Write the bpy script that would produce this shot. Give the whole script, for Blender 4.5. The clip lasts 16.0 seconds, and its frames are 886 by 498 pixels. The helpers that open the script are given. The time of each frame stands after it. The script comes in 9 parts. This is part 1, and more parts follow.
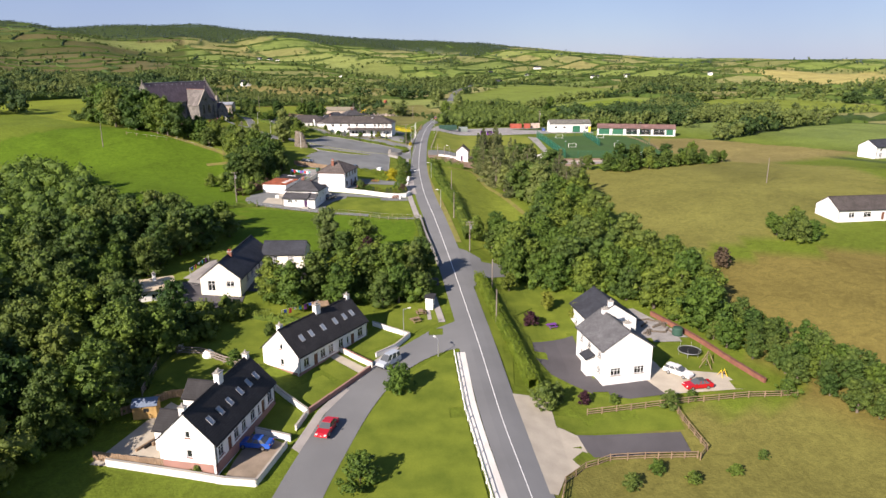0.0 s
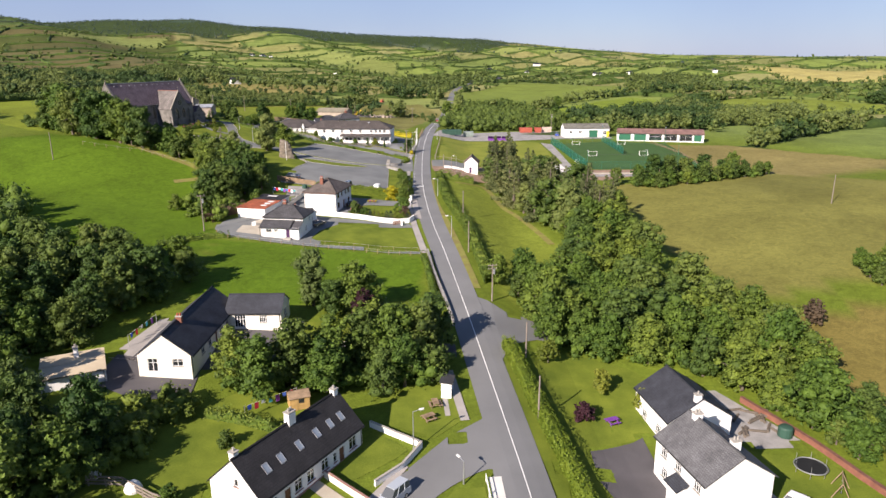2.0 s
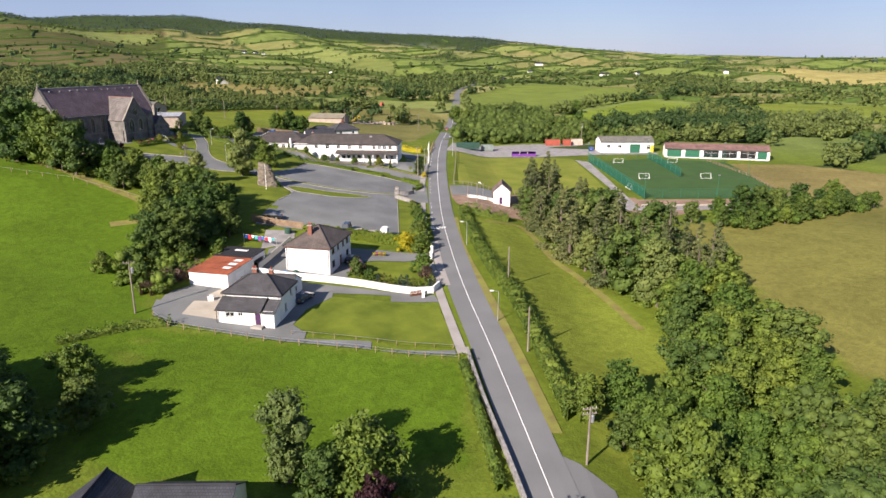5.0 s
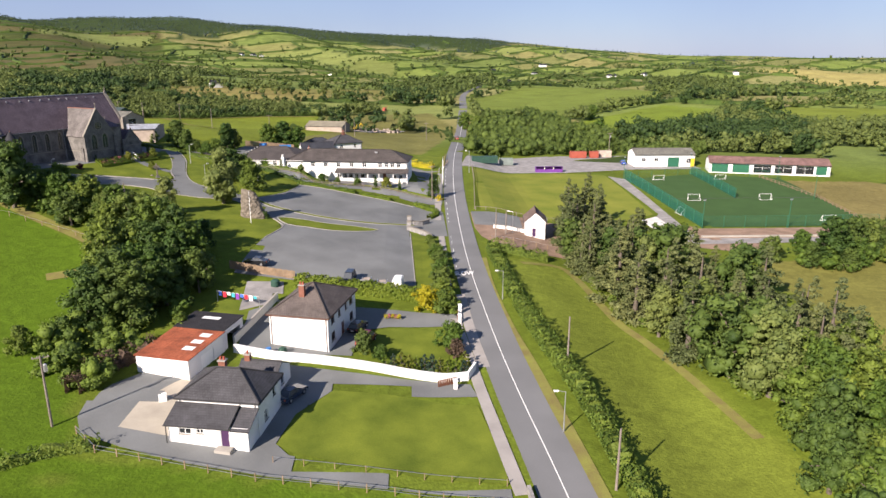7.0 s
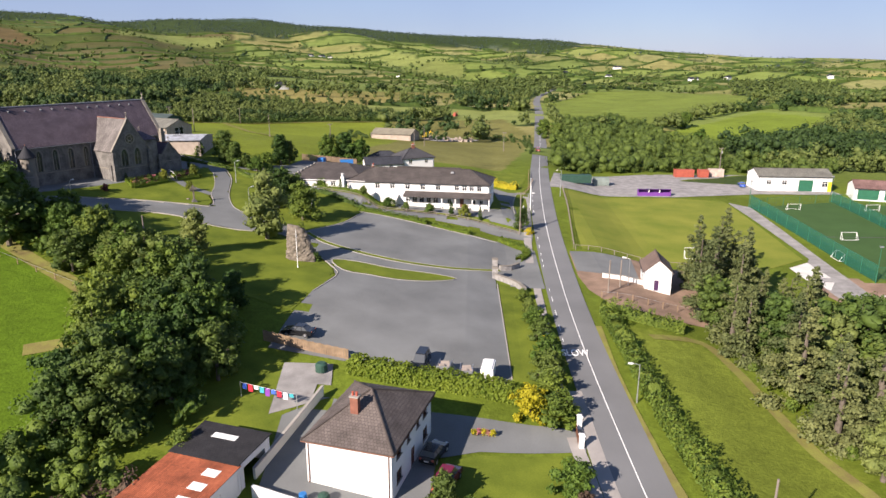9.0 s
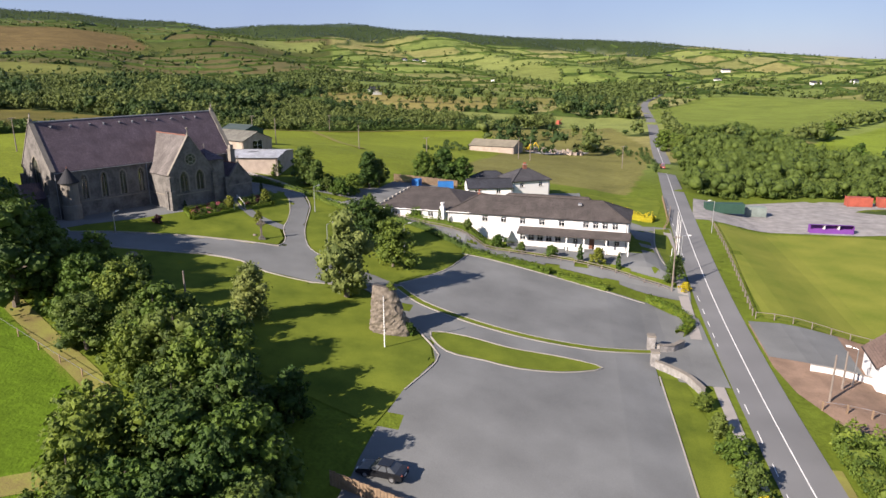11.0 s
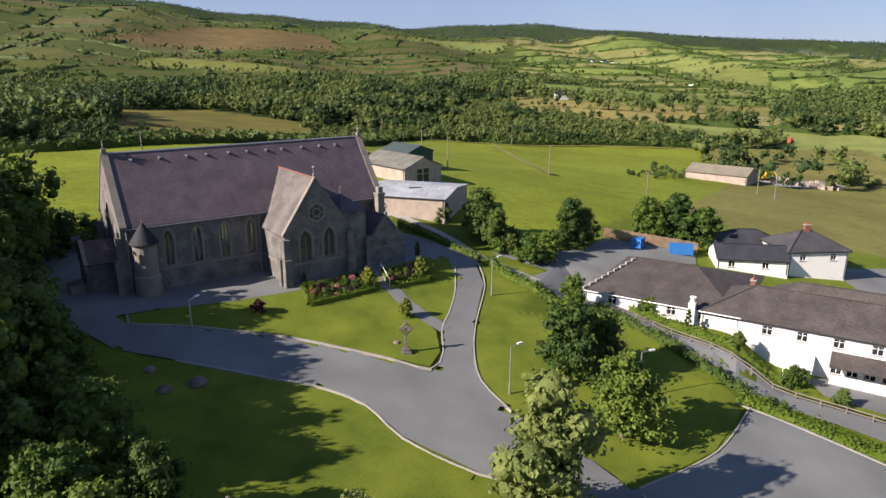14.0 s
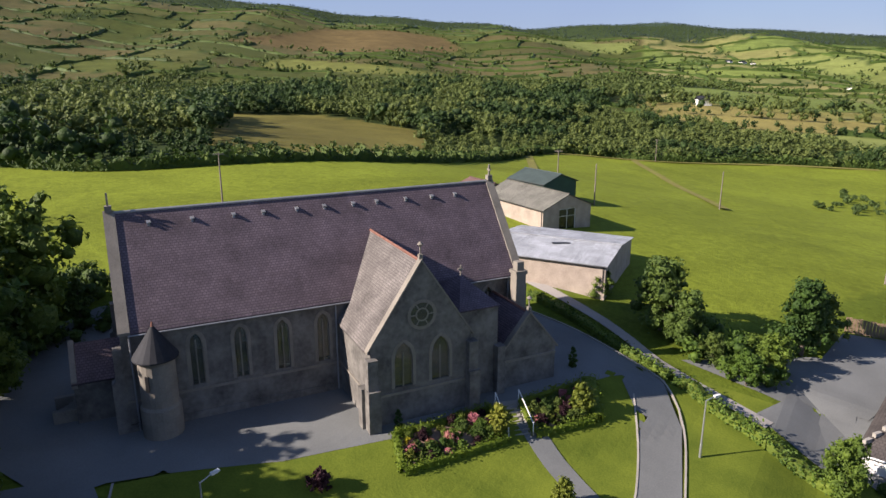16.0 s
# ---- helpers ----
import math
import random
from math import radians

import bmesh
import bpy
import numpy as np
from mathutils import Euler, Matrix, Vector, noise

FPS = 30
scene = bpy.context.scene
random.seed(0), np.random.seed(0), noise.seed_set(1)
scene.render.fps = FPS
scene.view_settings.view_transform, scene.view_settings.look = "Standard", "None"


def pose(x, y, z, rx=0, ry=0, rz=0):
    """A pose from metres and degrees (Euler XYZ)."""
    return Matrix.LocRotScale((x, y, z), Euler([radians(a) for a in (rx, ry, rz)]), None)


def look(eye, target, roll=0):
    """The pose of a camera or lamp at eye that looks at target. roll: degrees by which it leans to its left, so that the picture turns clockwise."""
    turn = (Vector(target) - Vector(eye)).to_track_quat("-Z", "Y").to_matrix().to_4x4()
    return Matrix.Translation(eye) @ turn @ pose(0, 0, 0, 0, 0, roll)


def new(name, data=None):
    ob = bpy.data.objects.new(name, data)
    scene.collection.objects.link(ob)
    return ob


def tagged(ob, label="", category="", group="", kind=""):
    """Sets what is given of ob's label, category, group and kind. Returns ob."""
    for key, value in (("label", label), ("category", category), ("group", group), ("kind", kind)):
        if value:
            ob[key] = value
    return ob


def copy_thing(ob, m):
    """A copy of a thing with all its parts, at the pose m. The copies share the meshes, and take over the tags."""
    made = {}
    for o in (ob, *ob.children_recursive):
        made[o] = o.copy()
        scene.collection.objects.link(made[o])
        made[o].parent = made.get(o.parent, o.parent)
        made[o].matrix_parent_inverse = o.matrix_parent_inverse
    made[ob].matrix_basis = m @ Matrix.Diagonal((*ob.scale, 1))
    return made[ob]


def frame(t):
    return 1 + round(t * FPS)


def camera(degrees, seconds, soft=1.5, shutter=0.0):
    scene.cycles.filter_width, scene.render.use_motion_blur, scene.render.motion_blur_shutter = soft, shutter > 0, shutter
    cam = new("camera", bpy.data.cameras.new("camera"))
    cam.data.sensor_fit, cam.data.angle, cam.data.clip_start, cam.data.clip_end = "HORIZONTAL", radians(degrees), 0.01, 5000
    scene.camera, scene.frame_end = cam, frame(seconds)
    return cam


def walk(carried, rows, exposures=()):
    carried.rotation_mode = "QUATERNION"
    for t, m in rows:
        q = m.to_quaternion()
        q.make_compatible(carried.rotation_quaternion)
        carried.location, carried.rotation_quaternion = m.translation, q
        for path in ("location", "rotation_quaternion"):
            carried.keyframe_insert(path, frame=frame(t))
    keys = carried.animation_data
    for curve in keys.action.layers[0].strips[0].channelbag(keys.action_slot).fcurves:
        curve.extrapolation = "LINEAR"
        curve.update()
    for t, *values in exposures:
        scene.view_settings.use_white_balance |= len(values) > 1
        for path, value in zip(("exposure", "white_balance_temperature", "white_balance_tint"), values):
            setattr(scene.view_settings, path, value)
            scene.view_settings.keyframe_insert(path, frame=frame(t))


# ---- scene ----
cam = camera(66.0, 16.0)

PATH = [
    (0, (15.985, -44.646, 47.378), (16.056, -42.722, 46.838), -0.3),
    (0.5, (15.339, -35.983, 47.568), (15.412, -34.059, 47.026), -0.4),
    (1, (14.817, -27.166, 47.59), (14.893, -25.243, 47.046), -0.3),
    (1.5, (14.384, -18.477, 47.678), (14.463, -16.555, 47.131), -0.3),
    (2, (13.711, -9.885, 47.897), (13.794, -7.964, 47.347), -0.2),
    (2.5, (13.288, -1.365, 48.192), (13.371, 0.555, 47.639), -0.2),
    (3, (12.755, 7.16, 48.245), (12.839, 9.08, 47.692), -0.2),
    (3.5, (11.705, 16.228, 47.978), (11.793, 18.149, 47.426), -0.1),
    (4, (10.885, 24.955, 47.966), (10.974, 26.875, 47.414), -0.1),
    (4.2, (10.459, 28.85, 48.134), (10.548, 30.769, 47.576), 0.0),
    (6.3, (5.985, 63.56, 48.173), (6.091, 65.481, 47.626), 0.2),
    (6.5, (5.954, 67.223, 48.24), (6.051, 69.143, 47.691), -0.0),
    (7, (4.977, 75.684, 48.339), (5.075, 77.605, 47.788), -0.0),
    (7.5, (3.965, 84.206, 48.23), (4.035, 86.128, 47.681), -0.0),
    (8, (2.917, 92.64, 48.246), (2.947, 94.563, 47.698), 0.0),
    (8.5, (1.751, 101.166, 48.091), (1.725, 103.089, 47.546), 0.1),
    (9, (0.611, 109.5, 48.25), (0.528, 111.422, 47.703), 0.1),
    (9.2, (-0.01, 113.118, 47.954), (-0.116, 115.04, 47.412), 0.1),
    (11.3, (-8.603, 146.495, 47.869), (-8.992, 148.382, 47.332), 0.0),
    (11.5, (-9.072, 149.474, 48.098), (-9.5, 151.353, 47.561), 0.2),
    (12, (-11.714, 157.145, 48.287), (-12.215, 159.006, 47.75), 0.2),
    (12.5, (-14.699, 164.749, 48.784), (-15.273, 166.586, 48.24), 0.2),
    (13, (-18.145, 172.263, 48.617), (-18.791, 174.077, 48.076), 0.3),
    (13.5, (-21.808, 179.567, 48.295), (-22.531, 181.354, 47.763), 0.2),
    (14, (-25.723, 186.842, 48.622), (-26.524, 188.595, 48.087), 0.1),
    (14.5, (-30.422, 193.879, 49.18), (-31.288, 195.598, 48.637), 0.2),
    (15, (-35.348, 200.801, 49.982), (-36.278, 202.48, 49.42), 0.1),
    (15.5, (-40.11, 207.542, 50.202), (-41.106, 209.182, 49.637), 0.3),
    (16, (-44.606, 214.625, 49.288), (-45.689, 216.219, 48.755), -0.0),
]
walk(cam, [(t, look(eye, target, roll)) for t, eye, target, roll in PATH], [(0, 0.98, 6500, 20), (4, 0.98, 6480, 20), (8.5, 1.02, 6480, 20), (12.5, 0.96, 6480, 20), (16, 0.94, 6420, 20)])

# ---- light ----
world = bpy.data.worlds.new("sky")
scene.world = world
world.use_nodes = True
wn, wl = world.node_tree.nodes, world.node_tree.links
sky = wn.new("ShaderNodeTexSky")
sky.sky_type = "NISHITA"
sky.sun_disc = False
SUN_AZ, SUN_EL = radians(220), radians(30)      # compass bearing from +y, clockwise
sky.sun_elevation, sky.sun_rotation = SUN_EL, SUN_AZ
sky.altitude, sky.air_density, sky.dust_density, sky.ozone_density = 600, 1.0, 0.2, 4.0
wn["Background"].inputs["Strength"].default_value = 0.063
# a thin veil of high cloud over the blue, thickest towards the horizon
veil = wn.new("ShaderNodeTexNoise")
veil.inputs["Scale"].default_value, veil.inputs["Detail"].default_value = 2.5, 4
wl.new(wn.new("ShaderNodeTexCoord").outputs["Generated"], veil.inputs["Vector"])
veil_amount = wn.new("ShaderNodeMapRange")
veil_amount.inputs["From Min"].default_value, veil_amount.inputs["From Max"].default_value = 0.3, 0.7
veil_amount.inputs["To Min"].default_value, veil_amount.inputs["To Max"].default_value = 0.62, 0.82
wl.new(veil.outputs["Fac"], veil_amount.inputs["Value"])
height = wn.new("ShaderNodeSeparateXYZ")
wl.new(veil.inputs["Vector"].links[0].from_socket, height.inputs[0])
thinning = wn.new("ShaderNodeMapRange")
thinning.interpolation_type = "SMOOTHSTEP"
thinning.inputs["From Min"].default_value, thinning.inputs["From Max"].default_value = 0.12, 0.6
thinning.inputs["To Min"].default_value, thinning.inputs["To Max"].default_value = 1.0, 0.12
wl.new(height.outputs[2], thinning.inputs["Value"])
thinned = wn.new("ShaderNodeMath")
thinned.operation = "MULTIPLY"
wl.new(veil_amount.outputs["Result"], thinned.inputs[0])
wl.new(thinning.outputs["Result"], thinned.inputs[1])
veiled = wn.new("ShaderNodeMix")
veiled.data_type = "RGBA"
wl.new(thinned.outputs[0], veiled.inputs[0])
wl.new(sky.outputs["Color"], veiled.inputs[6])
veiled.inputs[7].default_value = (2.75, 3.65, 5.5, 1)
wl.new(veiled.outputs[2], wn["Background"].inputs["Color"])

sun_data = bpy.data.lights.new("sun", "SUN")
sun_data.energy, sun_data.angle, sun_data.color = 5.0, radians(0.6), (1.0, 0.91, 0.76)
sun = new("sun", sun_data)
toward = Vector((math.sin(SUN_AZ) * math.cos(SUN_EL), math.cos(SUN_AZ) * math.cos(SUN_EL), math.sin(SUN_EL)))
sun.matrix_world = look(toward * 300, (0, 0, 0))


# ---- materials ----
def material(name, base, rough=0.85, metal=0.0, spread=0.25, scale=1.0, bump=0.2, fine=8.0, tint=None, spec=0.3):
    """A surface with broad stains and fine grain. scale: broad patches per metre; fine: grain per metre."""
    m = bpy.data.materials.new(name)
    m.use_nodes = True
    n, l = m.node_tree.nodes, m.node_tree.links
    b = n["Principled BSDF"]
    b.inputs["Roughness"].default_value, b.inputs["Metallic"].default_value = rough, metal
    b.inputs["Specular IOR Level"].default_value = spec
    pos = n.new("ShaderNodeNewGeometry").outputs["Position"]
    broad, grain = n.new("ShaderNodeTexNoise"), n.new("ShaderNodeTexNoise")
    broad.inputs["Scale"].default_value, broad.inputs["Detail"].default_value = scale, 5
    grain.inputs["Scale"].default_value, grain.inputs["Detail"].default_value = fine, 4
    for t in (broad, grain):
        l.new(pos, t.inputs["Vector"])
    mix = n.new("ShaderNodeMath")
    mix.operation = "MULTIPLY_ADD"
    l.new(grain.outputs["Fac"], mix.inputs[0])
    mix.inputs[1].default_value = 0.5
    l.new(broad.outputs["Fac"], mix.inputs[2])
    ramp = n.new("ShaderNodeValToRGB")
    c = Vector(base)
    d = Vector(tint) if tint else c
    ramp.color_ramp.elements[0].position, ramp.color_ramp.elements[1].position = 0.5, 1.0
    ramp.color_ramp.elements[0].color = (*(c * (1 - spread)), 1)
    ramp.color_ramp.elements[1].color = (*(d * (1 + spread)), 1)
    l.new(mix.outputs[0], ramp.inputs["Fac"])
    l.new(ramp.outputs["Color"], b.inputs["Base Color"])
    bu = n.new("ShaderNodeBump")
    bu.inputs["Strength"].default_value, bu.inputs["Distance"].default_value = bump, 0.05
    l.new(grain.outputs["Fac"], bu.inputs["Height"])
    l.new(bu.outputs["Normal"], b.inputs["Normal"])
    return m


def leafy(name, dark, light, hue=0.06):
    """Foliage: each leaf takes its own shade, and each plant a little of its own."""
    m = bpy.data.materials.new(name)
    m.use_nodes = True
    n, l = m.node_tree.nodes, m.node_tree.links
    b = n["Principled BSDF"]
    b.inputs["Roughness"].default_value = 0.6
    b.inputs["Specular IOR Level"].default_value = 0.25
    geo = n.new("ShaderNodeNewGeometry")
    info = n.new("ShaderNodeObjectInfo")
    ramp = n.new("ShaderNodeValToRGB")
    ramp.color_ramp.elements[0].color, ramp.color_ramp.elements[1].color = (*dark, 1), (*light, 1)
    noise_t = n.new("ShaderNodeTexNoise")
    noise_t.inputs["Scale"].default_value = 0.35
    l.new(geo.outputs["Position"], noise_t.inputs["Vector"])
    mm = n.new("ShaderNodeMath")
    mm.operation = "MULTIPLY_ADD"
    l.new(geo.outputs["Random Per Island"], mm.inputs[0])
    mm.inputs[1].default_value = 0.4
    m2 = n.new("ShaderNodeMath")
    m2.operation = "MULTIPLY_ADD"
    l.new(noise_t.outputs["Fac"], m2.inputs[0])
    m2.inputs[1].default_value, m2.inputs[2].default_value = 0.9, -0.25
    l.new(m2.outputs[0], mm.inputs[2])
    l.new(mm.outputs[0], ramp.inputs["Fac"])
    hsv = n.new("ShaderNodeHueSaturation")
    hm = n.new("ShaderNodeMapRange")
    hm.inputs["To Min"].default_value, hm.inputs["To Max"].default_value = 0.5 - hue / 2, 0.5 + hue / 2
    l.new(info.outputs["Random"], hm.inputs["Value"])
    l.new(hm.outputs["Result"], hsv.inputs["Hue"])
    vm = n.new("ShaderNodeMapRange")
    vm.inputs["To Min"].default_value, vm.inputs["To Max"].default_value = 1.2, 0.8
    l.new(info.outputs["Random"], vm.inputs["Value"])
    l.new(vm.outputs["Result"], hsv.inputs["Value"])
    l.new(ramp.outputs["Color"], hsv.inputs["Color"])
    l.new(hsv.outputs["Color"], b.inputs["Base Color"])
    tuft = n.new("ShaderNodeTexNoise")
    tuft.inputs["Scale"].default_value, tuft.inputs["Detail"].default_value = 4.0, 3
    l.new(geo.outputs["Position"], tuft.inputs["Vector"])
    bu = n.new("ShaderNodeBump")
    bu.inputs["Strength"].default_value, bu.inputs["Distance"].default_value = 0.7, 0.25
    l.new(tuft.outputs["Fac"], bu.inputs["Height"])
    l.new(bu.outputs["Normal"], b.inputs["Normal"])
    tr = n.new("ShaderNodeBsdfTranslucent")
    l.new(hsv.outputs["Color"], tr.inputs["Color"])
    mixs = n.new("ShaderNodeMixShader")
    mixs.inputs[0].default_value = 0.26
    l.new(b.outputs[0], mixs.inputs[1])
    l.new(tr.outputs[0], mixs.inputs[2])
    l.new(mixs.outputs[0], n["Material Output"].inputs["Surface"])
    return m


def roofing(name, base, course=0.28, column=0.3, bump=0.5, rough=0.75, spread=0.3):
    """Tiles or slates in courses up the slope, in the roof's own space."""
    m = material(name, base, rough, 0, spread, 0.5, 0.1, 3.0)
    n, l = m.node_tree.nodes, m.node_tree.links
    b = n["Principled BSDF"]
    co = n.new("ShaderNodeTexCoord")
    brick = n.new("ShaderNodeTexBrick")
    sep, comb = n.new("ShaderNodeSeparateXYZ"), n.new("ShaderNodeCombineXYZ")
    l.new(co.outputs["UV"], sep.inputs[0])
    l.new(sep.outputs[0], comb.inputs[0])
    l.new(sep.outputs[1], comb.inputs[1])
    l.new(comb.outputs[0], brick.inputs["Vector"])
    brick.inputs["Scale"].default_value = 1.0
    brick.inputs["Brick Width"].default_value, brick.inputs["Row Height"].default_value = column, course
    brick.inputs["Mortar Size"].default_value, brick.inputs["Mortar Smooth"].default_value = 0.03, 0.4
    brick.inputs["Color1"].default_value, brick.inputs["Color2"].default_value = (0.86, 0.86, 0.86, 1), (1.1, 1.1, 1.1, 1)
    brick.inputs["Mortar"].default_value = (0.55, 0.55, 0.55, 1)
    mul = n.new("ShaderNodeMix")
    mul.data_type, mul.blend_type = "RGBA", "MULTIPLY"
    mul.inputs[0].default_value = 1.0
    src = b.inputs["Base Color"].links[0].from_socket
    l.new(src, mul.inputs[6])
    l.new(brick.outputs["Color"], mul.inputs[7])
    l.new(mul.outputs[2], b.inputs["Base Color"])
    bu = n.new("ShaderNodeBump")
    bu.inputs["Strength"].default_value, bu.inputs["Distance"].default_value = bump, 0.03
    bu.invert = True
    l.new(brick.outputs["Fac"], bu.inputs["Height"])
    l.new(bu.outputs["Normal"], b.inputs["Normal"])
    return m


def ground_material():
    """Land cover by the colour given to each piece of land, painted shade and haze included, broken up by tufts and
    mowing.
    """
    m = bpy.data.materials.new("land")
    m.use_nodes = True
    n, l = m.node_tree.nodes, m.node_tree.links
    b = n["Principled BSDF"]
    b.inputs["Roughness"].default_value = 0.95
    b.inputs["Specular IOR Level"].default_value = 0.1
    at = n.new("ShaderNodeAttribute")
    at.attribute_name = "cover"
    pos = n.new("ShaderNodeNewGeometry").outputs["Position"]
    prev = at.outputs["Color"]
    for sc, lo, hi, dist in ((0.035, 0.80, 1.20, 0.8), (0.45, 0.82, 1.18, 1.5), (3.0, 0.86, 1.14, 0.0)):
        t = n.new("ShaderNodeTexNoise")
        t.inputs["Scale"].default_value, t.inputs["Detail"].default_value, t.inputs["Distortion"].default_value = sc, 6, dist
        l.new(pos, t.inputs["Vector"])
        r = n.new("ShaderNodeMapRange")
        r.inputs["From Min"].default_value, r.inputs["From Max"].default_value = 0.3, 0.7
        r.inputs["To Min"].default_value, r.inputs["To Max"].default_value = lo, hi
        l.new(t.outputs["Fac"], r.inputs["Value"])
        mul = n.new("ShaderNodeMix")
        mul.data_type, mul.blend_type = "RGBA", "MULTIPLY"
        mul.inputs[0].default_value = 1.0
        l.new(prev, mul.inputs[6])
        l.new(r.outputs["Result"], mul.inputs[7])
        prev = mul.outputs[2]
    l.new(prev, b.inputs["Base Color"])
    bu = n.new("ShaderNodeBump")
    bu.inputs["Strength"].default_value, bu.inputs["Distance"].default_value = 0.4, 0.25
    l.new(t.outputs["Fac"], bu.inputs["Height"])
    l.new(bu.outputs["Normal"], b.inputs["Normal"])
    return m


def glass_material(name, tint):
    m = bpy.data.materials.new(name)
    m.use_nodes = True
    b = m.node_tree.nodes["Principled BSDF"]
    b.inputs["Base Color"].default_value = (*tint, 1)
    b.inputs["Roughness"].default_value = 0.04
    b.inputs["Transmission Weight"].default_value = 0.8
    return m


LAND = ground_material()
ASPHALT = material("asphalt", (0.162, 0.166, 0.168), 0.9, 0, 0.14, 0.12, 0.3, 14)
TARMAC_DARK = material("dark_tarmac", (0.085, 0.08, 0.085), 0.9, 0, 0.2, 0.2, 0.3, 14)
PARKING = material("car_park_tarmac", (0.162, 0.17, 0.168), 0.9, 0, 0.24, 0.14, 0.3, 10)
PAVING = material("pavement_concrete", (0.31, 0.29, 0.27), 0.9, 0, 0.15, 0.4, 0.2, 9)
CONCRETE = material("concrete", (0.40, 0.36, 0.29), 0.9, 0, 0.16, 0.35, 0.2, 8)
BROWN_GRAVEL = material("brown_gravel", (0.25, 0.20, 0.15), 0.95, 0, 0.3, 0.5, 0.7, 16)
GRAVEL = material("gravel", (0.27, 0.26, 0.25), 0.95, 0, 0.3, 0.5, 0.7, 16)
SOIL = material("bare_soil", (0.25, 0.17, 0.12), 0.95, 0, 0.3, 0.4, 0.6, 6)
KERB = material("kerb_concrete", (0.33, 0.31, 0.275), 0.9, 0, 0.15, 0.6, 0.2, 9)
LINE = material("road_paint", (0.75, 0.75, 0.73), 0.7, 0, 0.1, 0.8, 0.1, 12)
LAWN = material("mown_lawn", (0.098, 0.140, 0.017), 0.95, 0, 0.22, 0.25, 0.5, 7, (0.135, 0.165, 0.02), 0.1)
TURF = material("artificial_turf", (0.050, 0.098, 0.032), 0.95, 0, 0.12, 0.2, 0.3, 10, None, 0.1)
RENDER_WHITE = material("white_render", (0.73, 0.725, 0.71), 0.85, 0, 0.06, 0.5, 0.15, 10)
RENDER_CREAM = material("cream_render", (0.74, 0.70, 0.60), 0.85, 0, 0.08, 0.5, 0.15, 10)
PLINTH = material("painted_plinth", (0.30, 0.17, 0.14), 0.85, 0, 0.1, 0.8, 0.15, 10)
BLOCK = material("bare_blockwork", (0.36, 0.30, 0.25), 0.95, 0, 0.2, 0.8, 0.4, 6)
STONE = material("dressed_limestone", (0.148, 0.140, 0.128), 0.9, 0, 0.48, 0.6, 0.9, 2.6)
DRY_GRASS = material("dry_grass", (0.26, 0.21, 0.085), 0.95, 0, 0.35, 0.5, 0.6, 6, (0.17, 0.18, 0.04), 0.1)
STONE_PALE = material("pale_stone_dressing", (0.215, 0.195, 0.165), 0.9, 0, 0.2, 0.7, 0.4, 7)
BOULDER = material("weathered_boulder", (0.17, 0.145, 0.115), 0.95, 0, 0.55, 1.3, 1.0, 3.2)
WALL_STONE = material("rubble_stone", (0.26, 0.25, 0.24), 0.95, 0, 0.35, 1.6, 0.9, 5)
BRICK = material("red_brick", (0.20, 0.085, 0.058), 0.9, 0, 0.25, 1.2, 0.4, 9)
TILE_BLACK = roofing("black_concrete_tile", (0.030, 0.029, 0.031), 0.32, 0.3)
TILE_BROWN = roofing("brown_concrete_tile", (0.088, 0.076, 0.070), 0.34, 0.33, 0.9)
TILE_GREY = roofing("grey_concrete_tile", (0.070, 0.069, 0.074), 0.32, 0.3)
SLATE_DARK = roofing("blue_black_slate", (0.042, 0.045, 0.055), 0.28, 0.3, 0.35)
SLATE_PURPLE = roofing("purple_slate", (0.135, 0.103, 0.12), 0.22, 0.28, 0.4, 0.75, 0.3)
TILE_VILLA = roofing("weathered_brown_tile", (0.128, 0.106, 0.095), 0.34, 0.33, 0.9)
TILE_WARM = roofing("warm_brown_tile", (0.19, 0.135, 0.11), 0.34, 0.33, 0.9)
PITCH_GRASS = material("dry_mown_pitch", (0.145, 0.19, 0.026), 0.95, 0, 0.16, 0.12, 0.4, 5, (0.19, 0.20, 0.035), 0.1)
BRICK_DARK = material("dark_brick_coping", (0.14, 0.065, 0.05), 0.9, 0, 0.3, 1.2, 0.4, 7)
SLATE_WORN = roofing("worn_purple_slate", (0.15, 0.136, 0.128), 0.22, 0.28, 0.4, 0.8, 0.35)
SHEET_GREY = roofing("grey_corrugated_sheet", (0.19, 0.185, 0.155), 9.0, 0.18, 0.8, 0.6)
SHEET_PALE = roofing("weathered_zinc_sheet", (0.42, 0.44, 0.47), 2.4, 0.2, 0.8, 0.5, 0.3)
SHEET_RUST = roofing("rusted_sheet", (0.36, 0.105, 0.05), 2.4, 0.2, 0.8, 0.7, 0.4)
SHEET_RED = roofing("red_oxide_sheet", (0.20, 0.12, 0.105), 2.4, 0.3, 0.8, 0.7, 0.35)
SHEET_GREEN = material("green_cladding", (0.03, 0.075, 0.055), 0.6, 0, 0.15, 0.6, 0.2, 6)
FLAT_FELT = material("pale_felt_roof", (0.48, 0.40, 0.28), 0.9, 0, 0.12, 0.4, 0.2, 8)
GLASS = glass_material("window_glass", (0.10, 0.115, 0.13))
GLASS_LEADED = glass_material("leaded_church_glass", (0.34, 0.36, 0.28))
SLATE_GREY = roofing("grey_slate", (0.125, 0.125, 0.13), 0.28, 0.3, 0.35)
UPVC = material("white_upvc", (0.78, 0.78, 0.77), 0.4, 0, 0.03, 1, 0.02, 5)
BLACK_PAINT = material("black_paint", (0.02, 0.02, 0.022), 0.45, 0, 0.1, 1, 0.05, 6)
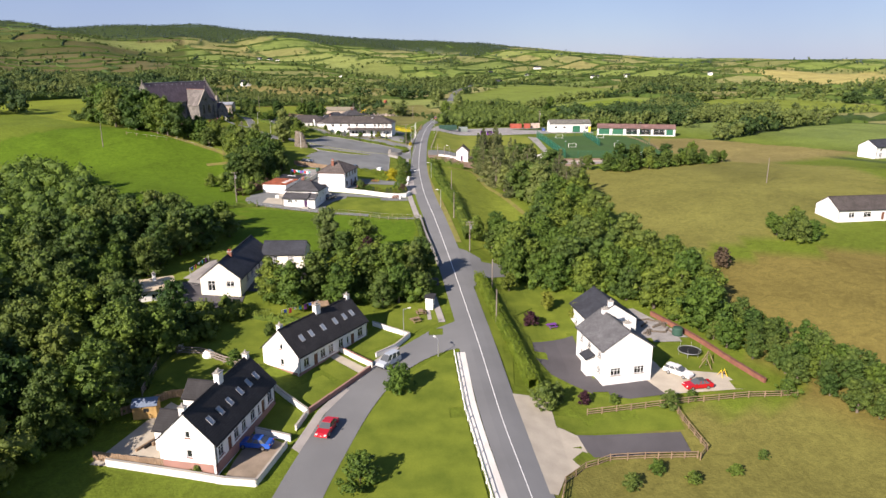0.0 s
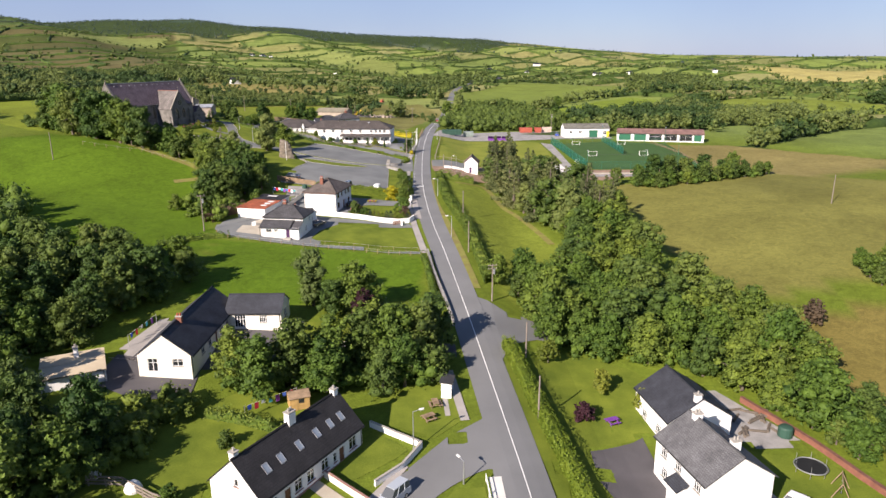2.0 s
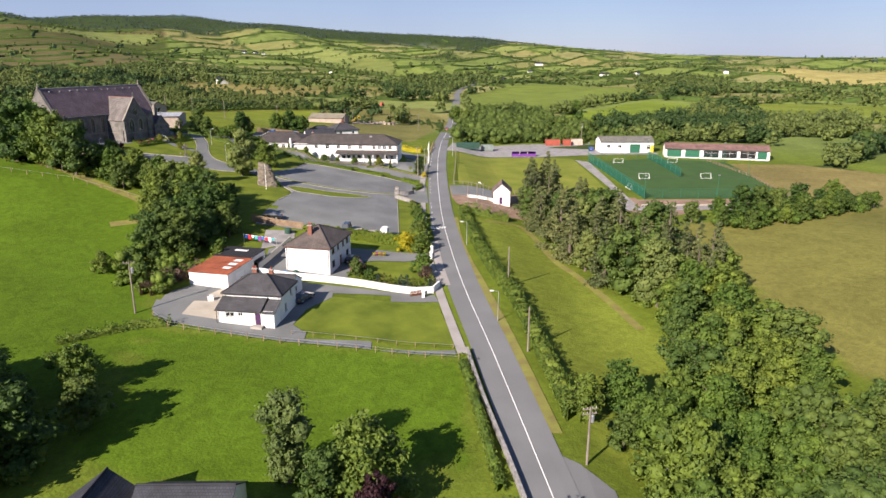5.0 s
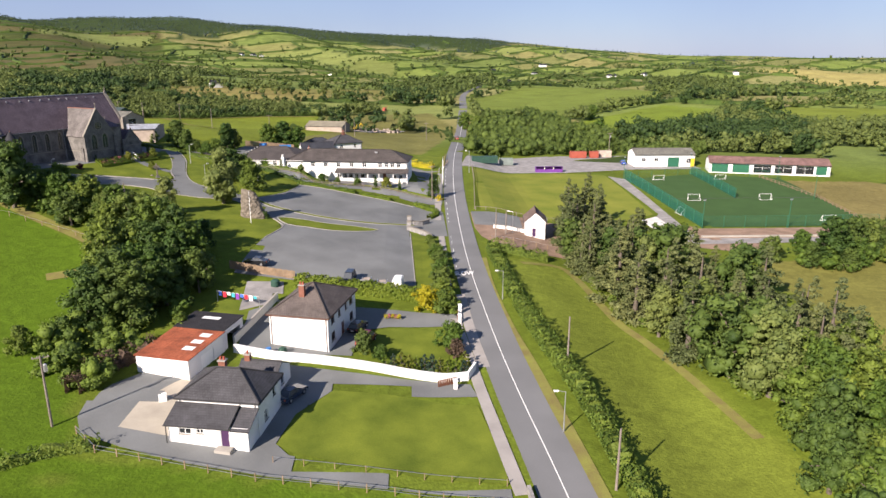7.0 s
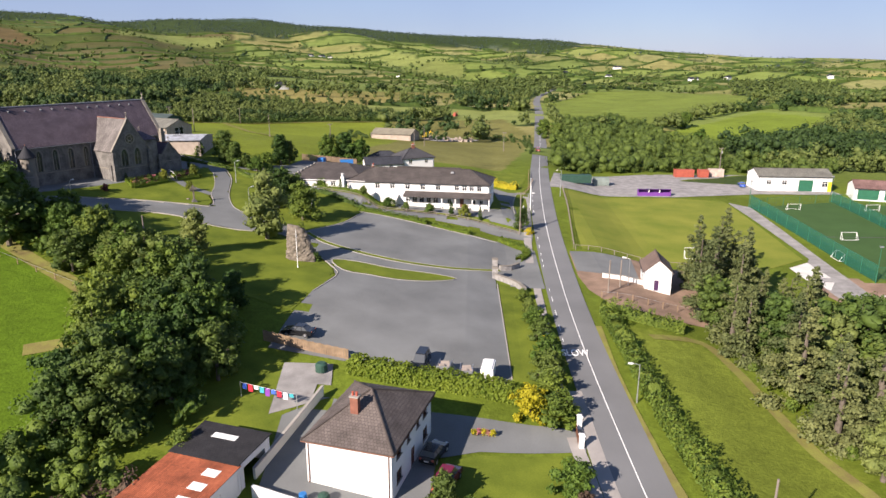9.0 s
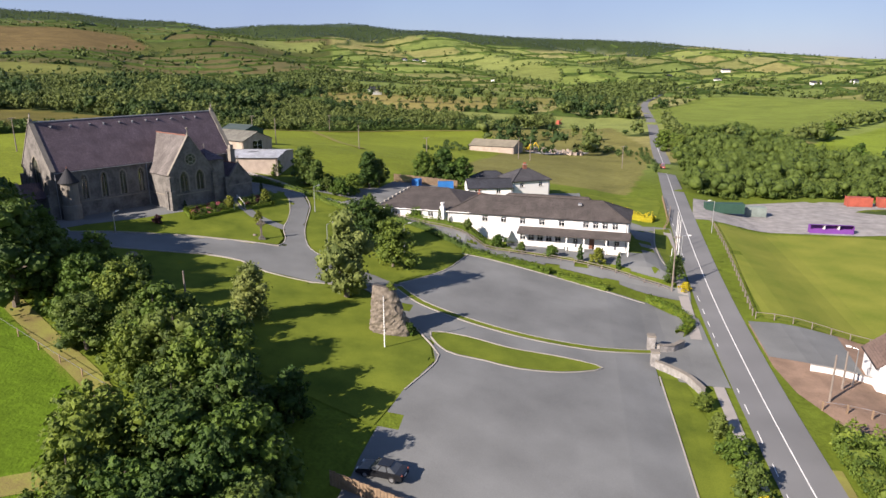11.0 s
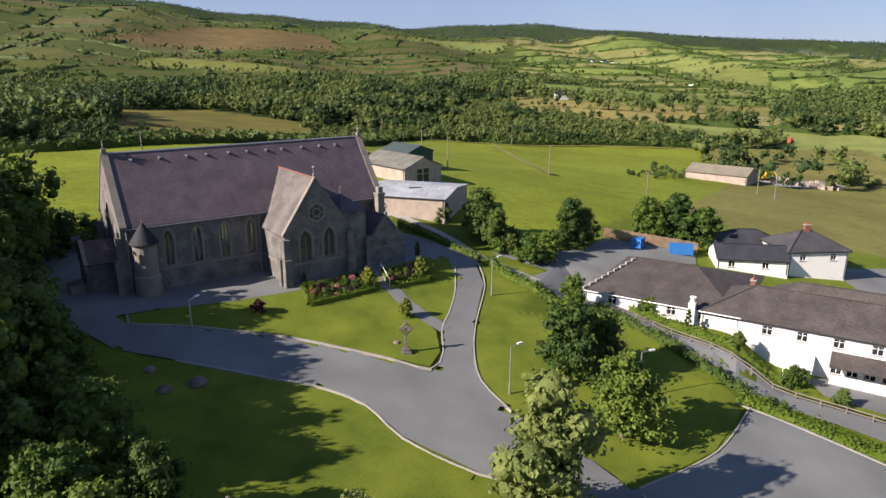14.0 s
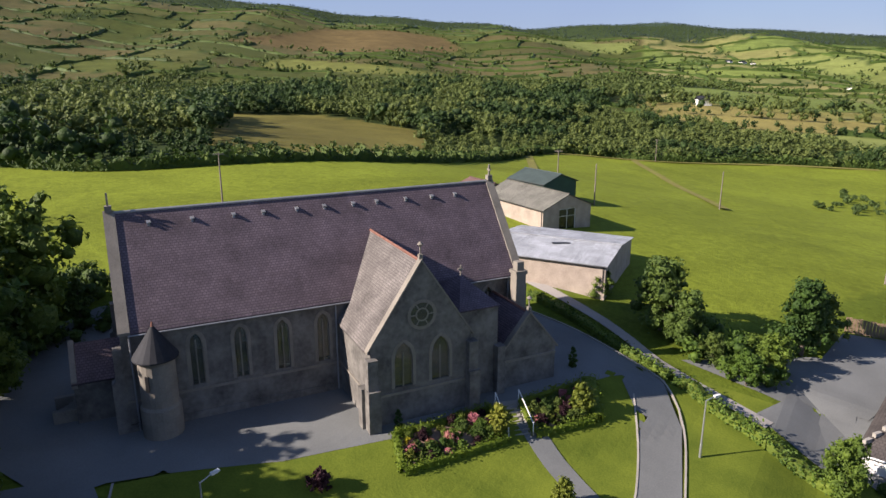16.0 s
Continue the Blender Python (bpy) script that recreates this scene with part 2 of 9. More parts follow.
BROWN_PAINT = material("brown_painted_wood", (0.14, 0.06, 0.035), 0.6, 0, 0.15, 2, 0.1, 9)
PLUM_PAINT = material("dark_plum_paint", (0.06, 0.025, 0.075), 0.6, 0, 0.1, 1, 0.1, 6)
PURPLE_PAINT = material("purple_paint", (0.16, 0.05, 0.26), 0.6, 0, 0.1, 1, 0.1, 6)
GREEN_PAINT = material("green_paint", (0.025, 0.12, 0.07), 0.5, 0, 0.12, 1, 0.1, 6)
BLUE_PAINT = material("blue_paint", (0.03, 0.17, 0.45), 0.5, 0, 0.12, 1, 0.1, 6)
CLAY_RIDGE = material("clay_ridge_tile", (0.20, 0.095, 0.07), 0.8, 0, 0.3, 1.5, 0.2, 6)
RED_RUST = material("faded_red_steel", (0.34, 0.085, 0.055), 0.7, 0, 0.2, 0.8, 0.2, 5)
YELLOW_PAINT = material("yellow_paint", (0.75, 0.5, 0.03), 0.5, 0, 0.1, 1, 0.1, 6)
WHITE_PAINT = material("white_paint", (0.8, 0.8, 0.78), 0.5, 0, 0.05, 1, 0.05, 6)
TIMBER = material("weathered_timber", (0.24, 0.17, 0.11), 0.9, 0, 0.3, 1.5, 0.4, 12)
POLE_WOOD = material("grey_pole_timber", (0.20, 0.17, 0.145), 0.9, 0, 0.25, 1.0, 0.3, 10)
BARK = material("bark", (0.12, 0.10, 0.08), 0.95, 0, 0.35, 1.5, 0.8, 9)
STEEL = material("galvanised_steel", (0.5, 0.51, 0.52), 0.45, 0.8, 0.12, 0.8, 0.1, 8)
LEAD = material("lead_grey_metal", (0.30, 0.31, 0.33), 0.6, 0.3, 0.15, 1.0, 0.1, 6)
RUBBER = material("tyre_rubber", (0.025, 0.025, 0.026), 0.85, 0, 0.1, 2, 0.1, 20)
LAMP_GLASS = material("lamp_diffuser", (0.7, 0.7, 0.68), 0.3, 0, 0.05, 1, 0.02, 5)
LEAF = leafy("broad_leaf", (0.030, 0.064, 0.012), (0.188, 0.272, 0.036), 0.04)
LEAF_DARK = leafy("dark_leaf", (0.022, 0.050, 0.012), (0.112, 0.178, 0.030), 0.04)
LEAF_LIGHT = leafy("pale_leaf", (0.038, 0.070, 0.016), (0.168, 0.232, 0.042), 0.04)
PATH_PALE = material("pale_path_concrete", (0.60, 0.58, 0.54), 0.9, 0, 0.12, 0.4, 0.2, 9)
LEAF_BIRCH = leafy("grey_green_birch_leaf", (0.070, 0.104, 0.026), (0.245, 0.295, 0.080), 0.03)
LEAF_GREY = leafy("grey_green_needle", (0.060, 0.082, 0.030), (0.225, 0.252, 0.090), 0.03)
LEAF_HEDGE = leafy("clipped_hedge_leaf", (0.060, 0.110, 0.009), (0.212, 0.273, 0.028), 0.03)
LEAF_COPPER = leafy("copper_leaf", (0.020, 0.008, 0.011), (0.070, 0.026, 0.034), 0.03)
LEAF_GOLD = leafy("golden_leaf", (0.30, 0.26, 0.010), (0.62, 0.52, 0.03), 0.02)
LEAF_YOUNG = leafy("yellow_green_leaf", (0.07, 0.10, 0.012), (0.24, 0.26, 0.035), 0.03)
LEAF_BLUE = leafy("blue_green_conifer_leaf", (0.022, 0.050, 0.030), (0.085, 0.130, 0.085), 0.03)
LEAF_PINK = leafy("pink_flower", (0.30, 0.09, 0.08), (0.65, 0.32, 0.30), 0.05)
LEAF_BROWN = leafy("dry_brown_stem", (0.06, 0.042, 0.03), (0.16, 0.11, 0.07), 0.03)
LEAF_FAR = leafy("far_leaf", (0.046, 0.078, 0.022), (0.180, 0.232, 0.056), 0.04)
LEAF_WOOD = leafy("valley_wood_leaf", (0.028, 0.054, 0.016), (0.115, 0.165, 0.038), 0.04)
# ridge woods: distance haze is put into this blue-green colour
LEAF_HAZED_RIDGE = leafy("hazed_ridge_leaf", (0.045, 0.072, 0.058), (0.085, 0.122, 0.095), 0.02)


# ---- the lie of the land ----
def along(table, v):
    """The value at v on straight lines between the rows of a table."""
    if v <= table[0][0]:
        return table[0][1]
    for (a, p), (b, q) in zip(table, table[1:]):
        if v <= b:
            return p + (q - p) * (v - a) / (b - a)
    return table[-1][1]


def rise(a, b, v):
    f = min(1.0, max(0.0, (v - a) / (b - a)))
    return f * f * (3 - 2 * f)


ROAD_LEVEL = ((-200, -9), (20, -2.2), (100, 3.6), (160, 7.4), (200, 9.0), (235, 9.3), (280, 11.4), (325, 12.2), (395, 9.6), (470, 6.0), (560, 8.5), (700, 9.0), (1000, 6.0))
HILLS = ((-110, 0.05), (-67, 0.088), (-52, 0.078), (-36, 0.054), (-28, 0.045), (-18, 0.051), (-7, 0.037), (0, 0.027), (6, 0.025), (12, 0.014), (21, 0.001), (35, -0.002), (120, 0.0))
CHURCH = pose(-86.1, 256.9, 22.3, 0, 0, 60.2)
CHURCH_IN = CHURCH.inverted()


def level(x, y):
    """Height of the ground."""
    z = sum(along(ROAD_LEVEL, y + 4.5 * k) for k in range(-4, 5)) / 9
    left = 12.0 - x
    if left > 0:
        slope = (0.05 + 0.082 * rise(165, 215, y)) * (1 - rise(300, 420, y)) + 0.06 * rise(300, 420, y)
        z += rise(0, 12, left) * (slope * min(left, 100) + 0.05 * max(0.0, left - 100) * (1 - rise(300, 600, left)))
    dx = x - 24.0
    if dx > 0:
        z -= 2.6 * rise(0, 16, dx) * (1 - rise(45, 95, dx) * (1 - rise(180, 230, y))) * (1 - rise(360, 450, y))
    r, az = math.hypot(x, y - 150), math.degrees(math.atan2(x, y - 150))
    if r > 350:
        z += (along(HILLS, az) * 2500 + 36 - z) * rise(along(((-30, 560), (-15, 760)), az), along(((-30, 2500), (-18, 2600), (0, 2500)), az), r) ** along(((-35, 1.2), (-15, 1.7)), az) if -110 < az < 120 else (20 - z) * rise(420, 2500, r)
        z += (4.0 * rise(380, 900, r) + 6.0 * rise(800, 1600, r) * (1 - rise(1800, 2500, r))) * (math.sin(x * 0.0071 + 1.3) * math.sin(y * 0.0083) + 0.6 * math.sin(x * 0.017 + y * 0.013))
        z -= 60 * rise(2800, 4600, r)
    # the terrace that the church stands on, and the yard before the school
    u, v, _ = CHURCH_IN @ Vector((x, y, 22.3))
    d = max(abs(u + 1) - 23, abs(v + 0.5) - 11.5, 0.0)
    z += (22.3 - z) * (1 - rise(0.0, 9.0, d))
    d = max(abs(x + 6) - 13, abs(y - 273) - 11, 0.0)
    z += (13.5 - z) * (1 - rise(0.0, 9, d)) * 0.85
    d = max(abs(x + 36) - 9, abs(y - 272) - 5, 0.0)
    z += (17.2 - z) * (1 - rise(0.0, 6, d)) * 0.75
    return z


# ---- building helpers ----
class Shape:
    """Vertices and faces gathered for one mesh, with roof coordinates where wanted."""

    def __init__(self):
        self.v, self.f, self.uv = [], [], []

    def face(self, pts, uv=None):
        k = len(self.v)
        self.v += [tuple(p) for p in pts]
        self.f.append(tuple(range(k, k + len(pts))))
        self.uv.append(uv or [(0, 0)] * len(pts))
        return self

    def box(self, x, y, z, sx, sy, sz, rz=0.0):
        """A box that stands on z, centred on x, y."""
        c, s = math.cos(rz), math.sin(rz)
        p = [(x + c * a * sx / 2 - s * b * sy / 2, y + s * a * sx / 2 + c * b * sy / 2, z + h * sz)
             for h in (0, 1) for a, b in ((-1, -1), (1, -1), (1, 1), (-1, 1))]
        k = len(self.v)
        self.v += p
        for f in ((3, 2, 1, 0), (4, 5, 6, 7), (0, 1, 5, 4), (1, 2, 6, 5), (2, 3, 7, 6), (3, 0, 4, 7)):
            self.f.append(tuple(k + i for i in f))
            self.uv.append([(0, 0)] * 4)
        return self

    def tube(self, p, q, r0, r1=None, n=8):
        """A tapered round bar from p to q."""
        p, q = Vector(p), Vector(q)
        r1 = r0 if r1 is None else r1
        w = (q - p).normalized()
        a = w.orthogonal().normalized()
        b = w.cross(a)
        k = len(self.v)
        for c, r in ((p, r0), (q, r1)):
            for i in range(n):
                t = 2 * math.pi * i / n
                self.v.append(tuple(c + (a * math.cos(t) + b * math.sin(t)) * r))
        for i in range(n):
            j = (i + 1) % n
            self.f.append((k + i, k + j, k + n + j, k + n + i))
            self.uv.append([(0, 0)] * 4)
        self.f.append(tuple(k + i for i in reversed(range(n))))
        self.f.append(tuple(k + n + i for i in range(n)))
        self.uv += [[(0, 0)] * n, [(0, 0)] * n]
        return self

    def slab(self, pts, th, uv=None):
        """A flat plate: the outline pts on top, th thick downwards."""
        low = [(x, y, z - th) for x, y, z in pts]
        self.face(pts, uv)
        self.face(low[::-1])
        n = len(pts)
        for i in range(n):
            j = (i + 1) % n
            self.face([low[i], low[j], pts[j], pts[i]])
        return self

    def lathe(self, x, y, rings, n=16):
        """A turned body: rings of (z, radius) from below upwards."""
        k = len(self.v)
        for z, r in rings:
            for i in range(n):
                t = 2 * math.pi * i / n
                self.v.append((x + r * math.cos(t), y + r * math.sin(t), z))
        for a in range(len(rings) - 1):
            for i in range(n):
                j = (i + 1) % n
                self.f.append((k + a * n + i, k + a * n + j, k + a * n + n + j, k + a * n + n + i))
                self.uv.append([(0, 0)] * 4)
        e = k + (len(rings) - 1) * n
        self.f += [tuple(k + i for i in reversed(range(n))), tuple(e + i for i in range(n))]
        self.uv += [[(0, 0)] * n] * 2
        return self

    def data(self, name, mat, smooth=False):
        me = bpy.data.meshes.new(name)
        index, where, verts = {}, [], []
        for p in self.v:
            k = (round(p[0], 4), round(p[1], 4), round(p[2], 4))
            if k not in index:
                index[k] = len(verts)
                verts.append(p)
            where.append(index[k])
        faces, uvs = [], []
        for f, uv in zip(self.f, self.uv):
            g = [where[i] for i in f]
            if len(set(g)) == len(g):
                faces.append(g)
                uvs.append(uv)
        me.from_pydata(verts, [], faces)
        lay = me.uv_layers.new(name="UVMap")
        flat = [c for face in uvs for p in face for c in p]
        lay.data.foreach_set("uv", flat)
        if smooth:
            me.polygons.foreach_set("use_smooth", [True] * len(me.polygons))
        me.materials.append(mat)
        return me


def part(name, shape, mat, parent, label="", smooth=False):
    """One mesh object under a thing or under a part."""
    ob = new(name, shape.data(name, mat, smooth))
    ob.parent = parent
    return tagged(ob, label)


def thing(name, label, category, m, group="", kind=""):
    """An Empty at a thing's base, which parents its parts."""
    ob = new(name)
    ob.empty_display_size = 0.2
    ob.matrix_basis = m
    return tagged(ob, label, category, group, kind)


def lone(name, shape, mat, label, category, m=None, group="", kind="", smooth=False):
    """A thing that is one mesh."""
    ob = new(name, shape.data(name, mat, smooth))
    if m is not None:
        ob.matrix_basis = m
    return tagged(ob, label, category, group, kind)


def at(x, y, rz=0.0, up=0.0, scale=1.0):
    """A pose on the ground."""
    return pose(x, y, level(x, y) + up, 0, 0, rz) @ Matrix.Diagonal((scale, scale, scale, 1))


def glide(pts, gap=2.0, closed=False):
    """A smooth line through points, sampled every gap metres."""
    p = [Vector(q) for q in pts]
    n = len(p)
    out = []
    for i in range(n if closed else n - 1):
        a, b = p[i], p[(i + 1) % n]
        pa = p[i - 1] if i or closed else a
        pb = p[(i + 2) % n] if i + 2 < n or closed else b
        k = max(1, int((b - a).length / gap))
        for j in range(k):
            t = j / k
            out.append(0.5 * ((2 * a) + (b - pa) * t + (2 * pa - 5 * a + 4 * b - pb) * t * t + (3 * a - pa - 3 * b + pb) * t ** 3))
    if not closed:
        out.append(p[-1])
    return out


def normals(line):
    out = []
    for i in range(len(line)):
        d = line[min(i + 1, len(line) - 1)] - line[max(i - 1, 0)]
        out.append(Vector((-d.y, d.x)).normalized())
    return out


def strip(name, pts, width, up, mat, label, category="road", gap=2.0, offset=0.0, closed=False, cols=3, dash=None):
    """A ribbon laid on the ground along a smooth line."""
    line = glide(pts, gap, closed)
    if closed:
        line.append(line[0])
    nor = normals(line)
    s = Shape()
    rows = []
    for p, n in zip(line, nor):
        rows.append([(q.x, q.y, level(q.x, q.y) + up) for q in (p + n * (offset + width * (c / cols - 0.5)) for c in range(cols + 1))])
    for i, (a, b) in enumerate(zip(rows, rows[1:])):
        if dash and i % (dash[0] + dash[1]) >= dash[0]:
            continue
        for c in range(cols):
            s.face([a[c], b[c], b[c + 1], a[c + 1]][::-1])
    return lone(name, s, mat, label, category, kind="structure")


def clip(poly, axis, value, keep_above):
    out = []
    for a, b in zip(poly, poly[1:] + poly[:1]):
        ia, ib = (a[axis] >= value) == keep_above, (b[axis] >= value) == keep_above
        if ia:
            out.append(a)
        if ia != ib:
            t = (value - a[axis]) / (b[axis] - a[axis])
            out.append((a[0] + (b[0] - a[0]) * t, a[1] + (b[1] - a[1]) * t))
    return out


def patch(name, poly, up, mat, label, category, cell=2.5, smooth_edge=False):
    """A sheet laid on the ground inside an outline."""
    if smooth_edge:
        poly = [(p.x, p.y) for p in glide(poly, 1.5, True)]
    area = sum(a[0] * b[1] - b[0] * a[1] for a, b in zip(poly, poly[1:] + poly[:1]))
    if area < 0:
        poly = poly[::-1]
    s = Shape()
    xs = [p[0] for p in poly]
    for i in range(int(min(xs) // cell), int(max(xs) // cell) + 1):
        col = clip(clip(poly, 0, i * cell, True), 0, (i + 1) * cell, False)
        if len(col) < 3:
            continue
        ys = [p[1] for p in col]
        for j in range(int(min(ys) // cell), int(max(ys) // cell) + 1):
            bit = clip(clip(col, 1, j * cell, True), 1, (j + 1) * cell, False)
            if len(bit) >= 3:
                s.face([(x, y, level(x, y) + up) for x, y in bit])
    return lone(name, s, mat, label, category, kind="structure")


def kerb(pts, label="pale concrete kerb", height=0.18, width=0.15, closed=False, mat=None, gap=1.5, name="kerb"):
    """A low kerb that follows the ground."""
    line = glide(pts, gap, closed)
    if closed:
        line.append(line[0])
    nor = normals(line)
    s = Shape()
    prof = ((-0.5, -0.1), (-0.5, height), (0.5, height), (0.5, -0.1))
    rows = [[(p.x + n.x * a * width, p.y + n.y * a * width, level(p.x, p.y) + h) for a, h in prof] for p, n in zip(line, nor)]
    for a, b in zip(rows, rows[1:]):
        for c in range(3):
            s.face([a[c], a[c + 1], b[c + 1], b[c]])
    return lone(name, s, mat or KERB, label, "kerb", kind="structure")


def masonry(name, pts, height, width, mat, label, cap=None, category="wall", smooth=False, gap=3.0):
    """A free-standing wall along a line, with a coping."""
    line = glide(pts, gap) if smooth else [Vector(p) for p in pts]
    root = thing(name, label, category, Matrix.Identity(4), kind="structure")
    s, c = Shape(), Shape()
    for a, b in zip(line, line[1:]):
        k = max(1, int((b - a).length / gap))
        for i in range(k):
            p, q = a.lerp(b, i / k), a.lerp(b, (i + 1) / k)
            d = (q - p).normalized()
            n = Vector((-d.y, d.x)) * width / 2
            zp, zq = level(p.x, p.y), level(q.x, q.y)
            for sh, lo, hi, w in ((s, -0.3, height, 1.0), (c, height, height + 0.08, 1.35)):
                if sh is c and cap is None:
                    continue
                e = d * 0.02
                p4 = [(p - e + n * w, zp), (p - e - n * w, zp), (q + e - n * w, zq), (q + e + n * w, zq)]
                sh.slab([(v.x, v.y, z + hi) for v, z in p4], hi - lo)
    part("wall_body", s, mat, root)
    if cap is not None:
        part("coping", c, cap, root)
    return root


def pointed(w, h, n=5):
    """Outline of a pointed-arch opening, from the bottom left up, over and down."""
    hw = w / 2
    spring = h - 0.866 * w
    pts = [(-hw, 0.0), (-hw, spring)]
    for i in range(1, n):
        u = -hw + hw * i / n
        pts.append((u, spring + math.sqrt(max(0, w * w - (hw - u) ** 2))))
    top = [(0.0, h)]
    return pts + top + [(-u, z) for u, z in reversed(pts)]


def arch_top(o, u):
    if o[4] != "arch":
        return o[1] + o[3]
    hw = o[2] / 2
    return o[1] + o[3] - 0.866 * o[2] + math.sqrt(max(0.0, o[2] ** 2 - (abs(u - o[0]) + hw) ** 2))


def panel(width, top, breaks, openings, th, place):
    """A wall with openings right through it. openings: (u, z, w, h, kind). place: turns u, depth, z into local space."""
    us = {-width / 2, width / 2, *breaks}
    for o in openings:
        us |= {o[0] - o[2] / 2, o[0] + o[2] / 2}
        if o[4] == "arch":
            us |= {o[0] + o[2] * (k / 8 - 0.5) for k in range(9)}
    us = sorted(us)
    us = [u for i, u in enumerate(us) if i == 0 or u - us[i - 1] > 1e-4]
    s = Shape()

    def quad(a, b, za0, zb0, za1, zb1):
        s.face([place(a, 0, za0), place(b, 0, zb0), place(b, 0, zb1), place(a, 0, za1)])
        s.face([place(a, th, za1), place(b, th, zb1), place(b, th, zb0), place(a, th, za0)])

    for a, b in zip(us, us[1:]):
        mid = (a + b) / 2
        za = zb = -1.2
        for o in sorted((o for o in openings if abs(mid - o[0]) < o[2] / 2), key=lambda o: o[1]):
            quad(a, b, za, zb, o[1], o[1])
            ta, tb = arch_top(o, a), arch_top(o, b)
            s.face([place(a, 0, o[1]), place(a, th, o[1]), place(b, th, o[1]), place(b, 0, o[1])])
            s.face([place(a, 0, ta), place(b, 0, tb), place(b, th, tb), place(a, th, ta)])
            for u, z in ((o[0] - o[2] / 2, arch_top(o, a)), (o[0] + o[2] / 2, arch_top(o, b))):
                if min(abs(u - a), abs(u - b)) < 1e-4:
                    s.face([place(u, 0, o[1]), place(u, 0, z), place(u, th, z), place(u, th, o[1])])
            za, zb = ta, tb
        quad(a, b, za, zb, top(a), top(b))
        s.face([place(a, 0, top(a)), place(b, 0, top(b)), place(b, th, top(b)), place(a, th, top(a))])
    for u in (us[0], us[-1]):
        s.face([place(u, 0, -1.2), place(u, th, -1.2), place(u, th, top(u)), place(u, 0, top(u))])
    return s


def sides(L, W):
    """Places on the four walls: u along the wall as seen from outside, depth inwards, height."""
    return {"f": lambda u, d, z: (u, -W / 2 + d, z), "b": lambda u, d, z: (-u, W / 2 - d, z),
            "l": lambda u, d, z: (-L / 2 + d, -u, z), "r": lambda u, d, z: (L / 2 - d, u, z)}


def plate(place, u0, u1, z0, z1, d0, d1):
    """A block on a wall: between u0 and u1, z0 and z1, depths d0 and d1."""
    s = Shape()
    p = [place(u, d, z) for z in (z0, z1) for u, d in ((u0, d0), (u1, d0), (u1, d1), (u0, d1))]
    for f in ((0, 1, 5, 4), (1, 2, 6, 5), (2, 3, 7, 6), (3, 0, 4, 7), (4, 5, 6, 7), (3, 2, 1, 0)):
        s.face([p[i] for i in f])
    return s


def join(*shapes):
    s = Shape()
    for o in shapes:
        k = len(s.v)
        s.v += o.v
        s.f += [tuple(k + i for i in f) for f in o.f]
        s.uv += o.uv
    return s


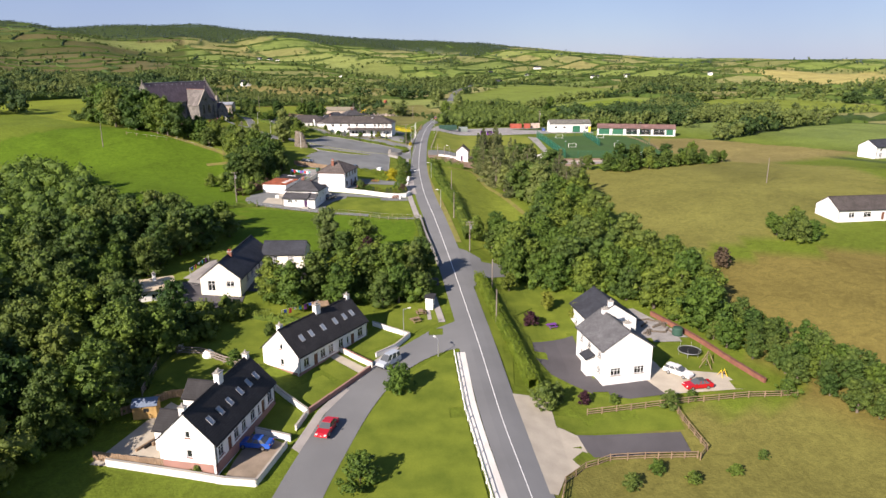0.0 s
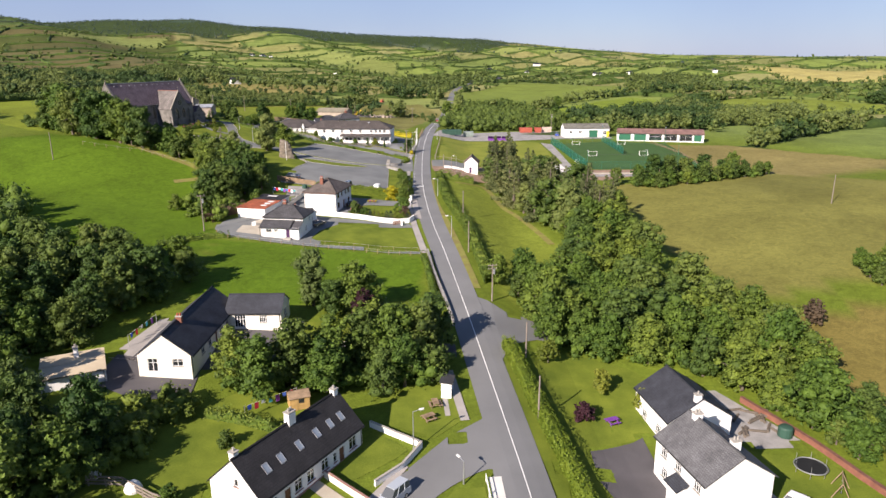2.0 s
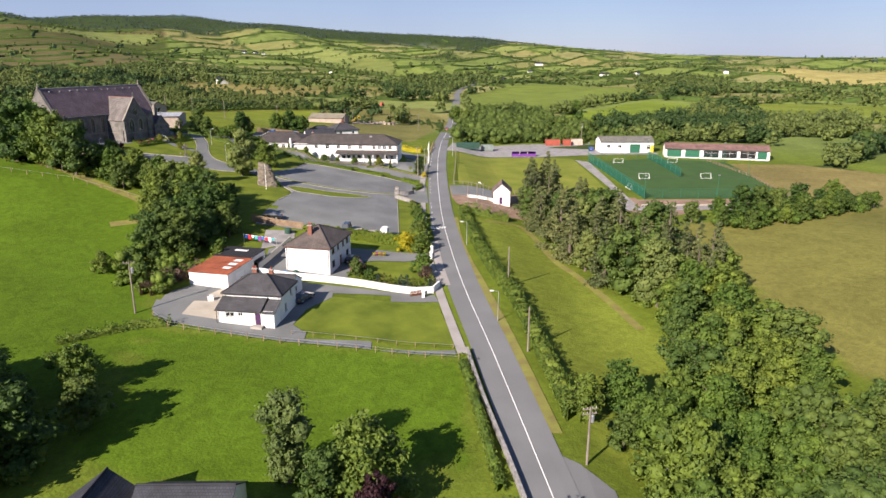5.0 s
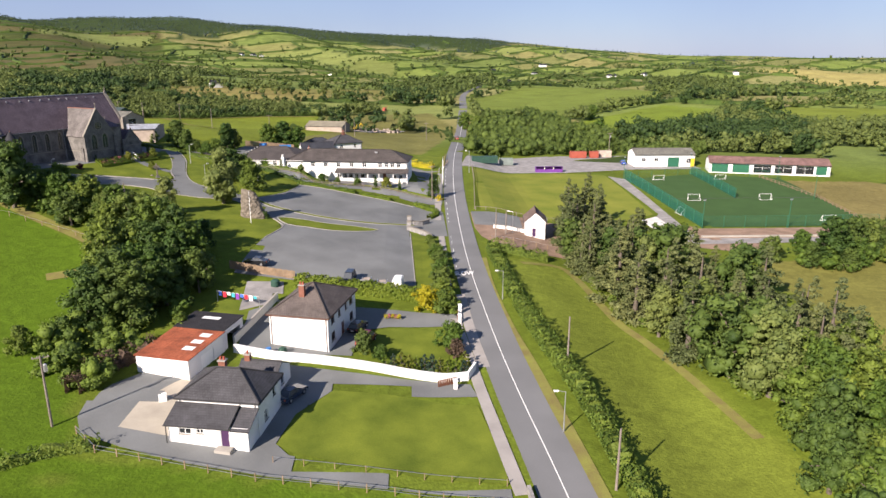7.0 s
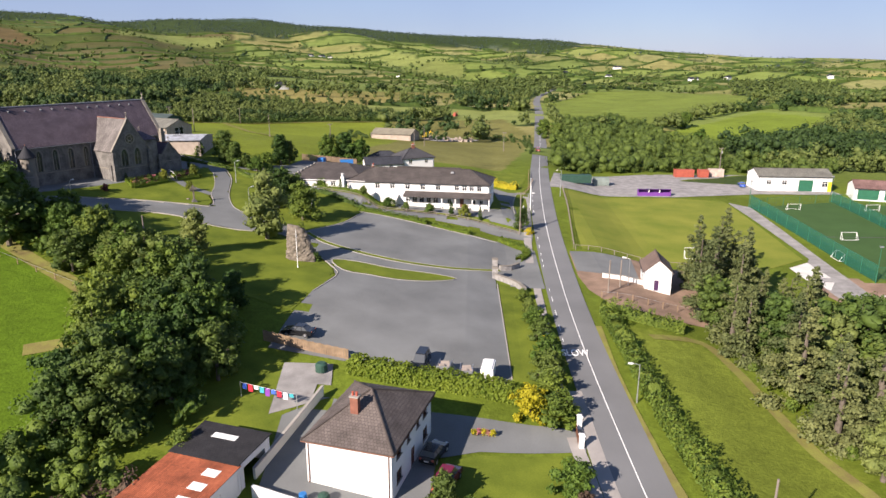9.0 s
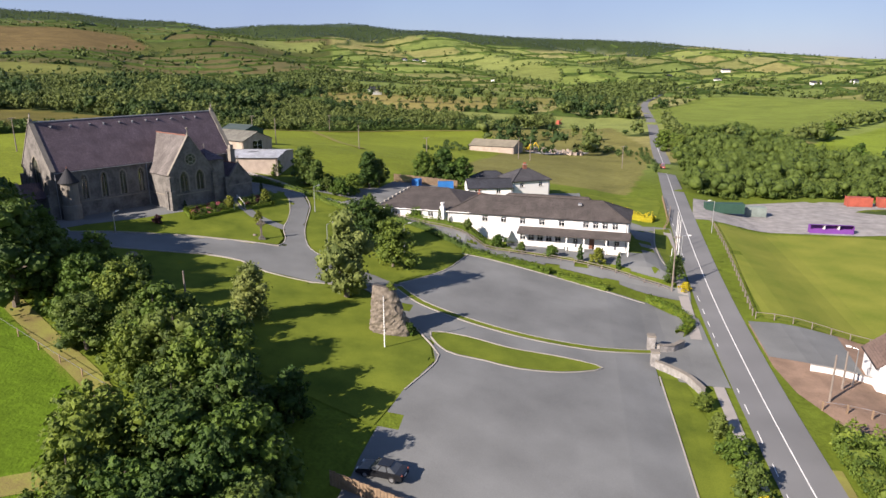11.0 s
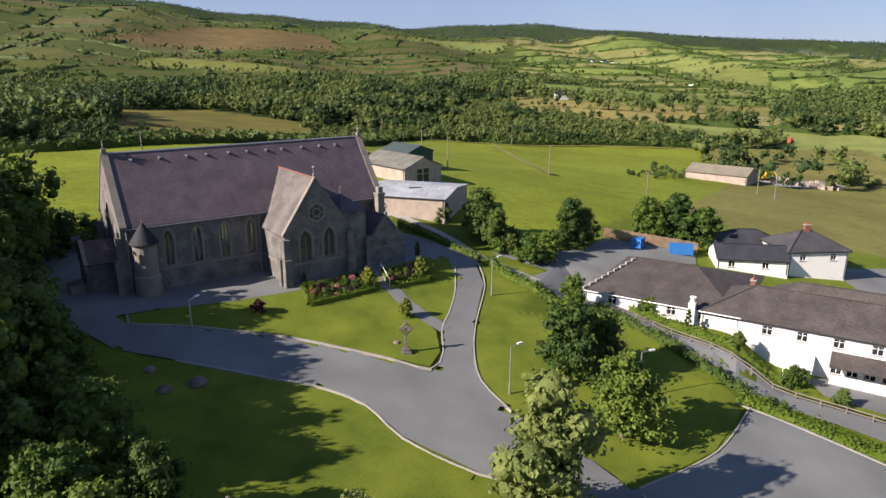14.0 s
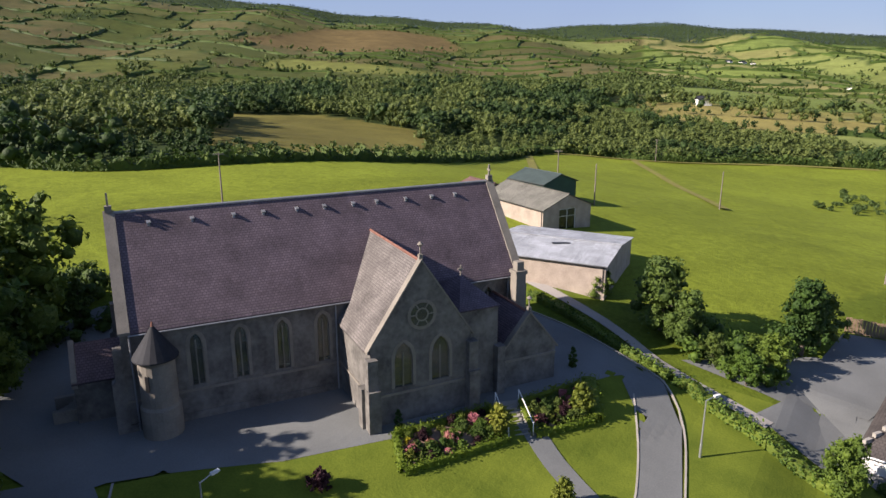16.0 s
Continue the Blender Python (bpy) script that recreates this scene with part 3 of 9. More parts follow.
def window(root, place, o, frame=None, bars=1, sill=None, door=None):
    """Fills an opening: a frame with its bars, the pane behind, a sill under it."""
    u, z, w, h, kind = o
    frame = frame or UPVC
    if kind == "door":
        d = part("door", plate(place, u - w / 2 + 0.05, u + w / 2 - 0.05, z, z + h - 0.05, 0.1, 0.16), door or BROWN_PAINT, root)
        part("door_handle", plate(place, u + w / 2 - 0.2, u + w / 2 - 0.12, z + 1.0, z + 1.06, 0.05, 0.1), STEEL, d)
        part("door_frame", join(plate(place, u - w / 2, u - w / 2 + 0.06, z, z + h, 0.06, 0.18), plate(place, u + w / 2 - 0.06, u + w / 2, z, z + h, 0.06, 0.18),
                                plate(place, u - w / 2, u + w / 2, z + h - 0.06, z + h, 0.06, 0.18)), frame, d)
        return
    t = 0.07
    if kind == "arch":
        out = pointed(w, h)
        fr = Shape()
        inn = [(x * (1 - 2 * t / w), zz + (t if k in (0, len(out) - 1) else -t * 0.6)) for k, (x, zz) in enumerate(out)]
        for i in range(len(out) - 1):
            fr.face([place(u + a, 0.14, z + b) for a, b in (out[i], out[i + 1], inn[i + 1], inn[i])])
        for k in range(1, bars + 1):
            x = -w / 2 + w * k / (bars + 1)
            fr = join(fr, plate(place, u + x - 0.05, u + x + 0.05, z, z + h - 0.55 * w, 0.08, 0.16))
        ob = part("window", fr, frame, root)
        part("pane", Shape().face([place(u + a, 0.17, z + b) for a, b in out][::-1]), GLASS_LEADED, ob)
        ring = Shape()
        big = [(a * (1 + 0.5 / w), b + (0.25 if 0 < k < len(out) - 1 and b > 0.3 else 0)) for k, (a, b) in enumerate(out)]
        for i in range(len(out) - 1):
            ring.face([place(u + a, -0.05, z + b) for a, b in (big[i], big[i + 1], out[i + 1], out[i])])
            ring.face([place(u + a, d, z + b) for (a, b), d in ((big[i], 0.0), (big[i + 1], 0.0), (big[i + 1], -0.05), (big[i], -0.05))])
        part("stone_surround", ring, STONE_PALE, ob)
        return
    bits = [plate(place, u - w / 2, u + w / 2, z, z + t, 0.08, 0.15), plate(place, u - w / 2, u + w / 2, z + h - t, z + h, 0.08, 0.15),
            plate(place, u - w / 2, u - w / 2 + t, z + t, z + h - t, 0.08, 0.15), plate(place, u + w / 2 - t, u + w / 2, z + t, z + h - t, 0.08, 0.15)]
    for k in range(1, bars + 1):
        x = u - w / 2 + w * k / (bars + 1)
        bits.append(plate(place, x - t / 2, x + t / 2, z + t, z + h - t, 0.08, 0.15))
    if h > 1.0:
        bits.append(plate(place, u - w / 2, u + w / 2, z + h * 0.66, z + h * 0.66 + 0.05, 0.085, 0.145))
    ob = part("window", join(*bits), frame, root)
    part("pane", plate(place, u - w / 2 + t, u + w / 2 - t, z + t, z + h - t, 0.11, 0.125), GLASS, ob)
    if z > 0.2:
        part("window_sill", plate(place, u - w / 2 - 0.1, u + w / 2 + 0.1, z - 0.1, z, -0.07, 0.12), sill or KERB, ob)


def slope_uv(pts):
    """Roof coordinates: along the eave, and up the slope."""
    a, b = Vector(pts[0]), Vector(pts[1])
    e = (b - a).normalized()
    n = (b - a).cross(Vector(pts[-1]) - a).normalized()
    w = n.cross(e)
    return [((Vector(p) - a).dot(e), (Vector(p) - a).dot(w)) for p in pts]


def chimney(root, x, y, z, h, sx, sy, mat, pots=2, cap=None):
    c = part("chimney", Shape().box(x, y, z, sx, sy, h), mat, root)
    part("chimney_cap", Shape().box(x, y, z + h, sx + 0.16, sy + 0.16, 0.12), cap or KERB, c)
    for k in range(pots):
        o = (k - (pots - 1) / 2) * 0.4
        part("chimney_pot", Shape().lathe(x + (o if sx >= sy else 0), y + (o if sy > sx else 0), ((z + h + 0.12, 0.13), (z + h + 0.45, 0.11), (z + h + 0.5, 0.14), (z + h + 0.52, 0.10)), 10),
             RED_RUST if mat is BRICK else KERB, c)


def rooflight(root, L, W, he, hr, u, s, w=0.66, h=1.0, side=-1):
    """A sloping roof window; s: how far up the slope its middle lies."""
    k = hr / (W / 2)
    ln = math.hypot(1, k)

    def p(a, b, up):
        y = (W / 2) * (1 - s) - b / ln
        return (u + a, side * y, he + hr * s + b * k / ln + up)

    def ringed(a0, a1, b0, b1, up):
        q = [p(a0, b0, up), p(a1, b0, up), p(a1, b1, up), p(a0, b1, up)]
        return Shape().slab(q if side < 0 else q[::-1], 0.16)
    fr = part("rooflight", join(ringed(-w / 2 - .07, w / 2 + .07, -h / 2 - .07, -h / 2, .24), ringed(-w / 2 - .07, w / 2 + .07, h / 2, h / 2 + .07, .24),
                                ringed(-w / 2 - .07, -w / 2, -h / 2, h / 2, .24), ringed(w / 2, w / 2 + .07, -h / 2, h / 2, .24)), LEAD, root)
    part("pane", ringed(-w / 2, w / 2, -h / 2, h / 2, .2), SKYLIGHT, fr)


SKYLIGHT = glass_material("rooflight_glass", (0.35, 0.42, 0.5))
SKYLIGHT.node_tree.nodes["Principled BSDF"].inputs["Transmission Weight"].default_value = 0.35


def roof_gable(root, L, W, he, hr, tiles, oe=0.35, og=0.12, fascia=None, x0=None, x1=None, ridge=None, name="roof_slope"):
    k = hr / (W / 2)
    a, b = (-L / 2 - og if x0 is None else x0), (L / 2 + og if x1 is None else x1)
    up = 0.14
    for sg in (-1, 1):
        q = [(a, sg * (W / 2 + oe), he - oe * k + up), (b, sg * (W / 2 + oe), he - oe * k + up), (b, sg * 0.0, he + hr + up), (a, sg * 0.0, he + hr + up)]
        if sg > 0:
            q = [q[1], q[0], q[3], q[2]]
        r = part(name, Shape().slab(q, 0.13, slope_uv(q)), tiles, root)
        g = Shape().tube((a, sg * (W / 2 + oe + 0.05), he - oe * k), (b, sg * (W / 2 + oe + 0.05), he - oe * k), 0.065, n=6)
        part("gutter", g, fascia or BLACK_PAINT, r)
    part("ridge_tiles", Shape().tube((a, 0, he + hr + up), (b, 0, he + hr + up), 0.13, n=6), ridge or tiles, root)


def roof_hip(root, L, W, he, hr, tiles, oe=0.4, fascia=None, ridge=None):
    up = 0.12
    k = hr / (W / 2)
    X, Y, z0 = L / 2 + oe, W / 2 + oe, he - oe * k + up
    rl = max(0.05, (L - W) / 2)
    z1 = he + hr + up
    c = [(-X, -Y, z0), (X, -Y, z0), (X, Y, z0), (-X, Y, z0)]
    r0, r1 = (-rl, 0, z1), (rl, 0, z1)
    for q in ([c[0], c[1], r1, r0], [c[1], c[2], r1], [c[2], c[3], r0, r1], [c[3], c[0], r0]):
        part("roof_slope", Shape().slab(q, 0.13, slope_uv(q)), tiles, root)
    g = Shape()
    for i in range(4):
        g.tube(Vector(c[i]) - Vector((0, 0, 0.16)), Vector(c[(i + 1) % 4]) - Vector((0, 0, 0.16)), 0.065, n=6)
    part("gutter", g, fascia or BLACK_PAINT, root)
    rt = Shape().tube(r0, r1, 0.13, n=6)
    for p, q in ((c[0], r0), (c[1], r1), (c[2], r1), (c[3], r0)):
        rt.tube(p, q, 0.12, n=6)
    part("ridge_tiles", rt, ridge or tiles, root)


def house(name, label, x, y, ang, L, W, z0, he, hr, tiles, roof="g", wall=None, openings=None, th=0.3, plinth=None, frame=None, bars=1, door=None, category="house", fascia=None, oe=0.35, og=0.12, sill=None):
    """A house with four pierced walls and a roof; openings by side."""
    wall = wall or RENDER_WHITE
    root = thing(name, label, category, pose(x, y, z0, 0, 0, ang))
    pl = sides(L, W)
    openings = openings or {}
    for sd in "fblr":
        gab = sd in "lr"
        wd = (W - 2 * th - 0.01) if gab else L
        if gab and roof == "g":
            top = lambda u: he + hr * (1 - abs(u) / (W / 2)) - 0.02
        else:
            top = lambda u: he
        ops = openings.get(sd, [])
        part("wall", panel(wd, top, [0.0] if gab else [], ops, th, pl[sd]), wall, root)
        for o in ops:
            window(root, pl[sd], o, frame, bars if o[2] > 0.8 else 0, sill, door)
        if plinth:
            part("plinth", plate(pl[sd], -wd / 2 - (0.0 if gab else 0.03), wd / 2 + (0.0 if gab else 0.03), -1.0, 0.35, -0.03, -0.002), plinth, root)
    if roof == "g":
        roof_gable(root, L, W, he, hr, tiles, oe, og, fascia)
    elif roof == "h":
        roof_hip(root, L, W, he, hr, tiles, oe, fascia)
    for sx in (-1, 1):
        part("downpipe", Shape().tube((sx * (L / 2 - 0.25), -W / 2 - 0.08, 0), (sx * (L / 2 - 0.25), -W / 2 - 0.08, he - 0.1), 0.045, n=6), fascia or BLACK_PAINT, root)
    return root


# ---- plants ----
def leaves(centres, radii, count, size, rng, flat=1.0, inner=0.75):
    """Small bent leaf tufts spread over the skins of overlapping balls."""
    centres, radii = np.array(centres, float), np.array(radii, float)
    pick = rng.choice(len(centres), count, p=radii ** 2 / (radii ** 2).sum())
    d = rng.normal(size=(count, 3))
    d /= np.linalg.norm(d, axis=1)[:, None]
    d[:, 2] = np.where(rng.random(count) < 0.6, np.abs(d[:, 2]), d[:, 2])
    r = radii[pick] * (inner + (1.25 - inner) * rng.random(count) ** 0.8)
    pos = centres[pick] + d * r[:, None] * (1, 1, flat)
    n = d + 0.6 * rng.normal(size=(count, 3)) + (0, 0, 0.3)
    n /= np.linalg.norm(n, axis=1)[:, None]
    a = np.cross(n, rng.normal(size=(count, 3)))
    a /= np.linalg.norm(a, axis=1)[:, None]
    b = np.cross(n, a)
    s = (size * (0.6 + 0.8 * rng.random(count)))[:, None]
    v = np.stack([pos + a * s, pos + b * s * 0.75 + n * s * 0.25, pos - a * s, pos - b * s * 0.75 + n * s * 0.25], 1).reshape(-1, 3)
    return v


def ico(level_of):
    """A round twenty-sided form, split level_of times."""
    bm = bmesh.new()
    bmesh.ops.create_icosphere(bm, subdivisions=level_of, radius=1.0)
    bm.verts.index_update()
    v = np.array([p.co[:] for p in bm.verts])
    f = np.array([[p.index for p in q.verts] for q in bm.faces])
    bm.free()
    return v, f


ICO = {1: ico(1), 2: ico(2)}


def clumps(centres, radii, rng, sub=2, shrink=0.86, flat=0.9):
    """Rough masses of inner foliage that fill a crown behind its leaves."""
    u, f = ICO[sub]
    c, r = np.array(centres, float), np.array(radii, float)
    k = 1 + 0.2 * rng.normal(size=(len(c), len(u), 1))
    v = c[:, None] + u[None] * k * r[:, None, None] * shrink * np.array((1, 1, flat))
    return v.reshape(-1, 3), (f[None] + (np.arange(len(c)) * len(u))[:, None, None]).reshape(-1, 3)


def leaf_mesh(name, v, mat, inner=None):
    me = bpy.data.meshes.new(name)
    n = len(v) // 4
    iv, it = inner if inner is not None else (np.zeros((0, 3)), np.zeros((0, 3), int))
    m = len(it)
    me.vertices.add(4 * n + len(iv))
    me.vertices.foreach_set("co", np.concatenate([v, iv]).astype(np.float32).ravel())
    me.loops.add(4 * n + 3 * m)
    me.loops.foreach_set("vertex_index", np.concatenate([np.arange(4 * n), (it + 4 * n).ravel()]).astype(np.int32))
    me.polygons.add(n + m)
    me.polygons.foreach_set("loop_start", np.concatenate([np.arange(0, 4 * n, 4), 4 * n + np.arange(0, 3 * m, 3)]).astype(np.int32))
    me.polygons.foreach_set("use_smooth", [False] * n + [True] * m)
    me.update(calc_edges=True)
    me.materials.append(mat)
    return me


def ball_crown(rng, h, spread, base, n=34):
    """Balls that make up a broad-leaved crown h high, with an uneven outline."""
    cs, rs = [], []
    bulge = rng.random(3) * 6.28
    for i in range(n):
        f = (i + 0.5) / n
        z = h * (base + (0.90 - base) * f)
        t = i * 2.4 + 0.5 * rng.random()
        w = spread * math.sin(math.pi * min(0.95, 0.28 + 0.67 * f)) ** 0.6 * (1 + 0.22 * math.sin(2 * t + bulge[0]) * math.sin(5 * f + bulge[1]))
        q = w * (0.3 + 0.68 * rng.random())
        cs.append((q * math.cos(t), q * math.sin(t), z))
        rs.append(h * (0.055 + 0.10 * rng.random() ** 1.5) * (1.2 - 0.4 * f))
    cs += [(0, 0, h * 0.45), (0, 0, h * 0.65)]
    rs += [spread * 0.55, spread * 0.5]
    return cs, rs


KINDS = {
    # height, spread, bare stem, leaves, tuft size, leaf material, sort, words, name
    "oak": (8, 3.3, 0.06, 2500, 0.175, LEAF, "round", "broad-leaved tree with a full green crown", "tree"),
    "ash": (8, 3.0, 0.08, 2200, 0.175, LEAF_LIGHT, "round", "pale green broad-leaved tree with an open crown", "tree"),
    "alder": (8, 2.7, 0.04, 2400, 0.175, LEAF_DARK, "round", "dark green dense tree in a wood", "tree"),
    "birch": (8, 2.0, 0.03, 2700, 0.15, LEAF_BIRCH, "round", "tall narrow grey-green birch tree", "tree"),
    "copper": (8, 2.9, 0.05, 2100, 0.165, LEAF_COPPER, "round", "copper beech tree with dark purple leaves", "tree"),
    "pine": (8, 2.1, 0.03, 4000, 0.125, LEAF_GREY, "cone", "grey-green conifer with ragged branches", "conifer"),
    "bush": (3, 1.7, -0.04, 1300, 0.11, LEAF, "round", "rounded leafy green garden bush", "bush"),
    "shrub": (3, 1.6, -0.04, 1200, 0.11, LEAF_LIGHT, "round", "loose pale green garden shrub", "shrub"),
    "gold": (3, 1.6, -0.04, 1200, 0.11, LEAF_GOLD, "round", "bright golden yellow clipped shrub", "shrub"),
    "young": (3, 0.9, 0.15, 420, 0.14, LEAF_YOUNG, "round", "small young yellow-green tree", "sapling"),
    "red": (3, 1.5, 0.05, 800, 0.16, LEAF_COPPER, "round", "dark red-leaved garden shrub", "shrub"),
    "dead": (3, 1.2, 0.05, 500, 0.12, LEAF_BROWN, "round", "dry brown bramble bush by a field", "bush"),
    "thuja": (2, 0.85, -0.04, 520, 0.10, LEAF_HEDGE, "tall", "rounded bright green garden conifer", "conifer"),
    "gold_thuja": (2, 0.9, -0.04, 520, 0.10, LEAF_YOUNG, "tall", "rounded yellow-green garden conifer", "conifer"),
    "blue_thuja": (2, 0.7, -0.04, 480, 0.10, LEAF_BLUE, "tall", "dark blue-green garden conifer", "conifer"),
    "russet": (3, 1.5, -0.02, 900, 0.12, LEAF_BROWN, "round", "russet brown garden shrub", "shrub"),
    "column": (3, 0.55, 0.0, 700, 0.14, LEAF_DARK, "tall", "small dark columnar conifer", "conifer"),
}
GROWN = {}


def plant(kind, x, y, h, label="", group="", up=0.0):
    """Plants a tree or bush h high; each kind is grown three times and then copied."""
    H, spread, base, count, size, mat, sort, words, name = KINDS[kind]
    made = GROWN.setdefault(kind, [])
    turn = random.uniform(0, 360)
    wide = random.uniform(0.88, 1.14)
    sc = h / H
    m = pose(x, y, level(x, y) + up - 0.05, 0, 0, turn) @ Matrix.Diagonal((sc * wide, sc * wide, sc, 1))
    if len(made) >= 3:
        proto = random.choice(made)
        ob = copy_thing(proto, m @ Matrix.Diagonal((1 / proto.scale.x, 1 / proto.scale.y, 1 / proto.scale.z, 1)))
        return tagged(ob, label or words, group=group)
    rng = np.random.default_rng(len(GROWN) * 10 + len(made))
    root = thing(name, label or words, "tree" if H > 5 else "bush", m, group)
    tr = Shape()
    if sort == "cone":
        cs, rs = [], []
        lean = rng.normal(size=2) * 0.05 * H
        for i in range(34):
            f = i / 33
            z = H * (base + (0.97 - base) * f)
            w = spread * (1 - f ** 1.7) ** 0.9 * (0.25 + 0.85 * rng.random())
            t = i * 2.4 + rng.random()
            cs.append((w * math.cos(t) + lean[0] * f * f, w * math.sin(t) + lean[1] * f * f, z - 0.12 * w))
            rs.append(0.25 + 0.62 * (1 - f) * (0.5 + 0.9 * rng.random()))
        v = leaves(cs, rs, count, size, rng, 0.6, 0.2)
    elif sort == "tall":
        cs, rs = [], []
        for i in range(18):
            f = (i + 0.5) / 18
            w = spread * math.sin(math.pi * min(0.96, 0.15 + 0.85 * f)) * 0.6
            t = i * 2.4
            cs.append((w * math.cos(t), w * math.sin(t), H * (base + (0.95 - base) * f)))
            rs.append(H * 0.095 * (1.1 - 0.5 * f) * (spread / 1.6) ** 0.5)
        v = leaves(cs, rs, count, size, rng, 1.2, 0.5)
    else:
        cs, rs = ball_crown(rng, H, spread, base + 0.08)
        v = leaves(cs, rs, count, size, rng, 0.9, 0.6)
    rt = 0.035 * H if H > 5 else 0.06
    tr.tube((0, 0, -0.3), (0.03 * H * rng.normal() * 0.3, 0, H * 0.45), rt, rt * 0.6, 8)
    tr.tube((0, 0, H * 0.44), (0, 0, H * 0.85), rt * 0.6, rt * 0.15, 6)
    for i in range(0 if sort == "cone" else 7):
        c = cs[rng.integers(len(cs))]
        tr.tube((0, 0, H * (0.25 + 0.3 * rng.random())), c, rt * 0.35, rt * 0.08, 5)
    part("trunk", tr, BARK, root)
    cr = new("crown", leaf_mesh("crown", v, mat, clumps(cs, rs, rng, 1, 0.78 if sort != "cone" else 0.6, 0.9 if sort != "cone" else 0.45)))
    cr.parent = root
    made.append(root)
    return root


def inside(poly, x, y):
    c = False
    for (ax, ay), (bx, by) in zip(poly, poly[1:] + poly[:1]):
        if (ay > y) != (by > y) and x < (bx - ax) * (y - ay) / (by - ay) + ax:
            c = not c
    return c


# no trees here: yards, and gaps opening the camera's view of the outbuilding
CLEARINGS = ((-20, 78, 5), (-20, 84, 6), (-34.5, 80, 7.5), (-27, 80, 6.5), (-21, 80, 5.5), (-33, 92, 6), (-30, 88, 6), (-31, 73.5, 6), (-28.5, 68, 5), (-38, 82, 5))


def wood(poly, kinds, gap, h0, h1, group, seed=1):
    """Trees scattered over an area, none nearer than gap to another."""
    rng = random.Random(seed)
    xs, ys = [p[0] for p in poly], [p[1] for p in poly]
    got = []
    for _ in range(6000):
        x, y = rng.uniform(min(xs), max(xs)), rng.uniform(min(ys), max(ys))
        if any(math.hypot(x - a, y - b) < c for a, b, c in CLEARINGS):
            continue
        if inside(poly, x, y) and all((x - a) ** 2 + (y - b) ** 2 > gap * gap for a, b in got):
            got.append((x, y))
    for x, y in got:
        plant(rng.choice(kinds), x, y, rng.uniform(h0, h1), group=group)


def hedge(pts, width, height, mat, label, density=55, ragged=0.12, size=0.13, group="", name="hedge", smooth=True):
    """A hedge along a line: a dense skin of leaves over a core of stems."""
    line = glide(pts, 0.7) if smooth else glide(pts, 0.7)
    nor = normals(line)
    rng = np.random.default_rng(len(pts) + int(abs(pts[0][0]) * 10))
    root = thing(name, label, "hedge", Matrix.Identity(4), group)
    core = Shape()
    pos, nrm = [], []
    prof = [(-0.5, 0.0), (-0.5, 0.9), (-0.32, 1.0), (0.32, 1.0), (0.5, 0.9), (0.5, 0.0)]
    rows = []
    for p, n in zip(line, nor):
        g = level(p.x, p.y)
        k = 1 + ragged * rng.normal()
        rows.append([(p.x + n.x * a * width * 0.8, p.y + n.y * a * width * 0.8, g - 0.1 + b * height * 0.86 * k) for a, b in prof])
    for a, b in zip(rows, rows[1:]):
        for c in range(5):
            core.face([a[c], a[c + 1], b[c + 1], b[c]])
    length = sum((b - a).length for a, b in zip(line, line[1:]))
    count = int(min(60000, length * density))
    idx = rng.integers(0, len(line) - 1, count)
    along_t = rng.random(count)
    bump = 1 + ragged * np.sin(np.arange(len(line)) * 1.7 + rng.random() * 6) + ragged * 0.7 * rng.normal(size=len(line))
    per = rng.random(count) * (2 * height + width)
    L0, L1 = np.array([p[:] for p in line])[idx], np.array([p[:] for p in line])[idx + 1]
    base = L0 + (L1 - L0) * along_t[:, None]
    N = np.array([n[:] for n in nor])[idx]
    side = np.where(per < height, -0.5, np.where(per > height + width, 0.5, (per - height) / width - 0.5))
    z = np.where(per < height, per, np.where(per > height + width, 2 * height + width - per, height)) * bump[idx]
    jit = rng.normal(size=(count, 3)) * 0.1
    x, y = base[:, 0] + N[:, 0] * side * width, base[:, 1] + N[:, 1] * side * width
    gl = np.array([level(p.x, p.y) for p in line])
    g = gl[idx] + (gl[idx + 1] - gl[idx]) * along_t
    P = np.stack([x, y, g + z], 1) + jit
    nn = 0.5 * rng.normal(size=(count, 3)) + np.stack([N[:, 0] * side * 2, N[:, 1] * side * 2, (np.abs(side) < 0.45) * 1.0 + 0.2], 1)
    nn /= np.linalg.norm(nn, axis=1)[:, None]
    a = np.cross(nn, rng.normal(size=(count, 3)))
    a /= np.linalg.norm(a, axis=1)[:, None]
    b = np.cross(nn, a)
    s = (size * (0.6 + 0.8 * rng.random(count)))[:, None]
    v = np.stack([P + a * s, P + b * s * 0.75, P - a * s, P - b * s * 0.75], 1).reshape(-1, 3)
    part("core", core, mat, root)
    ob = new("foliage", leaf_mesh("foliage", v, mat))
    ob.parent = root
    return root


# ---- ground ----
GRASS = (0.108, 0.146, 0.016)
MEADOW = (0.076, 0.132, 0.008)
ROUGH = (0.156, 0.152, 0.038)
RUSH = (0.162, 0.134, 0.036)
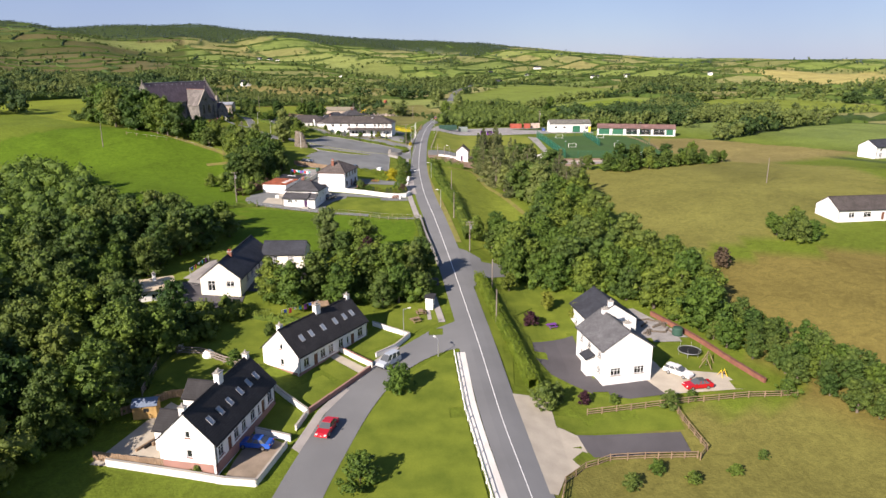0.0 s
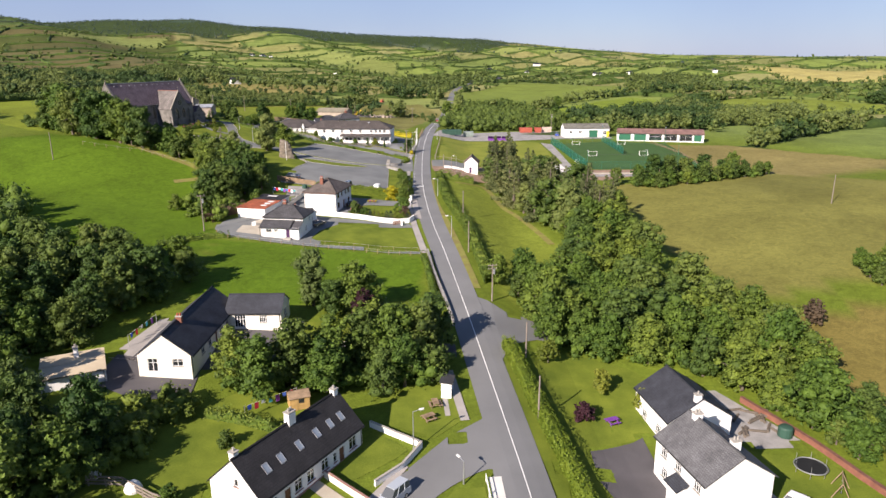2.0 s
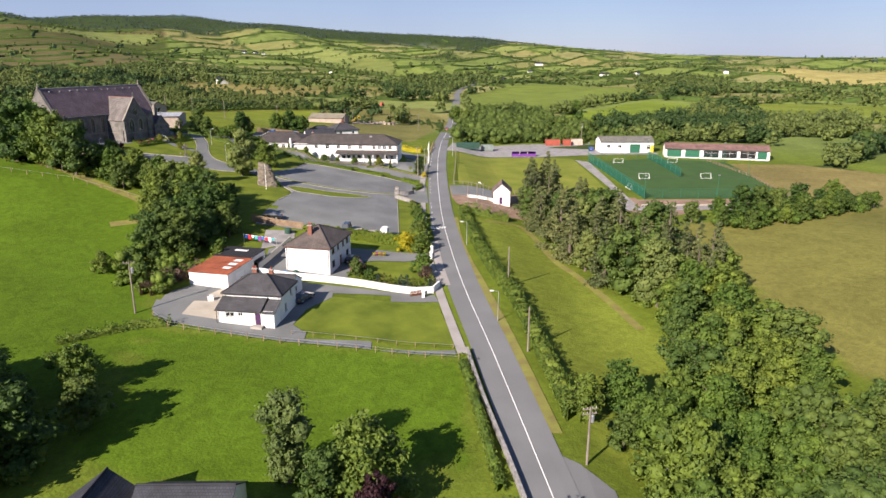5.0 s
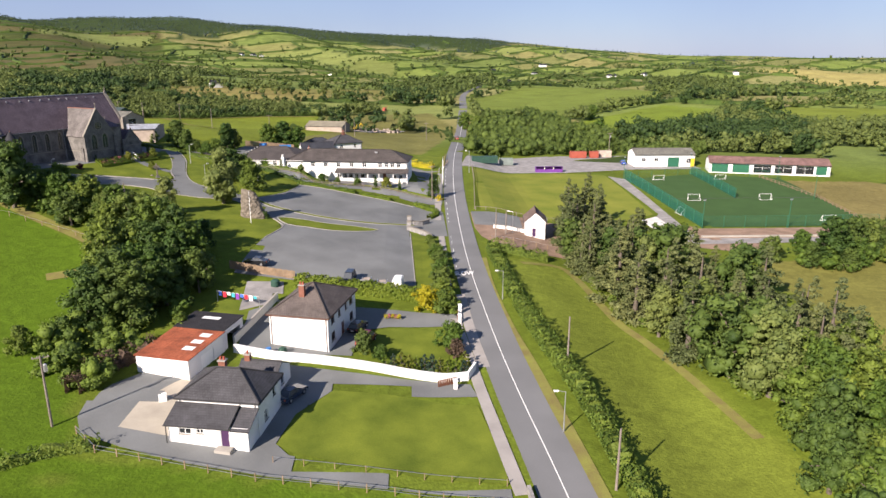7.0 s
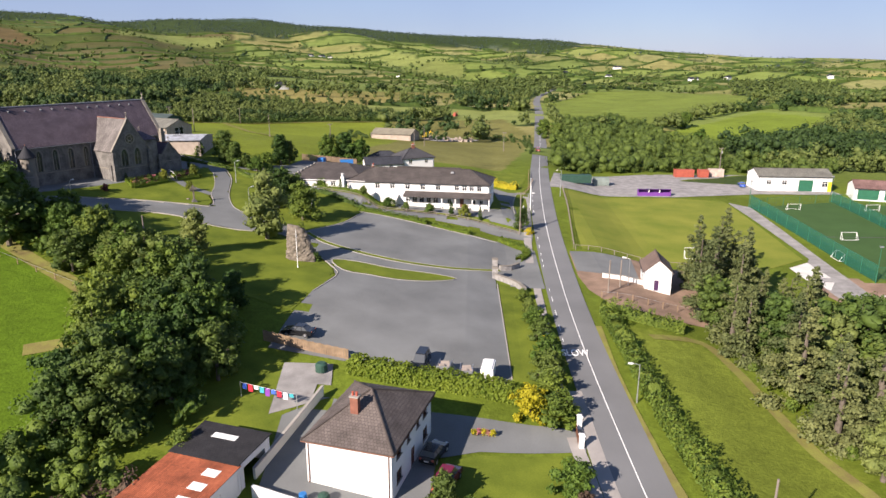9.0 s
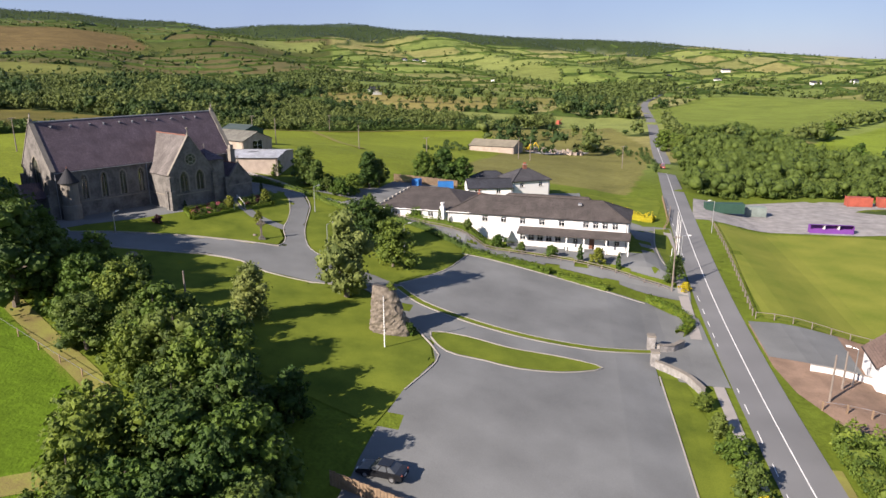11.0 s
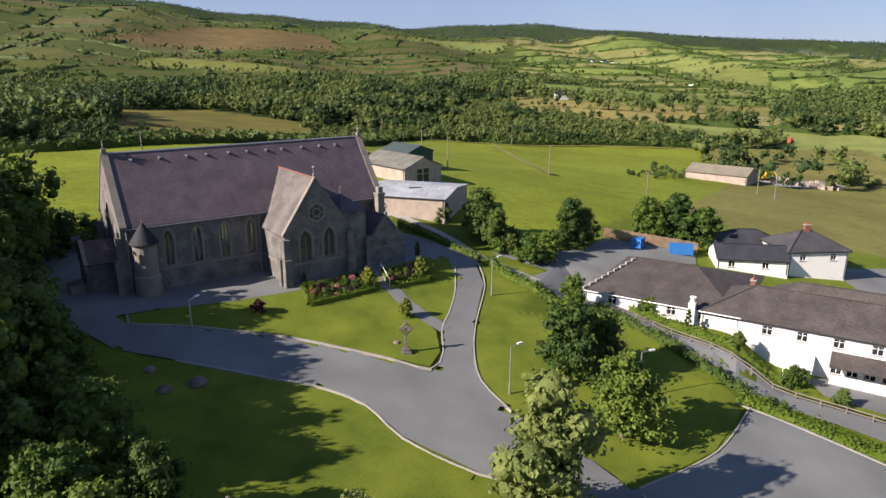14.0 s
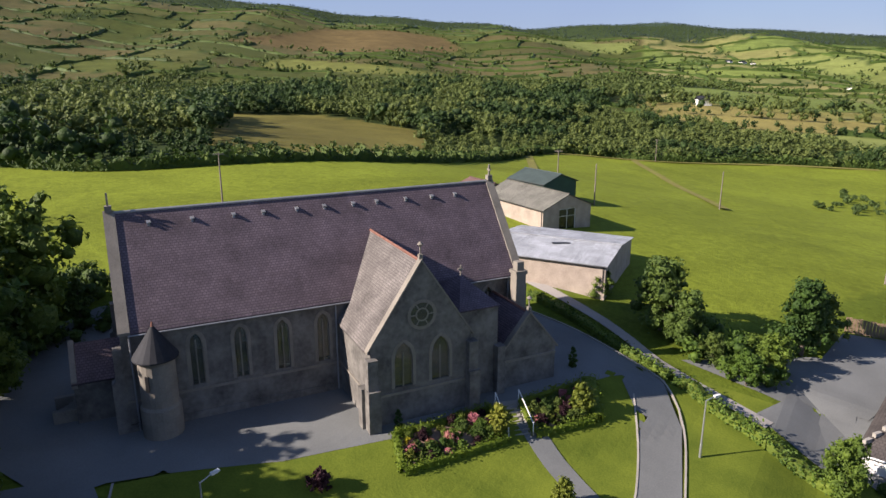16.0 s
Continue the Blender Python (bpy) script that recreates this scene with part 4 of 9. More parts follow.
COVERS = (
    # outline of each piece of land near the road, and its colour
    (((-104, 220), (-78, 211.5), (-66, 204), (-53, 196), (-46, 180), (-40, 161), (-30, 139), (-33, 119), (-58, 124), (-90, 150), (-130, 190)), MEADOW),
    (((-30, 139), (-15, 137), (15, 132), (15, 109), (3, 108), (-12, 104), (-28, 108)), MEADOW),
    (((24, 206), (35, 206), (44, 164), (51, 136), (46, 112), (31, 108), (29, 140), (27, 170)), (0.148, 0.184, 0.024)),
    (((76, 206), (140, 224), (175, 200), (165, 150), (111, 118), (80, 112), (72, 140)), ROUGH),
    (((81, 104), (72, 66), (80, 30), (150, 20), (160, 100), (118, 104)), RUSH),
    (((34, 30), (54, 44), (75, 46), (90, 20), (60, -20), (36, 10)), (0.150, 0.142, 0.036)),
    (((-190, 275), (-168, 292), (-147, 354), (-153, 440), (-119, 462), (-82, 492), (-50, 510), (-30, 440), (-40, 330), (-60, 285), (-80, 296), (-115, 250), (-110, 225)), (0.156, 0.194, 0.020)),
    (((-50, 510), (-30, 440), (-46, 400), (-40, 330), (10, 330), (22, 395), (34, 470), (20, 560)), (0.165, 0.160, 0.048)),
    (((-312, 428), (-297, 469), (-229, 462), (-200, 436), (-172, 390), (-156, 325), (-186, 320)), (0.130, 0.118, 0.030)),
    (((-222, 714), (-164, 718), (-57, 682), (-52, 628), (-94, 592), (-133, 587), (-183, 621)), (0.235, 0.205, 0.065)),
    (((-200, 640), (-192, 735), (-100, 745), (-16, 850), (-14, 724), (-94, 660)), (0.20, 0.19, 0.055)),
    (((-192, 745), (-275, 985), (-235, 1040), (-28, 905), (-22, 862), (-100, 760)), (0.145, 0.19, 0.045)),
    (((-152, 1440), (-16, 1400), (-20, 1560), (-90, 1600)), (0.16, 0.19, 0.05)),
    (((-800, 1640), (-586, 1700), (-600, 1840), (-770, 1840)), (0.165, 0.195, 0.055)),
    (((-1044, 1000), (-1160, 1400), (-960, 1560), (-845, 1476), (-870, 1200)), (0.138, 0.102, 0.042)),
    (((-820, 880), (-860, 990), (-547, 1040), (-540, 960)), (0.15, 0.165, 0.042)),
    (((105, 290), (150, 285), (210, 240), (160, 215), (125, 225), (115, 235)), (0.20, 0.17, 0.06)),
    (((51, 500), (53, 700), (120, 850), (300, 985), (330, 900), (216, 660), (137, 552), (95, 500)), (0.15, 0.195, 0.034)),
    (((98, 488), (101, 418), (160, 450), (240, 575), (213, 630), (156, 556)), (0.155, 0.21, 0.024)),
    (((238, 536), (230, 470), (276, 440), (420, 470), (352, 565), (294, 592)), (0.16, 0.20, 0.03)),
    (((610, 1090), (675, 1000), (1040, 1000), (1040, 1500), (712, 1490)), (0.33, 0.29, 0.10)),
    (((-44, 452), (-16, 425), (4, 440), (6, 500), (-14, 500)), (0.15, 0.14, 0.05)),
)
BOXES = [(min(p[0] for p in poly), max(p[0] for p in poly), min(p[1] for p in poly), max(p[1] for p in poly), list(poly), c) for poly, c in COVERS]
# far field colours, brightened partly for distance haze
PALETTE = ((0.175, 0.225, 0.05), (0.20, 0.235, 0.065), (0.155, 0.205, 0.045), (0.235, 0.222, 0.08), (0.17, 0.182, 0.06), (0.23, 0.23, 0.085), (0.14, 0.185, 0.045), (0.20, 0.203, 0.068))


def chance(*k):
    """A fixed random number for a cell of the land."""
    v = math.sin(sum(a * b for a, b in zip(k, (127.1, 311.7, 74.7)))) * 43758.5453
    return v - math.floor(v)


def field_cell(x, y):
    """The field that a far place lies in, and how far it is from that field's hedge."""
    u = 0.88 * x + 0.47 * y + 25 * math.sin(y * 0.006) + 10 * math.sin(y * 0.021)
    v = -0.47 * x + 0.88 * y + 22 * math.sin(x * 0.007 + 1) + 9 * math.sin(x * 0.02)
    row = math.floor(v / 95)
    u += 140 * chance(row, 5.0)
    w = 120 + 90 * chance(row, 9.0)
    col = math.floor(u / w)
    fu, fv = u - col * w, v - row * 95
    return (col, row), min(fu, w - fu, fv, 95 - fv)


WOODS = [
    # woods and scrub of the valley, by their outlines
    [(-195, 270), (-150, 305), (-150, 440), (-119, 465), (-82, 495), (-50, 512), (-14, 528), (-15, 600), (-94, 590), (-160, 572), (-225, 620), (-320, 712), (-450, 800), (-617, 820), (-720, 700), (-780, 580), (-520, 330), (-300, 230)],
    [(-10, 650), (-20, 850), (0, 1000), (60, 1200), (140, 1150), (80, 860), (40, 745)],
    [(102, 399), (145, 391), (159, 349), (262, 420), (262, 520), (237, 587), (162, 504)],
    [(231, 637), (322, 990), (358, 1114), (492, 1262), (543, 1177), (298, 677)],
    [(-279, 540), (-215, 590), (-236, 766), (-197, 1050), (-331, 1150), (-470, 1000)],
]
WOOD_BOXES = [(min(p[0] for p in w), max(p[0] for p in w), min(p[1] for p in w), max(p[1] for p in w), w) for w in WOODS]


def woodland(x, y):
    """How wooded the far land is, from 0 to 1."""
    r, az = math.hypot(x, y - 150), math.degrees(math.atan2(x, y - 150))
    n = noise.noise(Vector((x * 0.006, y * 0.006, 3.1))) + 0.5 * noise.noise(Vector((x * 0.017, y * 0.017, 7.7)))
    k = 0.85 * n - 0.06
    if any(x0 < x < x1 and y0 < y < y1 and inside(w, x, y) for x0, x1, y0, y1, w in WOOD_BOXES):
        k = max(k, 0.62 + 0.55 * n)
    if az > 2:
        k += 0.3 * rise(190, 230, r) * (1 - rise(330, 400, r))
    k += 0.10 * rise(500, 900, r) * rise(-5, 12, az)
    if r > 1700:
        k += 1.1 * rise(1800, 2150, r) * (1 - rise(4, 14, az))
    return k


def cover(x, y):
    for x0, x1, y0, y1, poly, c in BOXES:
        if x0 < x < x1 and y0 < y < y1 and inside(poly, x, y):
            return c
    r = math.hypot(x, y - 150)
    if r < 190:
        return GRASS
    cell, edge = field_cell(x, y)
    c = PALETTE[int(chance(*cell) * 7.99)]
    # left hillside fields darkened: the shade over them is put into their colour
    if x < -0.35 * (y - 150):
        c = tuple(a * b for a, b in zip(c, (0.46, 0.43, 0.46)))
    c = tuple(a + (b - a) * rise(190, 270, r) for a, b in zip(GRASS, c))
    # ridge ground blends to blue-green, a haze tint in its colour
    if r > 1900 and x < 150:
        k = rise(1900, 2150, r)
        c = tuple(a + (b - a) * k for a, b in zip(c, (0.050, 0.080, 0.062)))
    if edge < 4:
        c = (0.045, 0.070, 0.018)
    # ground under the far woods gets a darker green
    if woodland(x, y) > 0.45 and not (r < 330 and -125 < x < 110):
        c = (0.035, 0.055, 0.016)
    return c


CHURCHYARD = [(-84, 236), (-78, 231), (-60, 236), (-34, 236), (-30, 243), (-27, 256), (-44, 268), (-57, 272), (-68, 274), (-80, 276), (-76, 250)]


def make_ground():
    """One sheet of land from under the walk to the horizon, finer near by and ahead."""
    rings = [2.4 * k for k in range(1, 172)]
    while rings[-1] < 4300:
        rings.append(rings[-1] * 1.021)
    bearings = [-85 + 0.4 * k for k in range(int(150 / 0.4))]
    bearings += [65 + 3 * k for k in range(int(210 / 3))]
    nr, na = len(rings), len(bearings)
    vs, cs = [(0, 150, level(0, 150))], [(*GRASS, 1)]
    trig = [(math.sin(radians(b)), math.cos(radians(b))) for b in bearings]
    for r in rings:
        for s, c in trig:
            x, y = r * s, 150 + r * c
            z = level(x, y)
            if inside(CHURCHYARD, x, y):
                z -= 0.18
            elif r > 190:
                z += 0.35 * noise.noise(Vector((x * 0.05, y * 0.05, 0)))
            vs.append((x, y, z))
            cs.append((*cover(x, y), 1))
    fs = [(0, 1 + (i + 1) % na, 1 + i) for i in range(na)]
    for k in range(nr - 1):
        for i in range(na):
            j = (i + 1) % na
            a = 1 + k * na
            fs.append((a + i, a + j, a + na + j, a + na + i))
    me = bpy.data.meshes.new("ground")
    me.from_pydata(vs, [], fs)
    att = me.color_attributes.new("cover", "FLOAT_COLOR", "POINT")
    att.data.foreach_set("color", np.array(cs, np.float32).ravel())
    me.polygons.foreach_set("use_smooth", [True] * len(me.polygons))
    me.materials.append(LAND)
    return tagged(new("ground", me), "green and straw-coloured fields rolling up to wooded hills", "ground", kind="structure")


make_ground()

# ---- roads, paths and yards ----
ROAD = [(39, -90), (33, -20), (28.8, 23.8), (27.2, 40), (25.9, 61), (24.4, 82), (22.8, 104), (20.3, 135), (18.6, 153), (17.4, 171), (16.5, 198), (16.7, 227), (18, 270), (21.3, 319), (27.2, 381), (33.5, 446), (40, 520), (47, 600), (64, 800), (90, 900)]
strip("road", ROAD, 5.9, 0.11, ASPHALT, "grey asphalt country road", cols=4)
strip("centre_line", ROAD[:17], 0.13, 0.135, LINE, "thin white painted centre line", "road marking", cols=1)
strip("edge_line", [(13.9, 200), (14.2, 222)], 0.10, 0.135, LINE, "broken white edge line", "road marking", gap=1.0, cols=1, dash=(2, 3))
strip("edge_line", [(14.4, 234), (15.6, 270), (18.6, 319)], 0.10, 0.135, LINE, "broken white edge line", "road marking", gap=1.0, cols=1, dash=(2, 3))
ESTATE = [(23.5, 63.5), (19.5, 62), (14, 57.8), (9.6, 51.5), (6.2, 43), (3.6, 33), (1.6, 23.5), (0, 12), (-1, -10)]
strip("estate_road", ESTATE, 5.6, 0.10, ASPHALT, "grey tarmac estate road curving past the houses", cols=4)
patch("estate_mouth", [(24, 56.5), (23.2, 71), (17.5, 66.5), (12.5, 60.5), (15.5, 55.5), (20, 59.5)], 0.095, ASPHALT, "tarmac mouth of the estate road", "road")
patch("side_road_mouth", [(26.5, 85), (29.2, 92), (34, 95.5), (44, 96.5), (44, 102.5), (36, 103), (30, 104.5), (27, 108.5), (22, 112), (23, 90)], 0.095, ASPHALT, "tarmac mouth of a side road", "road")
patch("green", [(21.3, 57), (17.8, 56.6), (11.5, 48.5), (8.6, 41), (6.0, 32), (4.0, 22), (3.6, 5), (26, 5), (23.6, 23.5), (22.2, 40)], 0.07, LAWN, "mown triangular village green", "lawn")
strip("footpath", [(22.6, 58.6), (23.2, 42), (25.1, 23.5), (27.6, 2)], 1.5, 0.13, PATH_PALE, "pale concrete roadside footpath", "pavement", cols=2)
strip("pavement", [(20.0, 70), (18.5, 83)], 1.2, 0.14, PAVING, "grey roadside pavement", "pavement", cols=2)
strip("pavement", [(15.9, 134), (14.1, 151), (13.3, 160), (12.0, 176)], 1.5, 0.14, PAVING, "concrete pavement beside the road", "pavement", cols=2)
strip("verge_paving", [(14.9, 160), (14.1, 171), (13.6, 186)], 1.6, 0.125, PAVING, "concrete verge between pavement and road", "pavement", cols=2)
strip("pavement", [(11.6, 186), (11.9, 205), (12.1, 222)], 1.3, 0.14, PAVING, "concrete pavement beside the road", "pavement", cols=2)
strip("pavement", [(11.9, 236), (13.2, 262), (15, 290)], 1.6, 0.14, PAVING, "concrete pavement beside the road", "pavement", cols=2)
patch("verge", [(30.0, 48), (31.5, 60), (28.6, 88), (26.9, 84), (28.9, 62)], 0.06, LAWN, "strip of grass between road and hedge", "verge")
# large white house and its yards
patch("house_lawn", [(34.2, 58), (31.5, 86), (36, 94), (48, 86), (50, 70), (42.5, 68.5), (36, 66.5), (35.8, 60), (38, 52)], 0.06, LAWN, "mown garden lawn", "lawn")
patch("house_lawn", [(38, 45), (56, 47.5), (72, 48.5), (67, 58), (65.5, 62), (56, 66), (55, 56), (66, 51), (54, 48), (42, 48.6)], 0.065, LAWN, "mown garden lawn", "lawn")
patch("house_yard", [(35.7, 65.8), (42.0, 68.0), (43.5, 69), (43.5, 54), (52.7, 54.6), (53.6, 48.9), (47.8, 47.9), (42.5, 49.4), (37.1, 55.1), (35.4, 60)], 0.10, TARMAC_DARK, "dark tarmac house yard", "driveway")
patch("house_parking", [(51.0, 55.5), (53.7, 48.9), (66.5, 50.0), (65.1, 54.7), (55.5, 56.8), (54, 66), (51.5, 66)], 0.105, CONCRETE, "pale concrete parking area", "driveway")
patch("gravel_yard", [(55, 66), (65, 66), (58, 80), (54, 80)], 0.09, GRAVEL, "gravel yard strewn with logs", "yard")
patch("paddock_yard", [(37.4, 38.8), (52.3, 39.2), (52.1, 34.8), (38.4, 33.9)], 0.10, TARMAC_DARK, "dark tarmac yard", "driveway")
patch("paddock_lawn", [(35, 43), (40, 44), (53.5, 45.8), (53.2, 39.8), (37.8, 39.3), (35.5, 41)], 0.06, LAWN, "mown strip of grass", "lawn")
patch("concrete_apron", [(29.6, 47.0), (35.2, 47.7), (34.9, 40.4), (37.6, 38.6), (38.3, 33.6), (33.8, 28.9), (32.2, 25.2), (31.2, 25.2)], 0.115, CONCRETE, "pinkish concrete entrance apron", "driveway")
# estate houses
patch("front_lawn", [(5.9, 58.3), (10.8, 62.3), (12.6, 64.2), (8, 68.2), (4.2, 62)], 0.06, LAWN, "small front lawn", "lawn")
patch("front_lawn", [(0.5, 41.5), (4.4, 47.6), (1.0, 51.5), (-2.3, 47.8)], 0.065, LAWN, "small front lawn", "lawn")
patch("front_lawn", [(-1.0, 34.5), (0.2, 40.5), (-4.3, 44), (-6.2, 37)], 0.06, LAWN, "small front lawn", "lawn")
patch("front_lawn", [(1.4, 57.0), (6.6, 52.2), (4.8, 49.2), (0.0, 53.5)], 0.07, LAWN, "small front lawn", "lawn")
patch("front_path", [(2.2, 58.5), (7.6, 53.8), (6.6, 52.3), (1.3, 57.1)], 0.10, CONCRETE, "pale concrete front path", "path")
patch("front_drive", [(-3.6, 25.8), (-1.2, 33.8), (-6.0, 36), (-7.2, 29.8), (-7.5, 26.4)], 0.10, BROWN_GRAVEL, "brown gravel front drive", "driveway")
patch("back_lawn", [(-28, 52), (-18, 46), (-8, 55), (-6, 66), (4, 78), (-4, 82), (-16, 72)], 0.06, LAWN, "back garden lawn", "lawn")
patch("back_yard", [(-24, 29), (-15, 28), (-14.5, 40), (-19, 43)], 0.10, CONCRETE, "rough concrete back yard", "yard")
patch("corner_lawn", [(16, 66.5), (20.5, 71), (19.5, 82), (10, 78), (9, 70)], 0.06, LAWN, "mown corner lawn with benches", "lawn")
patch("estate_pavement", [(0.5, 32), (2.6, 41), (6.0, 48.8), (8.4, 54), (12.6, 60.8), (11.8, 61.4), (7.6, 54.8), (5.0, 49.4), (1.5, 41.5), (-0.6, 33)], 0.12, PAVING, "grey estate pavement", "pavement")
# bungalow
patch("bungalow_drive", [(-17.6, 82), (-17.2, 96), (-9.5, 96.5), (-7.5, 99), (-5.6, 98), (-8, 95.5), (-7.7, 93.5), (-5.1, 90.6), (2.3, 91.5), (12, 93), (20, 91), (20, 87), (8, 86.5), (-6, 84)], 0.10, TARMAC_DARK, "dark tarmac bungalow drive", "driveway")
patch("bungalow_lawn", [(-7.9, 96.0), (-6.2, 92.4), (-4.5, 90.9), (2.6, 92.1), (3.4, 96), (-3.6, 98.8)], 0.07, LAWN, "kidney-shaped mown lawn", "lawn", smooth_edge=True)
kerb([(-5.2, 98.6), (-7.6, 96.2), (-6.2, 92.4), (-4.5, 90.8), (2.6, 91.9)], "pale kerb round a lawn")
patch("patio", [(-32, 85), (-26.5, 84), (-25.2, 100), (-28.8, 98)], 0.10, PAVING, "grey slab patio", "patio")
# cottage and villa
patch("cottage_drive", [(-31.2, 143.6), (-32.8, 146.6), (-33.2, 150.0), (-31.8, 153.8), (-29.4, 156.6), (-22.7, 157.2), (-14, 160.2), (2.9, 156.9), (12.6, 155.5), (13.6, 150.9), (9.2, 151.2), (3, 152.8), (-4.6, 153.8), (-8.6, 148), (-9.9, 142.2), (-8.2, 140.2), (-2.8, 138.6), (6.7, 136.4), (14.9, 135.4), (14.9, 133.6), (7.8, 134.4), (-0.2, 135.3), (-9.5, 136.6), (-18.5, 138.6), (-26, 141.2)], 0.095, PARKING, "grey tarmac drive round the cottage", "driveway")
patch("cottage_yard", [(-27.6, 144.8), (-27.2, 150.0), (-24.6, 154.4), (-21.9, 157.4), (-17.5, 156), (-18.4, 142.4)], 0.12, CONCRETE, "pale concrete yard", "driveway")
patch("cottage_lawn", [(-9.8, 142.0), (-8.6, 147.8), (-4.8, 153.4), (3, 152.6), (9.2, 151.0), (13.1, 150.4), (14.4, 142.2), (14.9, 135.8), (6.7, 136.8), (-2.8, 139.2), (-7.8, 140.6)], 0.10, LAWN, "mown front lawn", "lawn")
patch("villa_drive", [(-19, 163.5), (-14, 163), (-3.2, 162.6), (-2.6, 170.5), (1.8, 172.2), (13.0, 173.4), (13.6, 177.6), (2.6, 178.5), (-3.5, 178.8), (-16, 180), (-20, 176)], 0.095, PARKING, "grey tarmac villa drive", "driveway")
patch("villa_lawn", [(-2.3, 163), (9.9, 161), (11.3, 168), (10.3, 172.6), (1.8, 171.6), (-2.2, 169.8)], 0.085, LAWN, "mown villa lawn", "lawn")
patch("back_garden", [(-38, 172), (-22, 165), (-19, 176), (-22, 187), (-30, 190)], 0.06, LAWN, "shaded back garden lawn", "lawn")
patch("garden_yard", [(-21.5, 176), (-15.5, 180), (-16.5, 187.2), (-22.5, 186.5)], 0.10, GRAVEL, "rough concrete garden yard", "yard")
# church car parks
patch("car_park", [(-25.4, 189.5), (-24.6, 200), (-23.6, 207), (-21.5, 214.5), (-22.6, 218.5), (-30, 228), (-36, 233), (-31, 237), (-25.6, 246), (-22.9, 257.4), (-9.9, 252.9), (0.7, 249.4), (6.3, 248.4), (10.1, 244.3), (13.5, 244), (13.5, 222), (5.2, 222.5), (5.9, 186.6), (-15.9, 188.2)], 0.095, PARKING, "smooth grey tarmac church car park", "car park")
patch("island", [(-23.4, 222.2), (-20.8, 217.9), (-16, 217.3), (-11.9, 216.9), (-6.5, 218.2), (-2.0, 221.2), (-6.5, 222.0), (-13.3, 221.8), (-19, 222.8)], 0.16, LAWN, "long grass island with a pale kerb", "lawn", smooth_edge=True)
kerb([(-23.6, 222.3), (-20.8, 217.7), (-16, 217.1), (-11.9, 216.7), (-6.5, 218.0), (-1.8, 221.2), (-6.5, 222.2), (-13.3, 222.0), (-19, 223.0)], "pale kerb round a grass island", closed=True)
ISLE = [(-31.0, 235.6), (-27, 231.6), (-21.5, 228.9), (-16, 227.2), (-10.3, 226.3), (-4, 226.4), (0.4, 227.3), (6.0, 230.2)]
strip("island_strip", ISLE, 0.9, 0.17, LAWN, "thin kerbed strip of grass", "lawn", cols=2)
kerb([(p[0] - 0.2, p[1] - 0.6) for p in ISLE], "pale concrete kerb")
kerb([(p[0] + 0.2, p[1] + 0.6) for p in ISLE], "pale concrete kerb")
patch("verge_lawn", [(6.2, 187), (5.4, 222.3), (8.2, 223), (10.2, 205), (10.6, 188)], 0.09, LAWN, "mown verge beside the car park", "lawn")
kerb([(6.0, 186.8), (5.6, 205), (5.2, 222.6)], "pale kerb of the car park")
# church grounds
patch("church_drive", [(-50.2, 232.4), (-43, 231.6), (-36, 233), (-31, 236), (-35.5, 238.4), (-44.0, 241.6), (-48.2, 245), (-51.0, 249.8), (-53.3, 256.0), (-56.6, 267.4), (-59.5, 271.4), (-62.5, 273.4), (-70, 276.7), (-78, 279.2), (-79, 276), (-70.6, 273.5), (-63.8, 270.6), (-59.6, 265.6), (-57.0, 257.4), (-55.8, 252.6), (-53.4, 247.6), (-52.7, 243.4), (-57.7, 243.1), (-60.2, 242.6), (-67.5, 241.0), (-72.6, 239.0), (-77.1, 236.4), (-82.7, 233.0), (-87, 234.5), (-90, 230), (-80, 229), (-73.8, 231), (-64.5, 233.6), (-60.8, 234.8), (-55.3, 234.8)], 0.135, PARKING, "grey tarmac church drive", "driveway", 0.8)
strip("back_path", [(-86, 289), (-80.6, 286.2), (-74.5, 283.8), (-69.6, 281.7), (-65.6, 279.4), (-61.7, 276.7), (-58.1, 275.3), (-54.3, 274.1), (-50.8, 273)], 1.5, 0.16, PAVING, "narrow grey path behind the church", "path", cols=2)
patch("school_back_yard", [(-52.4, 273.4), (-50.6, 278), (-49, 288), (-47.5, 299), (-43.5, 300.5), (-33, 302.8), (-32, 296), (-40, 290), (-44.2, 280), (-43.4, 272.4), (-46, 271)], 0.13, PARKING, "grey tarmac yard behind the school", "yard", 0.8)
patch("forecourt", [(-112, 240), (-99.7, 231.0), (-86, 231.5), (-85.0, 234.6), (-82.6, 237.6), (-77.5, 243.0), (-73.1, 249.8), (-68.4, 259.7), (-63.4, 268.8), (-61.0, 271.6), (-66, 274.6), (-74, 277.6), (-82, 279.6), (-92, 278), (-112, 250)], 0.13, PARKING, "grey tarmac forecourt round the church", "forecourt", 0.8)
patch("church_lawn", [(-84.6, 234.6), (-82.5, 237.7), (-77.4, 243.1), (-73.1, 250.0), (-68.3, 259.4), (-66.0, 257.4), (-56.2, 251.7), (-53.8, 247.6), (-53.4, 244.2), (-57.7, 243.4), (-60.2, 242.9), (-67.5, 241.3), (-72.6, 239.3), (-77.1, 236.7), (-82.5, 233.3)], 0.115, LAWN, "mown church lawn", "lawn", 0.8)
patch("church_lawn", [(-65.6, 258.6), (-56.2, 253.2), (-56.8, 257.4), (-58.4, 263.0), (-59.2, 266.0), (-62.4, 270.6), (-64.6, 270.6), (-68.2, 260.0)], 0.095, LAWN, "mown church lawn", "lawn", 0.8)
